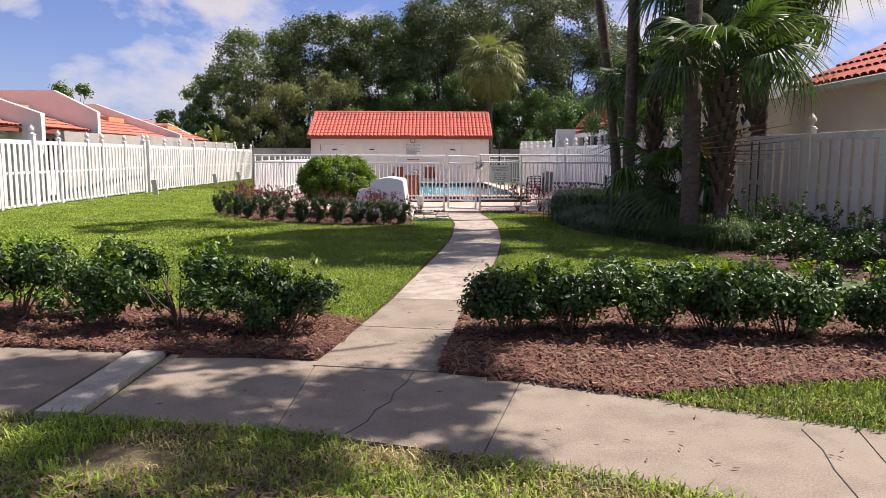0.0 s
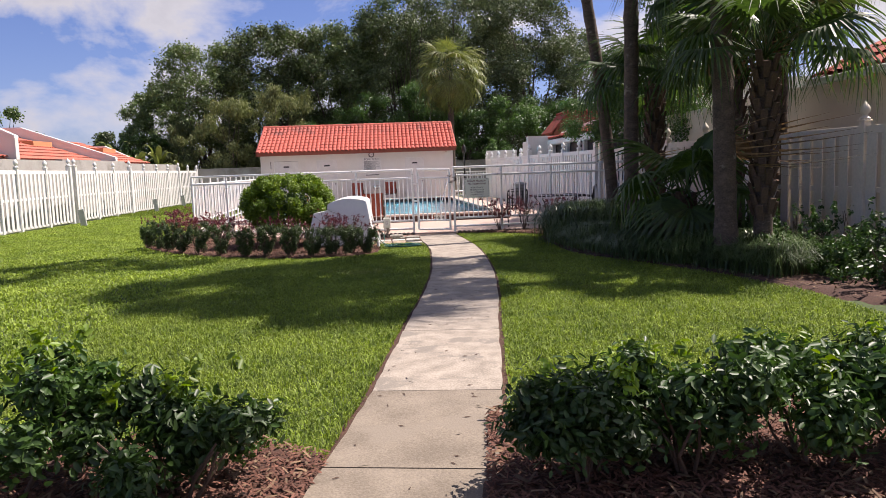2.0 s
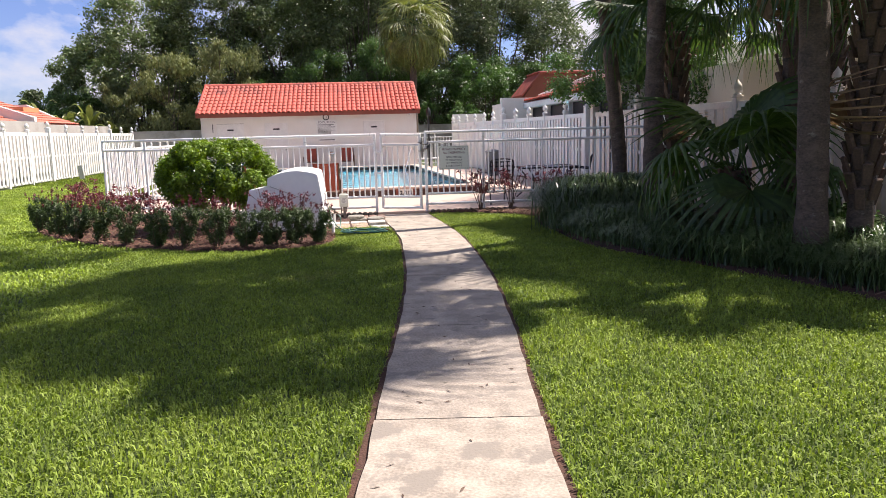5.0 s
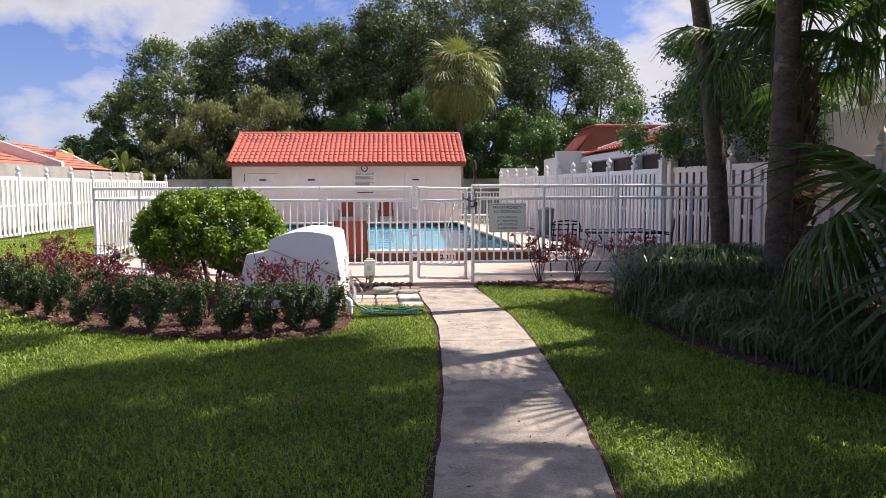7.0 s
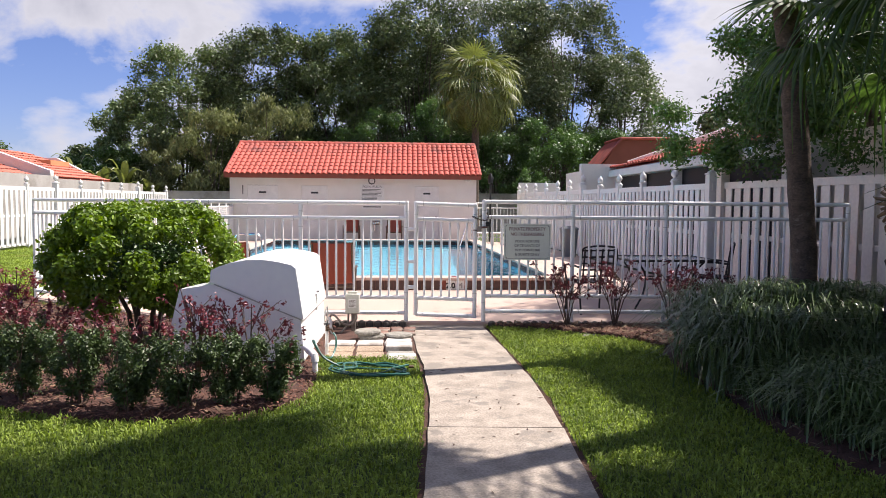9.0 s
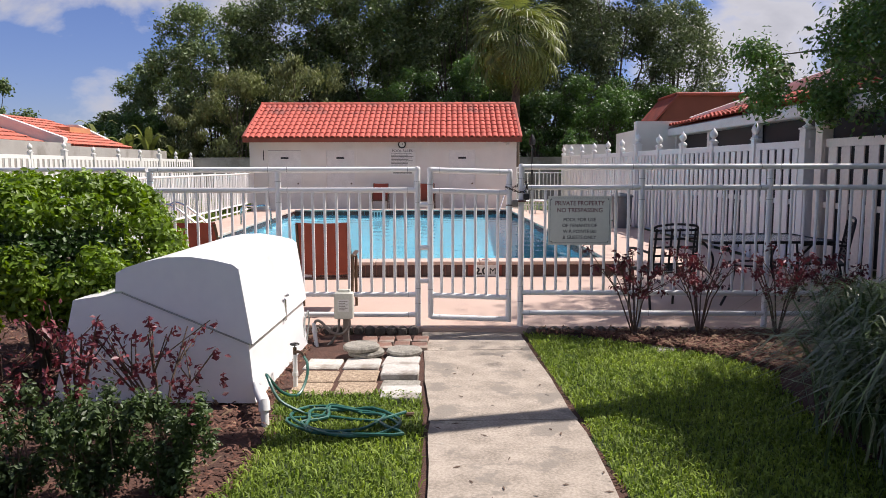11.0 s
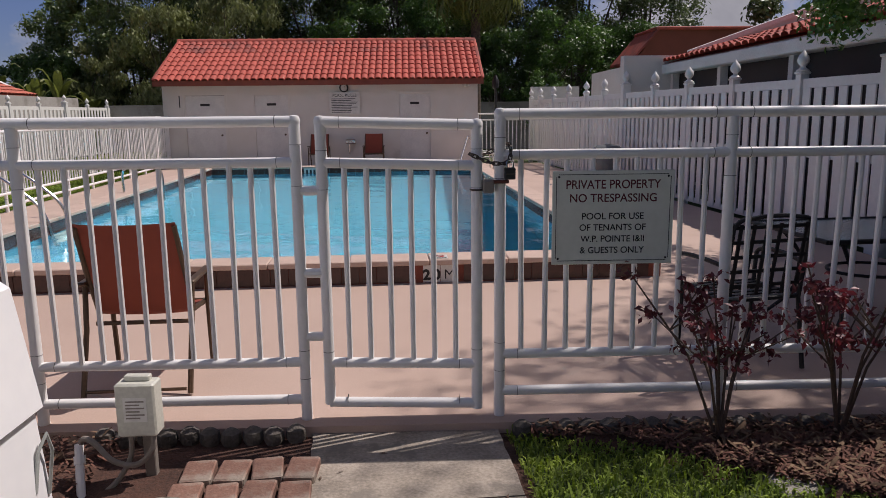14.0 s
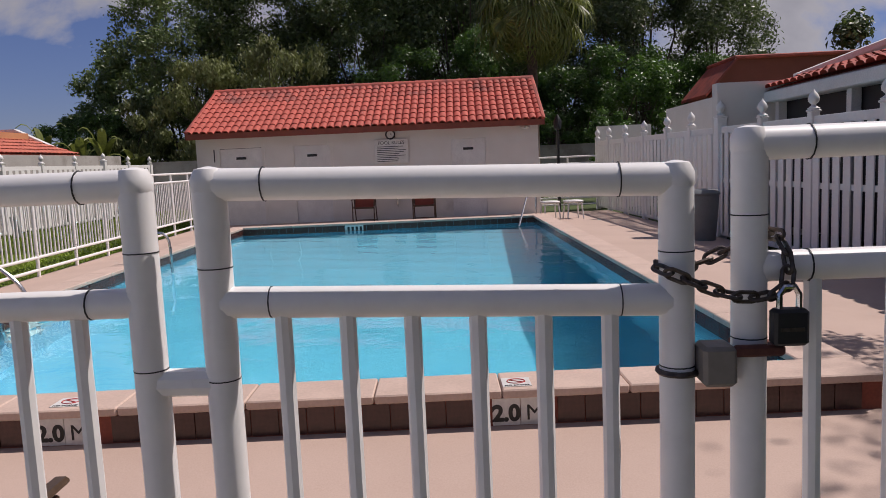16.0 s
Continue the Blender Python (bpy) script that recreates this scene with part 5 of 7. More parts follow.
def palm(at, height, radius, leaves, label, reach=1.1, lean=(0, 0), scale=1.0, boots=False, seed=0, low=-50, high=80, dead=0, far=False, bulge=1.25):
    rng = np.random.default_rng(300 + seed)
    t = thing("fan_palm" if not far else "cabbage_palm", label, "palm tree", (*at, 0))
    top = Vector((lean[0], lean[1], height))
    st = []
    sh = Shape()
    n, seg = 14, max(6, int(height * 5))
    for i in range(seg + 1):
        s = i / seg
        c = Vector((lean[0] * s**1.5, lean[1] * s**1.5, -0.05 + height * s))
        r = radius * (bulge - (bulge - 1) * min(1, s * height / 0.8)) * (1 - 0.2 * s) * (1 + 0.03 * math.sin(i * 2.4) + 0.012 * rng.normal())
        st.append([c + Vector((math.cos(6.2832 * k / n), math.sin(6.2832 * k / n), 0)) * r * (1 + 0.03 * rng.normal()) for k in range(n)])
    sh.add([p for ring in st for p in ring], [(i * n + k, i * n + (k + 1) % n, i * n + n + (k + 1) % n, i * n + n + k) for i in range(seg) for k in range(n)])
    part("trunk", sh, M_PALMTRUNK, t, "ringed grey brown trunk", smooth=60)
    if boots:
        bt = Shape().box(-0.05, -0.012, 0, 0.05, 0.03, 0.24, 0.01).mesh("leaf_base", M_BOOT)
        for k in range(70):
            z = height * (0.25 + 0.75 * k / 70)
            a = k * 137.5
            ob = part("leaf_base", bt, M_BOOT, t)
            ob.matrix_basis = pose(lean[0] * (z / height) ** 1.5, lean[1] * (z / height) ** 1.5, z - 0.1, 0, 0, a) @ pose(0, radius * 0.9, 0, -19)
    pet = Shape()
    for k in range(leaves + dead):
        el = high - (high - low) * (k / max(1, leaves - 1)) ** 0.85 if k < leaves else -62 - 18 * rng.random()
        az = k * 137.5 + 12 * rng.normal()
        rc = reach * (0.8 + 0.35 * rng.random())
        e, a = radians(el), radians(az)
        dirv = Vector((math.cos(e) * math.cos(a), math.cos(e) * math.sin(a), math.sin(e)))
        tip = top + dirv * rc + Vector((0, 0, -0.16 * rc * rc))
        mid = top + dirv * rc * 0.55
        pet.tube([top, mid, tip], 0.016 * scale, 5, 0.009 * scale)
        me = FAN_DEAD if k >= leaves else (FAR_FANS[k % 2] if far else FANS[0 if el > 35 else 1 if el > -10 else 2])
        fr = part("frond" if k < leaves else "dry_frond", me, None, t, "" if k < leaves else "dry hanging frond")
        tilt = el - 22 + 8 * rng.normal()
        s = scale * (0.85 + 0.3 * rng.random())
        fr.matrix_basis = Matrix.Translation(tip) @ pose(0, 0, 0, 0, 0, az - 90) @ pose(0, 0, 0, tilt, 14 * rng.normal(), 0) @ Matrix.Diagonal((s, s, s, 1))
    part("crown_stalk", pet, M_FROND, t, "green leaf stalks")


palm((4.26, 16.6), 9.0, 0.15, 20, "tall slim fan palm with smooth grey trunk", seed=1, lean=(-0.1, -0.55), scale=1.15, reach=1.3)
palm((4.39, 12.58), 8.6, 0.16, 17, "tall slim fan palm with dark trunk in the bed", seed=2, lean=(0.05, 0.9), scale=1.15, reach=1.3)
palm((4.52, 18.65), 13.5, 0.135, 11, "tall fan palm with leaning grey trunk beside the pool fence", seed=3, lean=(-2.3, 0.4), scale=1.1, reach=1.3)
# Invented palm, its height chosen so the crown's shadow lands on the left lawn.
palm((7.25, 16.6), 15.5, 0.17, 26, "very tall fan palm added behind the weathered fence for lawn shade", seed=14, scale=1.3, reach=1.7)
palm((5.2, 17.9), 3.25, 0.16, 20, "fan palm with shaggy brown leaf bases and hanging fronds", seed=11, boots=True, scale=0.95, reach=1.2, dead=1, low=-2)
palm((4.95, 12.6), 3.0, 0.13, 14, "short fan palm with shaggy leaf bases", seed=5, boots=True, scale=1.0, reach=1.1, dead=1, low=10)
palm((4.5, 14.45), 0.95, 0.12, 8, "young low fan palm with wide dark fronds", seed=6, boots=True, scale=1.2, reach=0.85, low=0, high=78)
# Added palm; its crown keeps the sun off the border grass.
palm((6.8, 16.0), 5.6, 0.16, 26, "fan palm added behind the weathered fence to shade the border grass", seed=15, boots=True, scale=1.15, reach=1.4, low=-35)
palm((5.7, 15.2), 4.8, 0.16, 22, "fan palm with shaggy leaf bases leaning over the bed", seed=10, boots=True, scale=1.15, reach=1.25, dead=1, low=-25)
palm((2.72, 45.0), 7.2, 0.2, 46, "cabbage palm with yellowing fronds behind the pool house", seed=9, far=True, scale=1.25, reach=1.4, dead=0, low=-58)

# ---- trees ----


def tree(at, height, spread, seed, material, leaf, count, label, name="oak_tree", trunk=0.3, open_base=0.35, lumps=34, flat=0.55, lean=0.0, droop=0.0, fat=1.0):
    rng = np.random.default_rng(400 + seed)
    t = thing(name, label, "tree", (*at, 0))
    tr = Shape()
    fork = height * open_base
    tr.tube([(0, 0, -0.1), (0.05 * rng.normal(), 0.05, fork * 0.5), (lean * 0.2, 0, fork)], trunk, 9, trunk * 0.75)
    blobs = []
    limbs = 8
    for k in range(lumps):
        a = rng.random() * 6.283
        u = rng.random()
        z = height * (open_base * 0.75 + (1 - open_base * 0.75) * u ** 0.8)
        env = spread * math.sqrt(max(0.04, 1 - ((z / height - 0.55) / 0.52) ** 2))
        r = env * math.sqrt(0.15 + 0.85 * rng.random()) * 0.85
        s = height * (0.07 + 0.06 * rng.random()) * fat
        blobs.append((r * math.cos(a) + lean * z / height, r * math.sin(a), min(z, height - s * 0.6), s * 1.05, s * 1.05, s * 0.95))
    for k in range(0, min(lumps, 26), 2):
        b = blobs[k]
        s = Vector((lean * 0.2, 0, fork * (0.8 + 0.25 * rng.random())))
        e = Vector(b[:3])
        m = s.lerp(e, 0.5) + Vector((0.3 * rng.normal(), 0.3 * rng.normal(), 0.1 * height * rng.random()))
        tr.tube([s, m, e], trunk * 0.28, 6, trunk * 0.04)
    part("trunk", tr, M_BARK, t, "dark forked trunk and limbs")
    foliage("crown", blobs, count, leaf, material, t, shell=0.35, rng=rng, droop=droop)
    return t


for k, (x, y, h, sp, m, c) in enumerate([(-14.5, 57.5, 11.0, 4.6, M_OAK, 9000), (-9.5, 58.5, 12.3, 5.0, M_OAK, 10000), (-4.5, 58.0, 12.2, 4.6, M_OAK, 10000), (0.2, 58.5, 14.6, 5.0, M_OAK, 11000), (5.0, 59.0, 14.8, 5.2, M_OAK2, 11000), (9.5, 58.0, 14.2, 5.4, M_OAK2, 11000), (-18.0, 59.0, 8.0, 3.4, M_OAK, 6000), (13.6, 60.0, 11.8, 3.6, M_OAK2, 6000), (21.0, 64.0, 6.2, 3.0, M_OAK2, 4000), (29.0, 64.0, 6.6, 4.0, M_OAK, 4000), (-12.0, 63.0, 10.4, 5.0, M_OAK, 7000), (-6.5, 63.5, 11.4, 5.0, M_OAK, 7000), (-1.5, 64.0, 12.2, 5.0, M_OAK, 7000), (3.0, 64.0, 13.2, 5.0, M_OAK, 7000), (7.6, 64.0, 12.6, 4.8, M_OAK, 7000)]):
    tree((x, y), h, sp, k, m, 0.2, int(c * 3.4), "tall dark live oak behind the grey wall" if m is M_OAK else "tall grey-green live oak behind the pool house", open_base=0.08 if k < 5 or k > 9 else 0.2, lumps=165 if k < 5 or k > 9 else 125, fat=0.74)
for k, (x, y, h, sp) in enumerate([(-11.5, 53.0, 6.6, 2.6), (-7.8, 53.0, 7.4, 2.5), (-15.0, 54.0, 5.2, 2.2)]):
    tree((x, y), h, sp, 20 + k, M_FEATHER, 0.2, 9000, "pale feathery tree in front of the oaks", "feathery_tree", 0.14, 0.15, 30, droop=1.2)
for k, (x, y, h, sp) in enumerate([(4.6, 52.2, 5.4, 2.4), (7.4, 52.0, 6.2, 2.8), (-2.0, 53.5, 7.0, 3.4), (1.8, 53.5, 7.4, 3.0), (10.6, 53.5, 5.8, 2.8), (-5.5, 53.0, 5.0, 2.6), (-20.5, 56, 4.2, 2.2), (-18, 55, 4.6, 2.2)]):
    tree((x, y), h, sp, 30 + k, M_FICUS, 0.15, 16000, "dense dark green ficus tree behind the wall", "ficus_tree", 0.16, 0.06, 46)
tree((5.4, 45.3), 3.2, 1.1, 45, M_FICUS, 0.12, 3000, "small light green tree beside the wall end", "small_tree", 0.06, 0.15, 14)
tree((6.9, 23.8), 4.7, 2.5, 46, M_FICUS, 0.08, 26000, "spreading leafy tree overhanging the patio fence", "shade_tree", 0.11, 0.62, 36, lean=-0.5)
# Added tree, mostly hidden by the palms, that shades the rose bed.
tree((6.9, 21.3), 4.7, 1.7, 48, M_FICUS, 0.08, 16000, "mostly hidden leafy tree added to shade the rose bed", "shade_tree", 0.1, 0.66, 30, lean=-0.5)
# Out-of-view tree added to throw leaf shade over deck and roses.
tree((9.35, 22.9), 12.0, 2.9, 49, M_FICUS, 0.13, 13500, "tall unseen tree added to dapple the deck and rose bed", "shade_tree", 0.16, 0.62, 34)


def unseen_shade_oak():
    """Unseen oak added beside the walk's start; one long bough shades the pavement."""
    rng = np.random.default_rng(71)
    t = thing("oak_tree", "unseen oak added so its long bough shades the pavement", "tree", (-6.5, 0.2, 0))
    tr = Shape().tube([(0, 0, -0.1), (0.1, 0.1, 2.4), (0.5, 0.6, 4.6)], 0.34, 10, 0.24)
    blobs = []
    for k in range(175):
        u = rng.random()
        blobs.append((4.4 + 7.1 * u, 2.9 + 2.9 * u + (7.0 - 4.6 * u) * (rng.random() - 0.5), 7.0 + 0.8 * rng.random() + 0.5 * math.sin(3 * u), 0.42, 0.42, 0.24))
    for k in range(5):
        e = Vector((5.0 + 1.4 * k, 4.6 + 0.35 * k + 1.0 * (-1) ** k, 7.3))
        tr.tube([(0.5, 0.6, 4.5), (1.8 + 0.6 * k, 2.9 + 0.2 * k, 6.6), e], 0.15, 7, 0.02)
    part("trunk", tr, M_BARK, t, "grey forked trunk and long bough")
    foliage("crown", blobs, 44000, 0.12, M_OAK, t, shell=0.3, rng=rng)


unseen_shade_oak()
for k, (x, y, h, sp) in enumerate([(-31, 62, 7.5, 3.0), (-24, 66, 5.5, 2.2), (-36, 50, 7.0, 3.2), (16, 47, 7.0, 3.0)]):
    tree((x, y), h, sp, 50 + k, M_OAK, 0.25, 4000, "distant dark tree beyond the row houses", "far_tree", 0.2, 0.3, 16)


def banana(at, h, seed):
    rng = np.random.default_rng(seed)
    t = thing("banana_plant", "ragged yellowish banana plant beyond the fence", "plant", (*at, 0), 40 * seed, "banana plants")
    part("stem", Shape().tube([(0, 0, -0.05), (0, 0, h * 0.6)], 0.12, 8, 0.07), M_FEATHER, t)
    for k in range(8):
        a = k * 0.8 + rng.random() * 0.4
        up = h * (0.75 + 0.35 * rng.random())
        out = 0.5 + 0.7 * rng.random()
        sh = Shape()
        vs = []
        for s in np.linspace(0, 1, 7):
            p = Vector((math.cos(a) * out * s**1.3, math.sin(a) * out * s**1.3, h * 0.55 + (up - h * 0.55) * math.sin(s * 2.0)))
            w = 0.2 * math.sin(math.pi * min(0.97, 0.08 + s))
            sd = Vector((-math.sin(a), math.cos(a), 0)) * w
            vs += [p - sd, p + Vector((0, 0, 0.04)), p + sd]
        fs = []
        for i in range(6):
            fs += [(i * 3, i * 3 + 1, i * 3 + 4, i * 3 + 3), (i * 3 + 1, i * 3 + 2, i * 3 + 5, i * 3 + 4)]
        part("leaf", sh.add(vs, fs), M_FROND_FAR, t)


for k, (x, y, h) in enumerate([(-16.0, 51.5, 3.6), (-17.3, 52.0, 3.2), (-18.8, 51.8, 3.8), (-14.6, 51.6, 2.9)]):
    banana((x, y), h, 500 + k)

# ---- grass and litter ----


def blades(name, x, y, h, w, lean, material, label):
    n = len(x)
    a = RNG.random(n) * 6.283
    hh = h * (0.6 + 0.7 * RNG.random(n))
    dx, dy = np.cos(a), np.sin(a)
    b = lean * (0.3 + RNG.random(n))
    a2 = RNG.random(n) * 6.283
    tip = np.stack([x + np.cos(a2) * b * hh, y + np.sin(a2) * b * hh, hh], 1)
    z0 = np.full(n, -0.012)
    p0, p1 = np.stack([x - dx * w, y - dy * w, z0], 1), np.stack([x + dx * w, y + dy * w, z0], 1)
    v = np.stack([p0, p1, tip], 1).reshape(-1, 3)
    q = np.arange(3 * n).reshape(n, 3)
    return tagged(new(name, raw_mesh(name, v, q, material)), label, "grass", kind="stuff")


def turf(name, x, y, h, w, lean, material, label):
    """Broad folded lawn blades, each a bent diamond leaning its own way."""
    n = len(x)
    a = RNG.random(n) * 6.283
    ln = h * (0.55 + 0.9 * RNG.random(n) ** 1.5)
    out = ln * lean * (0.25 + 0.9 * RNG.random(n))
    d = np.stack([np.cos(a), np.sin(a)], 1)
    sd = np.stack([-d[:, 1], d[:, 0]], 1) * (w * (0.7 + 0.6 * RNG.random(n)))[:, None]
    base = np.stack([x, y], 1)
    mid = base + d * (out * 0.42)[:, None]
    tip = base + d * out[:, None]
    zm, zt = ln * 0.72, ln * (0.35 + 0.75 * RNG.random(n))
    v = np.stack([np.column_stack([base, np.full(n, -0.012)]), np.column_stack([mid + sd, zm]), np.column_stack([tip, zt]), np.column_stack([mid - sd, zm])], 1).reshape(-1, 3)
    return tagged(new(name, raw_mesh(name, v, np.arange(4 * n).reshape(n, 4), material)), label, "grass", kind="stuff")


def lawn_mask(x, y):
    ok = np.ones(len(x), bool)
    for b in (BED_LEFT, BED_RIGHT, BED_BOX, BED_ROSE, BED_PALM):
        ok &= ~inside(b, x, y)
    ok &= ~((np.abs(x - path_x(y)) < HALF + 0.04) & (y > 4.2) & (y < 20))
    wt = np.interp(x, [p[0] for p in WALK_TOP], [p[1] for p in WALK_TOP])
    wb = np.interp(x, [p[0] for p in WALK_BOT], [p[1] for p in WALK_BOT])
    ok &= ~((y > wb - 0.02) & (y < wt + 0.01))
    ok &= ~inside([(-5.95, 22.1), (-2.65, 19.86), (5.8, 19.86), (4.3, 41.5), (2.4, 41.5), (2.4, 44.6), (-7.2, 44.6), (-7.25, 39.4)], x, y)
    ok &= ~((x > -0.92) & (x < 0.12) & (y > 17.95) & (y < 19.9))
    return ok


def scatter(n, x0, x1, y0, y1):
    x, y = x0 + (x1 - x0) * RNG.random(n), y0 + (y1 - y0) * RNG.random(n)
    ok = lawn_mask(x, y)
    return x[ok], y[ok]


x, y = scatter(520000, -3.6, 4.4, 6.0, 19.9)
turf("lawn_grass", x, y, 0.04, 0.005, 1.15, M_BLADE, "short bright green coarse lawn grass")
x, y = scatter(260000, -12.4, -3.6, 7.0, 34.0)
turf("lawn_grass", x, y, 0.045, 0.011, 1.2, M_BLADE, "short bright green lawn beside the white fence")
x, y = scatter(30000, -13.0, -5.0, 34.0, 50.0)
blades("lawn_grass", x, y, 0.06, 0.02, 0.75, M_BLADE, "short green lawn beyond the pool")
x, y = scatter(26000, 1.2, 5.5, 3.0, 4.6)
turf("lawn_grass", x, y, 0.06, 0.0045, 0.9, M_BLADE, "bright grass strip beside the pavement")
solid("verge_soil", Shape().prism([(-4.6, 0.4), (2.2, 0.4), (2.2, 1.95), (0.9, 2.72), (-0.26, 3.12), (-2.2, 3.55), (-4.6, 3.66)], -0.05, 0.005), M_THATCH, "brown soil and dry thatch under the verge grass", "soil", kind="structure", smooth=0)


def patchy(n, seed, cut):
    """Points over the verge, thinned into tufts and bare patches."""
    x, y = scatter(n, -4.2, 2.6, 0.8, 3.9)
    r = np.random.default_rng(seed)
    f = np.zeros(len(x))
    for _ in range(14):
        k, a = 1.5 + 7 * r.random(), r.random() * 6.283
        f += np.sin(k * (x * math.cos(a) + y * math.sin(a)) + 6.283 * r.random())
    ok = f / 2.6 + 0.7 * r.normal(size=len(x)) > cut
    return x[ok], y[ok]


x, y = patchy(110000, 3, -0.6)
turf("verge_grass", x, y, 0.045, 0.0042, 1.7, M_DRYBLADE, "patchy dry verge grass in front of the pavement")
x, y = patchy(110000, 4, 0.1)
turf("verge_grass", x, y, 0.06, 0.0045, 1.2, M_BLADE, "green tufts in the dry verge")


def chips(name, polys, n, size, material, label, zmax=0.05):
    xs, ys = [], []
    for p in polys:
        a = np.array(p)
        lo, hi = a.min(0), a.max(0)
        x, y = lo[0] + (hi[0] - lo[0]) * RNG.random(n), lo[1] + (hi[1] - lo[1]) * RNG.random(n)
        k = inside(p, x, y)
        xs.append(x[k]), ys.append(y[k])
    x, y = np.concatenate(xs), np.concatenate(ys)
    m = len(x)
    c = np.stack([x, y, 0.02 + zmax * RNG.random(m)], 1)
    a = RNG.random(m) * 6.283
    u = np.stack([np.cos(a), np.sin(a), 0.35 * RNG.normal(size=m)], 1) * (size * (0.5 + RNG.random(m)))[:, None]
    s = np.stack([-np.sin(a), np.cos(a), 0.3 * RNG.normal(size=m)], 1) * (size * 0.22 * (0.6 + RNG.random(m)))[:, None]
    k = np.cross(u, s)
    k *= (0.006 / (np.linalg.norm(k, axis=1) + 1e-9))[:, None]
    v = np.stack([c - u - s, c + u - s * 0.6, c + u * 0.9 + s, c - u * 0.8 + s, c + k], 1).reshape(-1, 3)
    i = np.arange(m)[:, None] * 5
    q = np.concatenate([i + [[0, 1, 4]], i + [[1, 2, 4]], i + [[2, 3, 4]], i + [[3, 0, 4]]], 0)
    return tagged(new(name, raw_mesh(name, v, q, material)), label, "mulch", kind="stuff")


chips("bark_chips", [BED_LEFT, BED_RIGHT], 60000, 0.021, M_CHIP, "reddish bark mulch chips in the hedge beds")
chips("bark_chips", [BED_BOX, BED_ROSE], 34000, 0.021, M_CHIP, "reddish bark mulch chips by the pool fence")
chips("dry_litter", [BED_LEFT, BED_RIGHT, BED_PALM, BED_BOX, BED_ROSE], 5000, 0.03, M_STRAW, "pale dry leaf litter over the mulch", 0.07)


chips("dry_thatch", [[(-4.2, 0.8), (2.6, 0.8), (2.6, 2.05), (-0.5, 2.55), (-4.2, 3.0)]], 16000, 0.03, M_STRAW, "dry brown thatch between the verge tufts", 0.03)


def fallen_leaves():
    n = 330
    y = np.concatenate([4.7 + 15 * RNG.random(150), 1.4 + 3.4 * RNG.random(180)])
    x = np.concatenate([path_x(y[:150]) + (RNG.random(150) - 0.5) * 0.9, -2.4 + 6.4 * RNG.random(180)])
    wt = np.interp(x, [p[0] for p in WALK_TOP], [p[1] for p in WALK_TOP])
    wb = np.interp(x, [p[0] for p in WALK_BOT], [p[1] for p in WALK_BOT])
    ok = (np.arange(n) < 150) | ((y > wb + 0.1) & (y < wt - 0.1))
    x, y = x[ok], y[ok]
    m = len(x)
    a = RNG.random(m) * 6.283
    c = np.stack([x, y, np.full(m, 0.024)], 1)
    u = np.stack([np.cos(a), np.sin(a), 0 * a], 1) * (0.018 + 0.015 * RNG.random(m))[:, None]
    s = np.stack([-np.sin(a), np.cos(a), 0.4 + 0 * a], 1) * 0.007
    v = np.stack([c - u, c + s, c + u, c - s * 0.6], 1).reshape(-1, 3)
    v[:, 2] = np.maximum(v[:, 2], 0.021)
    q = np.arange(4 * m).reshape(m, 4)
    tagged(new("fallen_leaves", raw_mesh("fallen_leaves", v, q, M_TWIG)), "small brown fallen leaves on the concrete", "leaves", kind="stuff")


fallen_leaves()

# ---- things by the gate ----


def xz_prism(sh, poly, y0, y1):
    return sh.prism(poly, -y1, -y0, m=pose(0, 0, 0, 90))


def pump_cover():
    t = thing("pump_cover", "white fibreglass pool pump cover with hinged arched lid", "equipment cover", (0, 0, 0))
    y0, y1 = 17.57, 19.22
    body = [(-2.3, 0.06), (-0.95, 0.06), (-0.985, 0.47), (-1.79, 0.80), (-1.85, 0.79), (-2.13, 0.745)]
    part("body", xz_prism(Shape(), body, y0, y1), M_GELCOAT, t, smooth=20)
    lid = [(-0.955, 0.46), (-1.03, 0.955), (-1.07, 0.985), (-1.2, 1.015), (-1.35, 1.035), (-1.5, 1.03), (-1.65, 1.0), (-1.76, 0.965), (-1.83, 0.93), (-1.84, 0.81), (-1.80, 0.81)]
    part("lid", xz_prism(Shape(), lid, y0 - 0.015, y1 + 0.015), M_GELCOAT, t, "arched hinged lid", smooth=30)
    seam = Shape()
    seam.tube([(-1.80, y0 - 0.008, 0.797), (-0.975, y0 - 0.008, 0.458)], 0.006, 6)
    seam.tube([(-0.963, y0 - 0.01, 0.457), (-0.963, y1 + 0.01, 0.457)], 0.005, 6)
    part("seam", seam, M_GREYLAP, t, "dark line where the lid meets the body")
    # Black block in place of the shade in the gap below the body.
    part("plinth", Shape().box(-2.12, y0 + 0.05, -0.02, -1.0, y1 - 0.05, 0.065), M_BLACK, t, "black block for the shade under the cover", smooth=0)
    la = part("latch", Shape().box(-0.985, 18.488, 0.42, -0.955, 18.512, 0.59, 0.005).tube([(-0.955, 18.46, 0.62), (-0.94, 18.5, 0.62), (-0.955, 18.54, 0.62)], 0.008, 6), M_STEEL, t, "small metal toggle latch")
    part("rivet", Shape().lathe([(0.012, 0), (0.01, 0.006)], 8, at=(-1.62, y0 + 0.22, 1.0)), M_CHAIN, t)
    part("handle", Shape().tube([(-0.95, 19.2, 0.1), (-0.93, 19.22, 0.28), (-0.935, 19.2, 0.36), (-0.955, 19.16, 0.3), (-0.96, 19.12, 0.14)], 0.008, 6), M_GREYLAP, t, "bent side handle")


pump_cover()


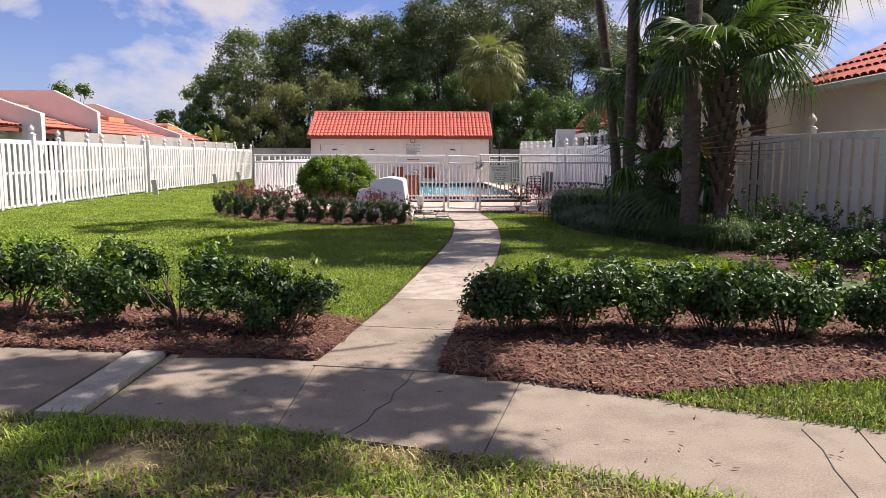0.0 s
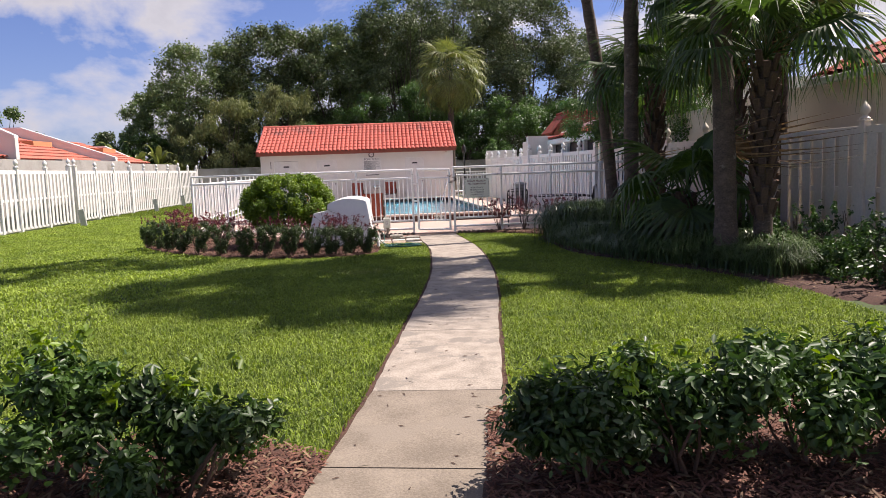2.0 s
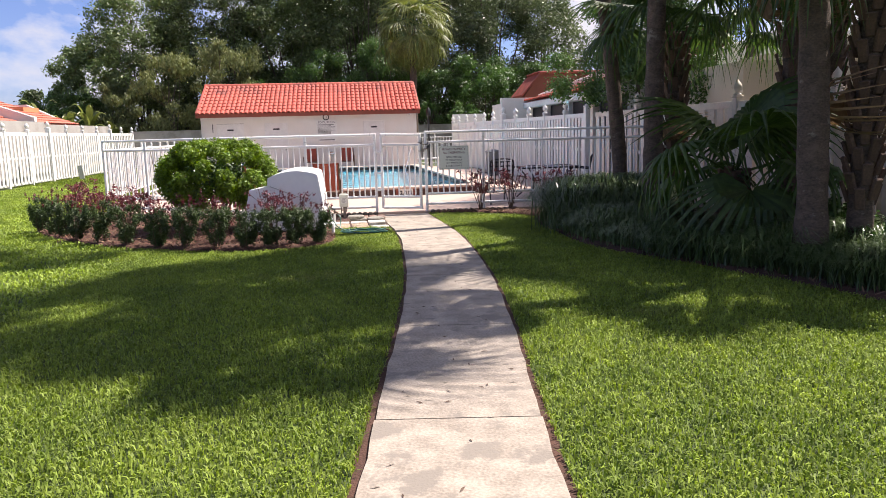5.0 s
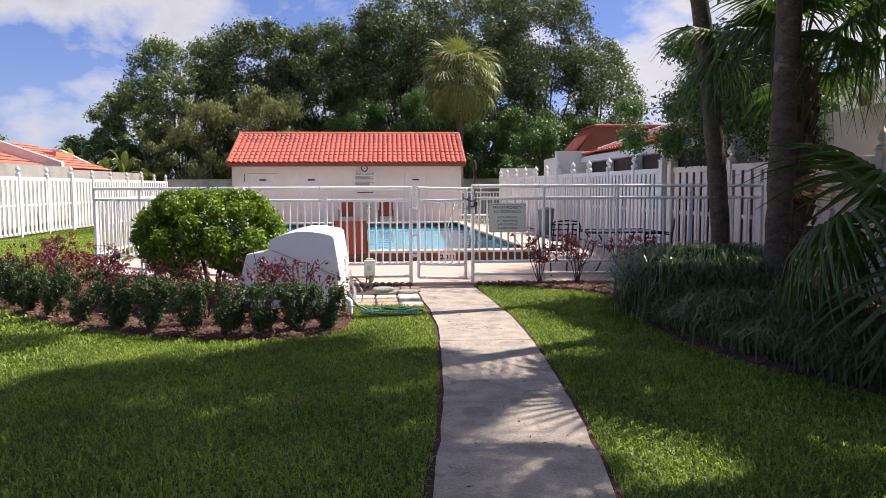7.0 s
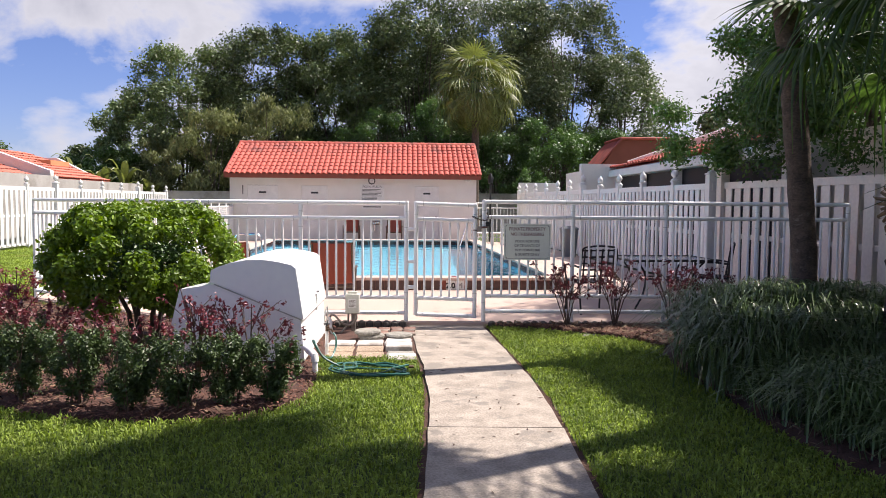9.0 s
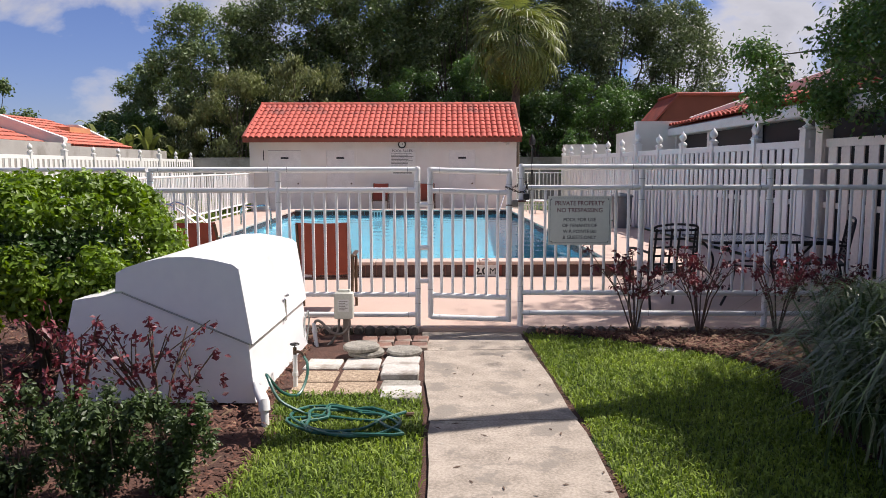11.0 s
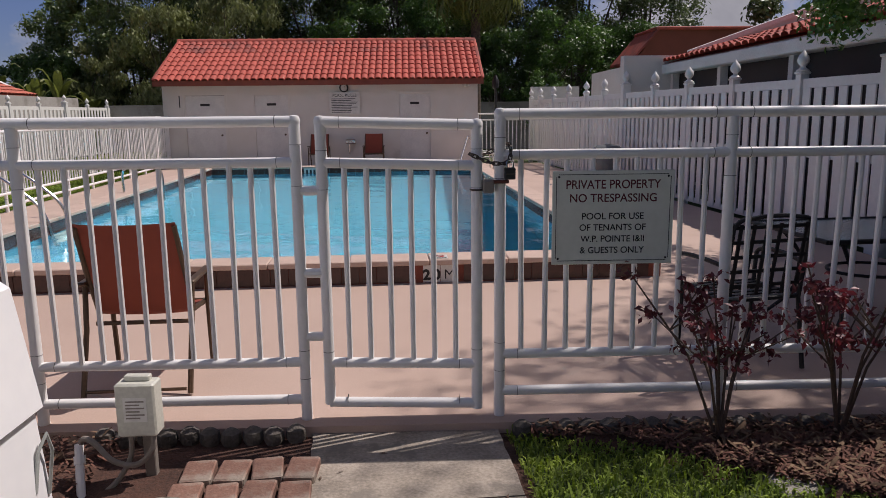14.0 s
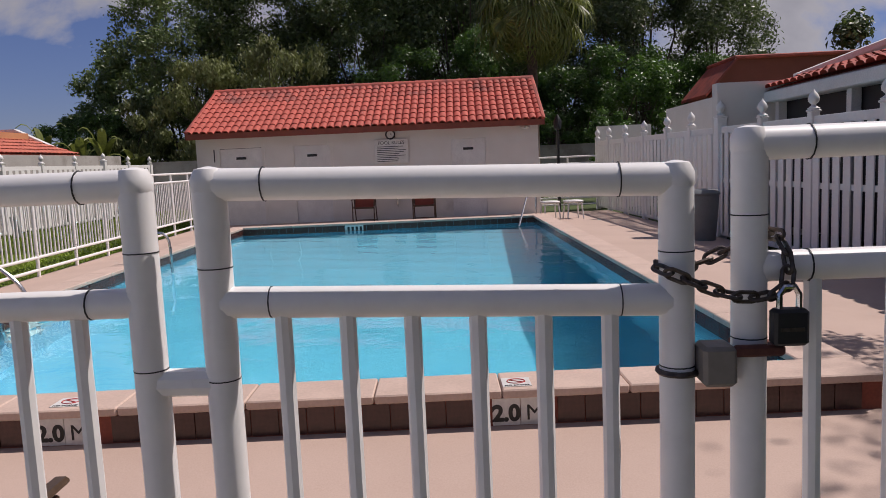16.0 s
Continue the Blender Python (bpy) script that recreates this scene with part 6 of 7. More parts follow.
def drain_pipe():
    sh = Shape().tube([(-0.98, 17.66, 0.19), (-0.84, 17.32, 0.19), (-0.812, 17.265, 0.175), (-0.803, 17.25, 0.13), (-0.8, 17.245, -0.03)], 0.026, 12)
    sh.tube([(-0.89, 17.44, 0.19), (-0.836, 17.31, 0.19), (-0.81, 17.262, 0.175), (-0.803, 17.25, 0.12)], 0.036, 12)
    tagged(new("drain_pipe", sh.mesh("drain_pipe", M_PVC)), "short white pvc drain elbow beside the pump cover", "pipe")


drain_pipe()


def spigot():
    t = thing("garden_tap", "white riser pipe with small brass garden tap", "tap", (-0.8, 18.08, 0))
    part("pipe", Shape().tube([(0, 0, -0.05), (0, 0, 0.26)], 0.017, 10).tube([(0, 0, 0.1), (0, 0, 0.13)], 0.021, 10), M_PVC, t)
    part("valve", Shape().tube([(0, 0, 0.255), (0, 0, 0.31)], 0.014, 8).tube([(0, 0, 0.28), (0.05, -0.01, 0.278), (0.065, -0.012, 0.25)], 0.012, 8), M_BRONZE, t, "brass valve body")
    part("handwheel", Shape().tube([(0.03 * math.cos(a), 0.03 * math.sin(a), 0.335) for a in np.linspace(0, 6.2832, 13)], 0.006, 6, cap=False).tube([(0, 0, 0.3), (0, 0, 0.338)], 0.006, 6).tube([(-0.03, 0, 0.335), (0.03, 0, 0.335)], 0.004, 5), M_BLACK, t, "dark round handwheel")


spigot()


def hose():
    rng = np.random.default_rng(12)
    t = thing("garden_hose", "green garden hose coiled loosely on the grass", "hose")
    lead = spline([(-0.735, 18.07, 0.25), (-0.70, 18.03, 0.2), (-0.70, 17.97, 0.1), (-0.735, 17.85, 0.03), (-0.81, 17.7, 0.1), (-0.865, 17.58, 0.24), (-0.84, 17.48, 0.26), (-0.75, 17.42, 0.13), (-0.6, 17.45, 0.035)], 6)
    coil = []
    for k in range(4):
        for j in range(10):
            a = j * 0.628 + 0.4 * k
            r = (0.28 + 0.07 * rng.normal()) * (1.2 if j % 5 else 0.95)
            coil.append((-0.36 + 0.85 * r * math.cos(a) + 0.03 * k, 17.33 + 0.72 * r * math.sin(a) - 0.02 * k, 0.03 + 0.009 * k * rng.random() + 0.012 * rng.random()))
    part("tube", Shape().tube(list(lead) + list(spline([tuple(lead[-1])] + coil, 3))[1:], 0.0105, 7), M_HOSE, t)
    part("nozzle", Shape().tube([(coil[-1][0], coil[-1][1], 0.035), (coil[-1][0] + 0.05, coil[-1][1] + 0.02, 0.03)], 0.015, 8), M_BRONZE, t)


hose()


def electric_box():
    t = thing("electric_box", "beige electrical box on a short post", "electrical box", (-0.66, 19.47, 0))
    part("post", Shape().box(-0.02, 0.04, -0.05, 0.03, 0.08, 0.42, 0.004), M_CONDUIT, t)
    part("case", Shape().box(-0.085, -0.06, 0.24, 0.085, 0.04, 0.48, 0.008), M_GREYBOX, t)
    part("lid_tab", Shape().box(-0.055, -0.02, 0.48, 0.055, 0.02, 0.505, 0.004), M_GREYBOX, t)
    lab = part("label", Shape().box(-0.05, -0.0625, 0.31, 0.05, -0.0605, 0.42), M_WHITETILE, t, "worn paper label", smooth=0)
    bars = Shape()
    for k in range(6):
        bars.box(-0.04, -0.064, 0.325 + 0.015 * k, 0.02 + 0.02 * (k % 2), -0.0628, 0.331 + 0.015 * k)
    part("text_line", bars, M_CONDUIT, lab, smooth=0)
    part("conduit", Shape().tube(spline([(0.04, 0, 0.24), (0.045, -0.01, 0.17), (-0.02, -0.03, 0.1), (-0.12, -0.04, 0.12), (-0.2, -0.03, 0.2), (-0.25, -0.02, 0.22), (-0.28, -0.01, 0.18)], 6), 0.013, 8), M_CONDUIT, t, "flexible grey conduit")
    part("conduit", Shape().tube(spline([(-0.05, 0, 0.24), (-0.06, -0.01, 0.12), (-0.12, -0.05, 0.02), (-0.2, -0.12, -0.03)], 6), 0.012, 8), M_CONDUIT, t, "flexible grey conduit")
    part("riser", Shape().tube([(-0.28, -0.01, 0.19), (-0.25, -0.09, 0.06), (-0.22, -0.16, -0.03)], 0.019, 10).tube([(-0.27, -0.035, 0.145), (-0.262, -0.055, 0.115)], 0.025, 10), M_PVC, t, "white pvc riser pipe")


electric_box()
rngp = np.random.default_rng(9)
PAVERS = [(-0.71, 18.70, M_PAVER, 0.028), (-0.395, 18.71, M_PAVER, 0.03), (-0.085, 18.77, M_PAVER, 0.035), (-0.065, 18.43, M_PAVER, 0.062), (-0.02, 17.95, M_PAVER, 0.032), (-0.69, 18.36, M_PEBBLE, 0.022), (-0.375, 18.37, M_PEBBLE, 0.026), (-0.68, 18.04, M_PEBBLE, 0.022), (-0.36, 18.06, M_PEBBLE, 0.023), (-0.045, 18.14, M_ROUNDSTONE, 0.016)]
for x, y, m, z in PAVERS:
    label = "square white concrete paver with worn edges" if m is M_PAVER else "square exposed pebble paver with soil joints" if m is M_PEBBLE else "sunken square paver covered with soil"
    solid("paver", Shape().box(-0.143, -0.141, -0.04, 0.143, 0.141, z, 0.009), m, label, "paver", "loose pavers by the path", at=(x, y, 0), rz=2 * rngp.normal())
for k in range(8):
    x, y = -0.43 + 0.155 * (k % 4), 19.26 + 0.215 * (k // 4)
    solid("brick", Shape().box(-0.068, -0.098, -0.03, 0.068, 0.098, 0.045 + 0.012 * rngp.random(), 0.007), M_BRICK, "weathered red paving brick", "brick", "loose bricks by the path", at=(x, y, 0), rz=4 * rngp.normal())
for x, y, a in ((2.26, 19.3, 8), (2.72, 19.28, -6)):
    solid("flat_stone", Shape().box(-0.17, -0.1, -0.03, 0.17, 0.1, 0.022, 0.01), M_ROUNDSTONE, "flat weathered stone half sunk in the mulch", "stone", "flat stones in the rose bed", at=(x, y, 0), rz=a)
DISC = [(0.12, 0), (0.15, 0.012), (0.155, 0.035), (0.14, 0.05), (0.125, 0.052)]
for x, y, z, lab in ((-0.40, 18.98, 0.02, "round grey concrete stepping stone under another"), (-0.44, 18.97, 0.07, "round grey concrete stepping stone on a stack"), (-0.08, 19.02, 0.02, "round grey concrete stepping stone on bricks")):
    solid("stepping_stone", Shape().lathe(DISC, 20), M_ROUNDSTONE, lab, "stepping stone", "round stepping stones", at=(x, y, z))
solid("soil_patch", Shape().box(-0.93, 17.95, -0.05, 0.12, 19.88, 0.008), M_MULCH, "bare soil between the loose pavers", "soil", kind="structure", smooth=0)
for k in range(26):
    x = -1.0 + 0.105 * k if k < 10 else 1.08 + 0.11 * (k - 10)
    solid("edging_stone", Shape().lathe([(0.03, -0.03), (0.052, 0.02), (0.047, 0.06), (0.02, 0.08)], 8), M_EDGESTONE, "small dark rounded edging stone under the fence", "stone", "edging stones", at=(x, 19.84 + 0.012 * rngp.normal(), 0.01), rz=40 * k)


def fit_text(text, width, cap, material, parent, x, z, y):
    ob = letters(text, 1.0, material, "lettering", parent, (0, 0, 0), depth=0.0, bold=0.012)
    xs = [v.co.x for v in ob.data.vertices]
    ys = [v.co.y for v in ob.data.vertices]
    sx, sy = width / (max(xs) - min(xs)), cap / (max(ys) - min(ys))
    for v in ob.data.vertices:
        v.co.x, v.co.y = (v.co.x - (max(xs) + min(xs)) / 2) * sx, (v.co.y - min(ys)) * sy
    ob.matrix_basis = pose(x, y, z, 90)
    return ob


def gate_sign():
    t = thing("warning_sign", "pale enamel notice board lettered in dark red and black", "sign", (1.535, 19.958, 0.862), 0)
    w, h = 0.302, 0.468
    part("board", Shape().box(-w, -0.006, 0, w, 0.0, h, 0.003), M_SIGN, t)
    b = Shape()
    for x0, z0, x1, z1 in ((-w + 0.03, 0.018, w - 0.03, 0.021), (-w + 0.03, h - 0.021, w - 0.03, h - 0.018), (-w + 0.018, 0.03, -w + 0.021, h - 0.03), (w - 0.021, 0.03, w - 0.018, h - 0.03)):
        b.box(x0, -0.0072, z0, x1, -0.0064, z1)
    part("border", b, M_BLACK, t, "thin dark border line", smooth=0)
    for text, wd, cap, z, m in (("PRIVATE PROPERTY", 0.468, 0.044, 0.378, M_DARKTXT), ("NO TRESPASSING", 0.43, 0.042, 0.312, M_DARKTXT), ("POOL FOR USE", 0.308, 0.033, 0.226, M_BLACK), ("OF TENANTS OF", 0.33, 0.033, 0.170, M_BLACK), ("W.P. POINTE I&II", 0.318, 0.033, 0.113, M_BLACK), ("& GUESTS ONLY", 0.322, 0.033, 0.056, M_BLACK)):
        fit_text(text, wd, cap, m, t, 0, z, -0.0072)
    for sx in (-1, 1):
        for z in (0.03, h - 0.03):
            part("bolt", Shape().lathe([(0.006, 0), (0.004, 0.004)], 8, m=pose(sx * (w - 0.032), -0.006, z, 90)), M_BLACK, t)


gate_sign()


def chain_and_locks():
    t = thing("gate_chain", "dark steel chain looped round the gate posts", "chain")
    link = Shape().tube([(0.011 * math.cos(a) + (0.009 if math.cos(a) > 0 else -0.009), 0.0085 * math.sin(a), 0) for a in np.linspace(0, 2 * math.pi, 15)], 0.0034, 6, cap=False).mesh("link", M_CHAIN)
    loop = spline([(0.83, 19.985, 1.415), (0.842, 19.962, 1.41), (0.865, 19.955, 1.40), (0.9, 19.952, 1.385), (0.94, 19.945, 1.372), (0.985, 19.948, 1.37), (1.02, 19.955, 1.385), (1.028, 19.97, 1.43), (1.02, 20.0, 1.46), (1.0, 20.032, 1.45), (0.95, 20.035, 1.43), (0.9, 20.032, 1.41), (0.85, 20.03, 1.41), (0.833, 20.005, 1.415)], 6)
    d = [0.0]
    for a, b in zip(loop[:-1], loop[1:]):
        d.append(d[-1] + float(np.linalg.norm(b - a)))
    n = int(d[-1] / 0.0265)
    for k in range(n):
        s = d[-1] * (k + 0.5) / n
        p = Vector([float(np.interp(s, d, loop[:, c])) for c in range(3)])
        q = Vector([float(np.interp(s + 0.01, d, loop[:, c])) for c in range(3)])
        dirv = (q - p).normalized()
        ob = part("link", link, M_CHAIN, t)
        ob.matrix_basis = Matrix.Translation(p) @ dirv.to_track_quat("X", "Z").to_matrix().to_4x4() @ pose(0, 0, 0, 90 * (k % 2) + 20)
    lock = thing("padlock", "black padlock hanging from the gate chain", "padlock", (1.022, 19.945, 1.322))
    part("body", Shape().box(-0.027, -0.014, -0.03, 0.027, 0.014, 0.028, 0.005), M_BLACK, lock)
    part("shackle", Shape().tube([(-0.015, 0, 0.025), (-0.015, 0, 0.05), (-0.008, 0, 0.062), (0.008, 0, 0.062), (0.015, 0, 0.05), (0.015, 0, 0.025)], 0.005, 7), M_STEEL, lock)
    part("plate", Shape().box(-0.018, -0.0155, -0.006, 0.018, -0.0143, 0.0), M_CHAIN, lock, smooth=0)
    lat = thing("gate_latch", "rusty gate latch with a grey lock case", "latch", (0.92, 19.99, 1.26))
    part("case", Shape().box(-0.028, -0.045, -0.035, 0.025, 0.015, 0.03, 0.006), M_CONDUIT, lat)
    part("strap", Shape().tube([(-0.055 + 0.032 * math.cos(a), 0.01 + 0.032 * math.sin(a), -0.02) for a in np.linspace(0.6, 5.7, 14)], 0.005, 6), M_CHAIN, lat)
    part("strap", Shape().box(0.02, -0.042, 0.012, 0.1, -0.026, 0.03, 0.004).tube([(0.06 + 0.034 * math.cos(a), 0.01 + 0.034 * math.sin(a), 0.02) for a in np.linspace(-2.4, 2.2, 12)], 0.006, 6), M_RUST, lat, "rusty strap")


chain_and_locks()

# ---- furniture on the deck ----


def deck_top(at):
    """Height of the deck, which rises gently from the fence to the pool."""
    return DECK_Z + 0.087 * min(1.0, max(0.0, (at[1] - 19.9) / 2.8)) if at[1] < 25 else DECK_Z + 0.01



def sling_chair(at, rz, label):
    t = thing("sling_chair", label, "chair", (*at, deck_top(at)), rz, "rust sling chairs")
    w = 0.27
    for s in (-1, 1):
        x = s * w
        part("back_frame", Shape().tube([(x, 0.20, 0.40), (x, -0.02, 0.42), (x * 0.99, -0.16, 0.70), (x * 0.97, -0.27, 0.95)], 0.015, 8), M_BRONZE, t)
        part("leg", Shape().tube([(x + s * 0.02, 0.27, 0.0), (x + s * 0.02, 0.24, 0.4), (x + s * 0.03, 0.2, 0.58)], 0.016, 8), M_BRONZE, t)
        part("leg", Shape().tube([(x + s * 0.02, -0.30, 0.0), (x + s * 0.02, -0.17, 0.35), (x + s * 0.025, -0.12, 0.6)], 0.016, 8), M_BRONZE, t)
        part("armrest", Shape().box(x + s * 0.03 - 0.025, -0.18, 0.6, x + s * 0.03 + 0.025, 0.26, 0.625, 0.008), M_BRONZE, t)
        part("rail", Shape().tube([(x, 0.27, 0.40), (x, -0.02, 0.42)], 0.014, 8), M_BRONZE, t)
    part("crossbar", Shape().tube([(-w, 0.27, 0.40), (w, 0.27, 0.40)], 0.013, 8), M_BRONZE, t)
    part("crossbar", Shape().tube([(-w, -0.07, 0.36), (w, -0.07, 0.36)], 0.013, 8), M_BRONZE, t)
    part("crossbar", Shape().tube([(-w, -0.3, 0.03), (w, -0.3, 0.03)], 0.01, 8), M_BRONZE, t)
    prof = [(0.28, 0.41), (0.12, 0.395), (0.0, 0.405), (-0.03, 0.43), (-0.09, 0.55), (-0.16, 0.71), (-0.22, 0.84), (-0.275, 0.97)]
    for nm, pr in (("seat", prof[:4]), ("backrest", prof[3:])):
        vs = []
        for y, z in pr:
            for x in np.linspace(-w, w, 5):
                vs.append((x, y, z - 0.012 * (1 - (x / w) ** 2)))
        m = len(vs)
        vs += [(x, y + 0.004, z - 0.006) for x, y, z in vs]
        fs = []
        for i in range(len(pr) - 1):
            for j in range(4):
                q = (i * 5 + j, i * 5 + j + 1, i * 5 + j + 6, i * 5 + j + 5)
                fs += [q, tuple(m + k for k in q[::-1])]
        part(nm, Shape().add(vs, fs), M_SLING, t, "rust red woven sling")


sling_chair((-1.03, 20.62), 3, "rust red sling chair facing the pool by the gate")
sling_chair((-2.38, 20.66), -3, "rust red sling chair facing the pool behind the pump cover")
sling_chair((-2.45, 38.75), 180, "rust red sling chair against the pool house wall")
sling_chair((-0.82, 38.75), 180, "rust red sling chair against the pool house wall")


def iron_chair(at, rz):
    t = thing("iron_chair", "dark lattice wrought iron armchair on the deck", "chair", (*at, deck_top(at)), rz, "iron chairs round the table")
    w = 0.26
    for s in (-1, 1):
        x = s * w
        part("leg", Shape().tube([(x, 0.24, 0), (x, 0.22, 0.42)], 0.014, 7), M_IRON, t)
        part("leg", Shape().tube([(x, -0.28, 0), (x, -0.2, 0.42), (x * 0.98, -0.27, 0.9)], 0.014, 7), M_IRON, t)
        part("armrest", Shape().tube(spline([(x, -0.22, 0.64), (x * 1.12, 0.0, 0.66), (x * 1.12, 0.22, 0.64), (x * 1.08, 0.24, 0.55), (x, 0.22, 0.42)], 5), 0.014, 7), M_IRON, t)
    back = Shape().tube(spline([(-w, -0.2, 0.46), (-w, -0.27, 0.86), (-w * 0.5, -0.29, 0.93), (w * 0.5, -0.29, 0.93), (w, -0.27, 0.86), (w, -0.2, 0.46)], 6), 0.013, 7)
    br = part("backrest", back, M_IRON, t, "open lattice back")
    for k in range(6):
        x = -w + 2 * w * (k + 0.5) / 6
        part("strip", Shape().box(x - 0.011, -0.004, 0, x + 0.011, 0.004, 0.44, m=pose(0, -0.21, 0.46, 9.5)), M_IRON, br, smooth=0)
    for k in range(5):
        z = 0.05 + 0.09 * k
        part("strip", Shape().box(-w, -0.0035, z, w, 0.0035, z + 0.022, m=pose(0, -0.208, 0.46, 9.5)), M_IRON, br, smooth=0)
    seat = Shape().tube([(-w, 0.24, 0.43), (w, 0.24, 0.43), (w, -0.2, 0.43), (-w, -0.2, 0.43), (-w, 0.24, 0.43)], 0.013, 7)
    se = part("seat", seat, M_IRON, t, "open lattice seat")
    for k in range(6):
        x = -w + 2 * w * (k + 0.5) / 6
        part("strip", Shape().box(x - 0.016, -0.2, 0.424, x + 0.016, 0.24, 0.432), M_IRON, se, smooth=0)
    for k in range(6):
        y = -0.18 + 0.07 * k
        part("strip", Shape().box(-w, y, 0.4325, w, y + 0.032, 0.439), M_IRON, se, smooth=0)


iron_chair((2.55, 20.75), 12)
iron_chair((4.5, 21.3), 70)


def patio_table():
    t = thing("patio_table", "glass topped patio table on dark iron legs", "table", (3.75, 21.35, deck_top((3.75, 21.35))), 5)
    part("tabletop", Shape().box(-0.65, -0.45, 0.685, 0.65, 0.45, 0.695, 0.003), M_GLASS, t, "frosted glass top")
    part("rim", Shape().tube([(-0.66, -0.46, 0.69), (0.66, -0.46, 0.69), (0.66, 0.46, 0.69), (-0.66, 0.46, 0.69), (-0.66, -0.46, 0.69)], 0.016, 7), M_IRON, t)
    for sx in (-1, 1):
        for sy in (-1, 1):
            part("leg", Shape().tube(spline([(sx * 0.5, sy * 0.36, 0.68), (sx * 0.36, sy * 0.28, 0.45), (sx * 0.4, sy * 0.3, 0.2), (sx * 0.55, sy * 0.4, 0.0)], 5), 0.014, 7), M_IRON, t)
    part("shelf", Shape().tube([(0.3 * math.cos(a), 0.25 * math.sin(a), 0.4) for a in np.linspace(0, 6.283, 21)], 0.012, 6, cap=False), M_IRON, t, "ring brace")


patio_table()


def pool_ladder():
    t = thing("pool_ladder", "stainless steel pool ladder with curved handrails", "ladder", (-4.55, 25.7, 0), math.degrees(ROT))
    for y in (-0.28, 0.28):
        part("handrail", Shape().tube(spline([(-0.35, y, 0.0), (-0.35, y, 0.7), (-0.15, y, 0.98), (0.25, y, 0.75), (0.55, y, 0.35), (0.62, y, -0.6)], 7), 0.021, 8), M_STEEL, t)
    for z in (-0.4, -0.1, 0.1):
        part("step", Shape().box(0.56, -0.27, z, 0.68, 0.27, z + 0.03, 0.006), M_TRIM, t)


pool_ladder()


def step_rail():
    t = thing("step_rail", "slim steel handrail at the far pool steps", "handrail", (1.6, 35.0, 0.3), math.degrees(ROT))
    part("rail", Shape().tube([(0.35, 0.5, -0.25), (0.35, 0.5, 0.6), (0.2, 0.3, 0.72), (-0.2, -0.9, -0.1)], 0.02, 8), M_STEEL, t)


step_rail()


def grab_rail():
    t = thing("grab_rail", "low bent steel rail on the side of the pool", "handrail", (-4.25, 29.0, 0.3), math.degrees(ROT))
    part("rail", Shape().tube(spline([(-0.2, 0, 0.04), (-0.18, 0, 0.42), (0.1, 0, 0.46), (0.42, 0, 0.42), (0.46, 0, -0.1)], 5), 0.02, 8), M_STEEL, t)


grab_rail()


def lounger():
    t = thing("sun_lounger", "low white slatted sun lounger behind the bush", "lounger", (-4.0, 21.7, deck_top((-4.0, 21.7))), 62)
    for s in (-1, 1):
        part("frame", Shape().tube([(-0.9, s * 0.3, 0.32), (0.35, s * 0.3, 0.32), (0.95, s * 0.3, 0.72)], 0.018, 8), M_TRIM, t)
        for x in (-0.75, 0.3):
            part("leg", Shape().tube([(x, s * 0.3, 0.32), (x, s * 0.3, 0.0)], 0.018, 8), M_TRIM, t)
    for k in range(12):
        part("slat", Shape().box(-0.88 + 0.105 * k, -0.3, 0.325, -0.81 + 0.105 * k, 0.3, 0.34), M_TRIM, t, smooth=0)
    for k in range(6):
        part("slat", Shape().box(0.02 + 0.11 * k, -0.3, 0.0, 0.09 + 0.11 * k, 0.3, 0.014, m=pose(0.36, 0, 0.345, 0, -33.7)), M_TRIM, t, smooth=0)


lounger()


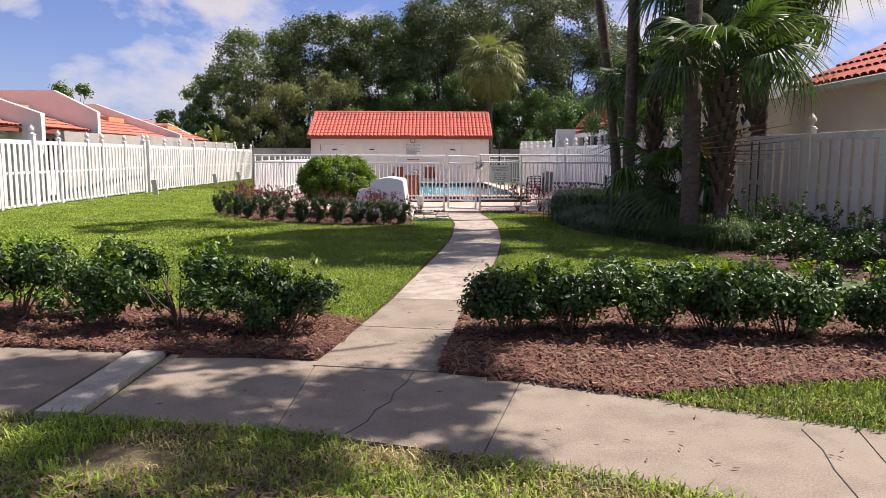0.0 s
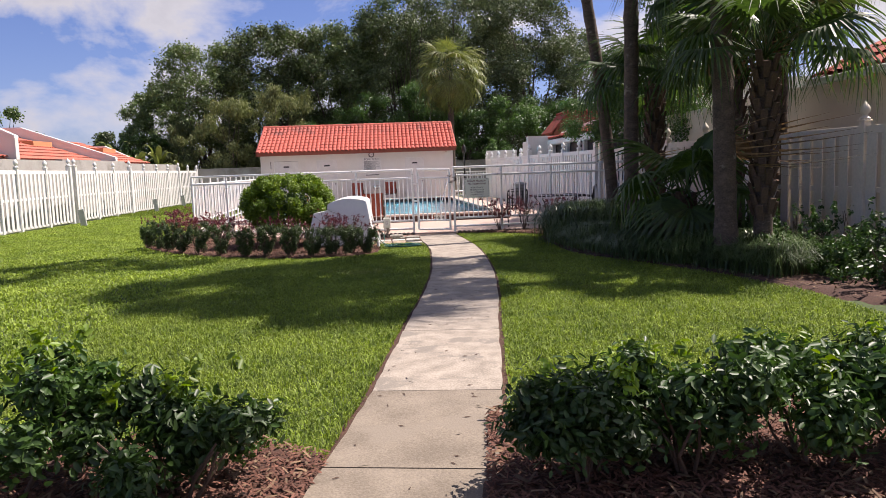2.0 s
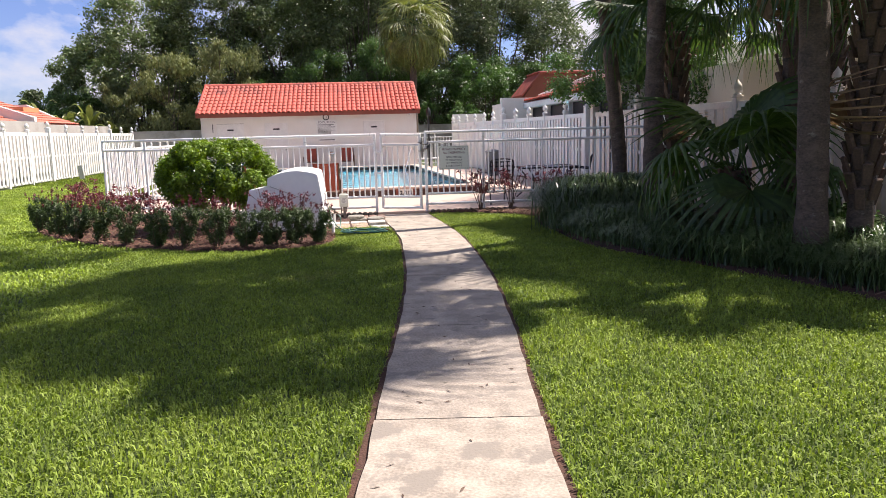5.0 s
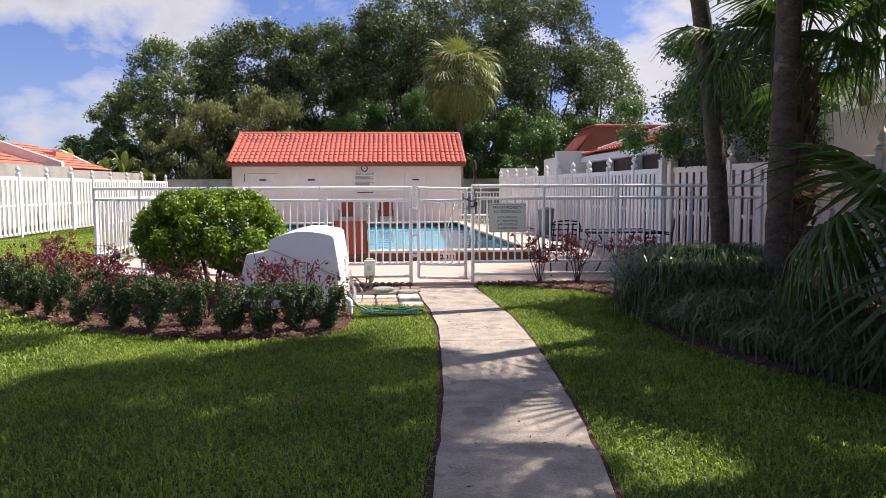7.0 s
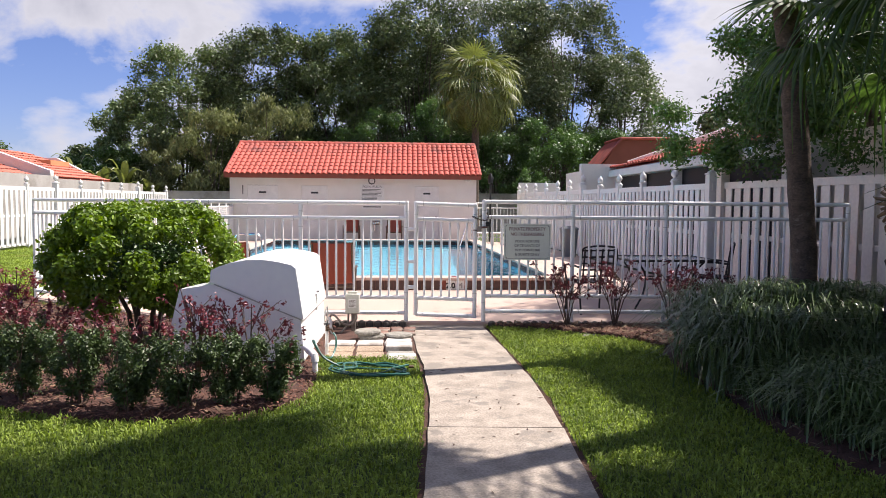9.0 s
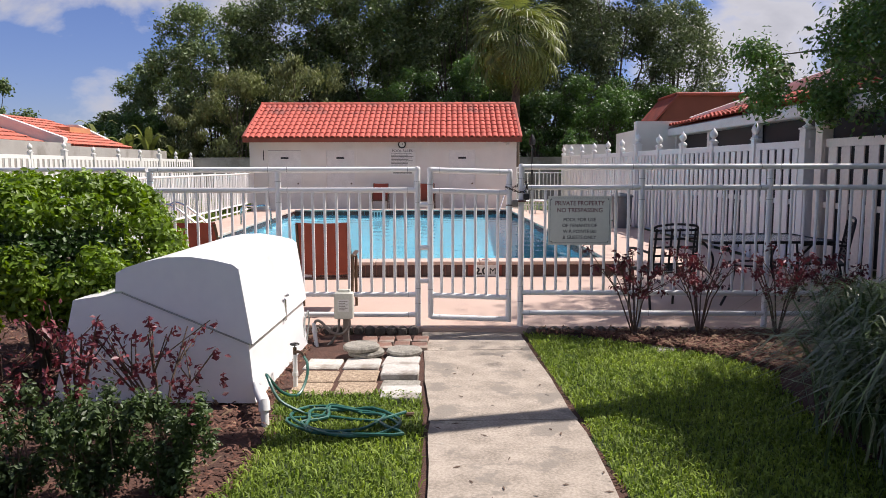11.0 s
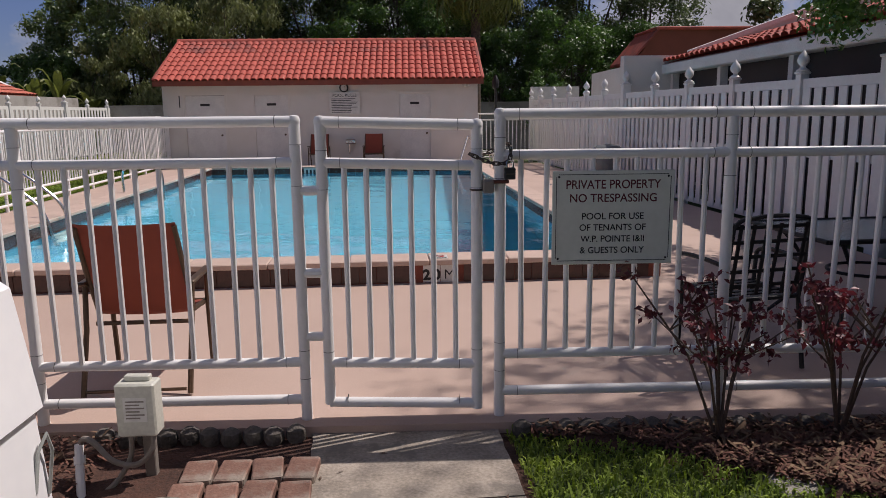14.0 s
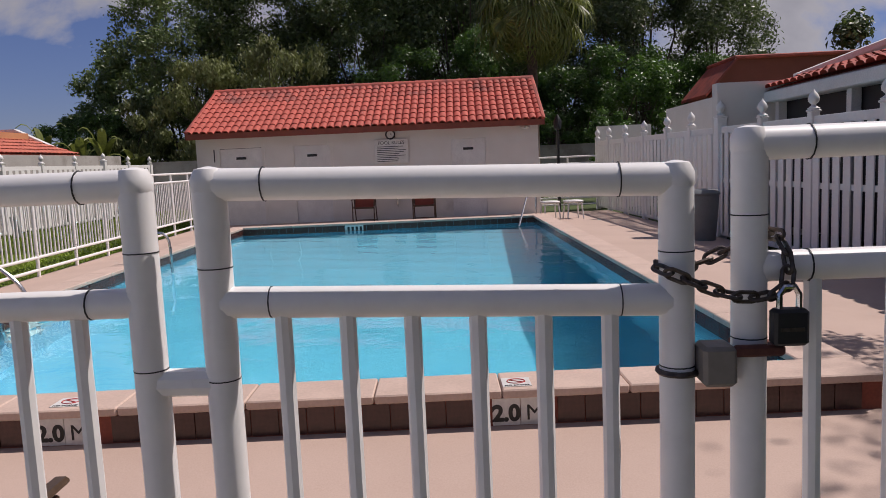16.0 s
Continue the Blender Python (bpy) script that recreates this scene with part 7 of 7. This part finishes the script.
def white_stool(x):
    t = thing("white_stool", "small white tubular stool at the far end", "stool", (x, 36.6, DECK_Z), 10, "white stools on the deck")
    part("seat", Shape().box(-0.2, -0.2, 0.44, 0.2, 0.2, 0.5, 0.02), M_TRIM, t)
    for sx in (-1, 1):
        for sy in (-1, 1):
            part("leg", Shape().tube([(sx * 0.16, sy * 0.16, 0.45), (sx * 0.2, sy * 0.2, 0.0)], 0.018, 7), M_TRIM, t)


white_stool(2.35)
white_stool(2.9)


def trash_can():
    t = thing("trash_can", "grey plastic trash can beside the fence", "bin", (4.45, 31.6, 0))
    part("body", Shape().lathe([(0.2, DECK_Z - 0.05), (0.24, 0.5), (0.26, 0.84), (0.27, 0.85)], 16), M_BIN, t)
    part("lid", Shape().lathe([(0.28, 0.85), (0.28, 0.88), (0.22, 0.93), (0.05, 0.95)], 16), M_BIN, t)


trash_can()


def lamp_post():
    t = thing("lamp_post", "slim black lamp post behind the pool house", "lamp post", (3.0, 40.3, 0))
    part("pole", Shape().tube([(0, 0, -0.05), (0, 0, 2.35)], 0.05, 10, 0.04), M_BLACK, t)
    part("lantern", Shape().lathe([(0.04, 2.35), (0.1, 2.4), (0.12, 2.6), (0.06, 2.72), (0.02, 2.8)], 8), M_BLACK, t)


lamp_post()
for k, (x, y) in enumerate(((-11.5, 28.8), (-12.2, 38.8), (-12.5, 44.4))):
    t = thing("utility_marker", "leaning grey green utility marker post in the lawn", "post", (x, y, 0), 15, "utility markers")
    part("cover", Shape().box(-0.1, -0.08, -0.05, 0.1, 0.08, 0.62, 0.015, m=pose(0, 0, 0, 0, -7)), M_GREYLAP, t)


def life_ring_hook():
    t = thing("hose_hook", "white hook with a hanging rope loop on the fence", "hook", (-6.25, 27.2, 1.3))
    part("hook", Shape().lathe([(0.03, 0), (0.07, 0.05), (0.05, 0.14)], 8), M_TRIM, t)
    part("rope", Shape().tube(spline([(0.05, 0, 0.05), (0.09, -0.05, -0.2), (0.08, 0.1, -0.5), (0.07, 0.25, -0.45), (0.08, 0.2, -0.1), (0.05, 0.02, 0.06)], 5), 0.012, 6), M_CONDUIT, t)


life_ring_hook()
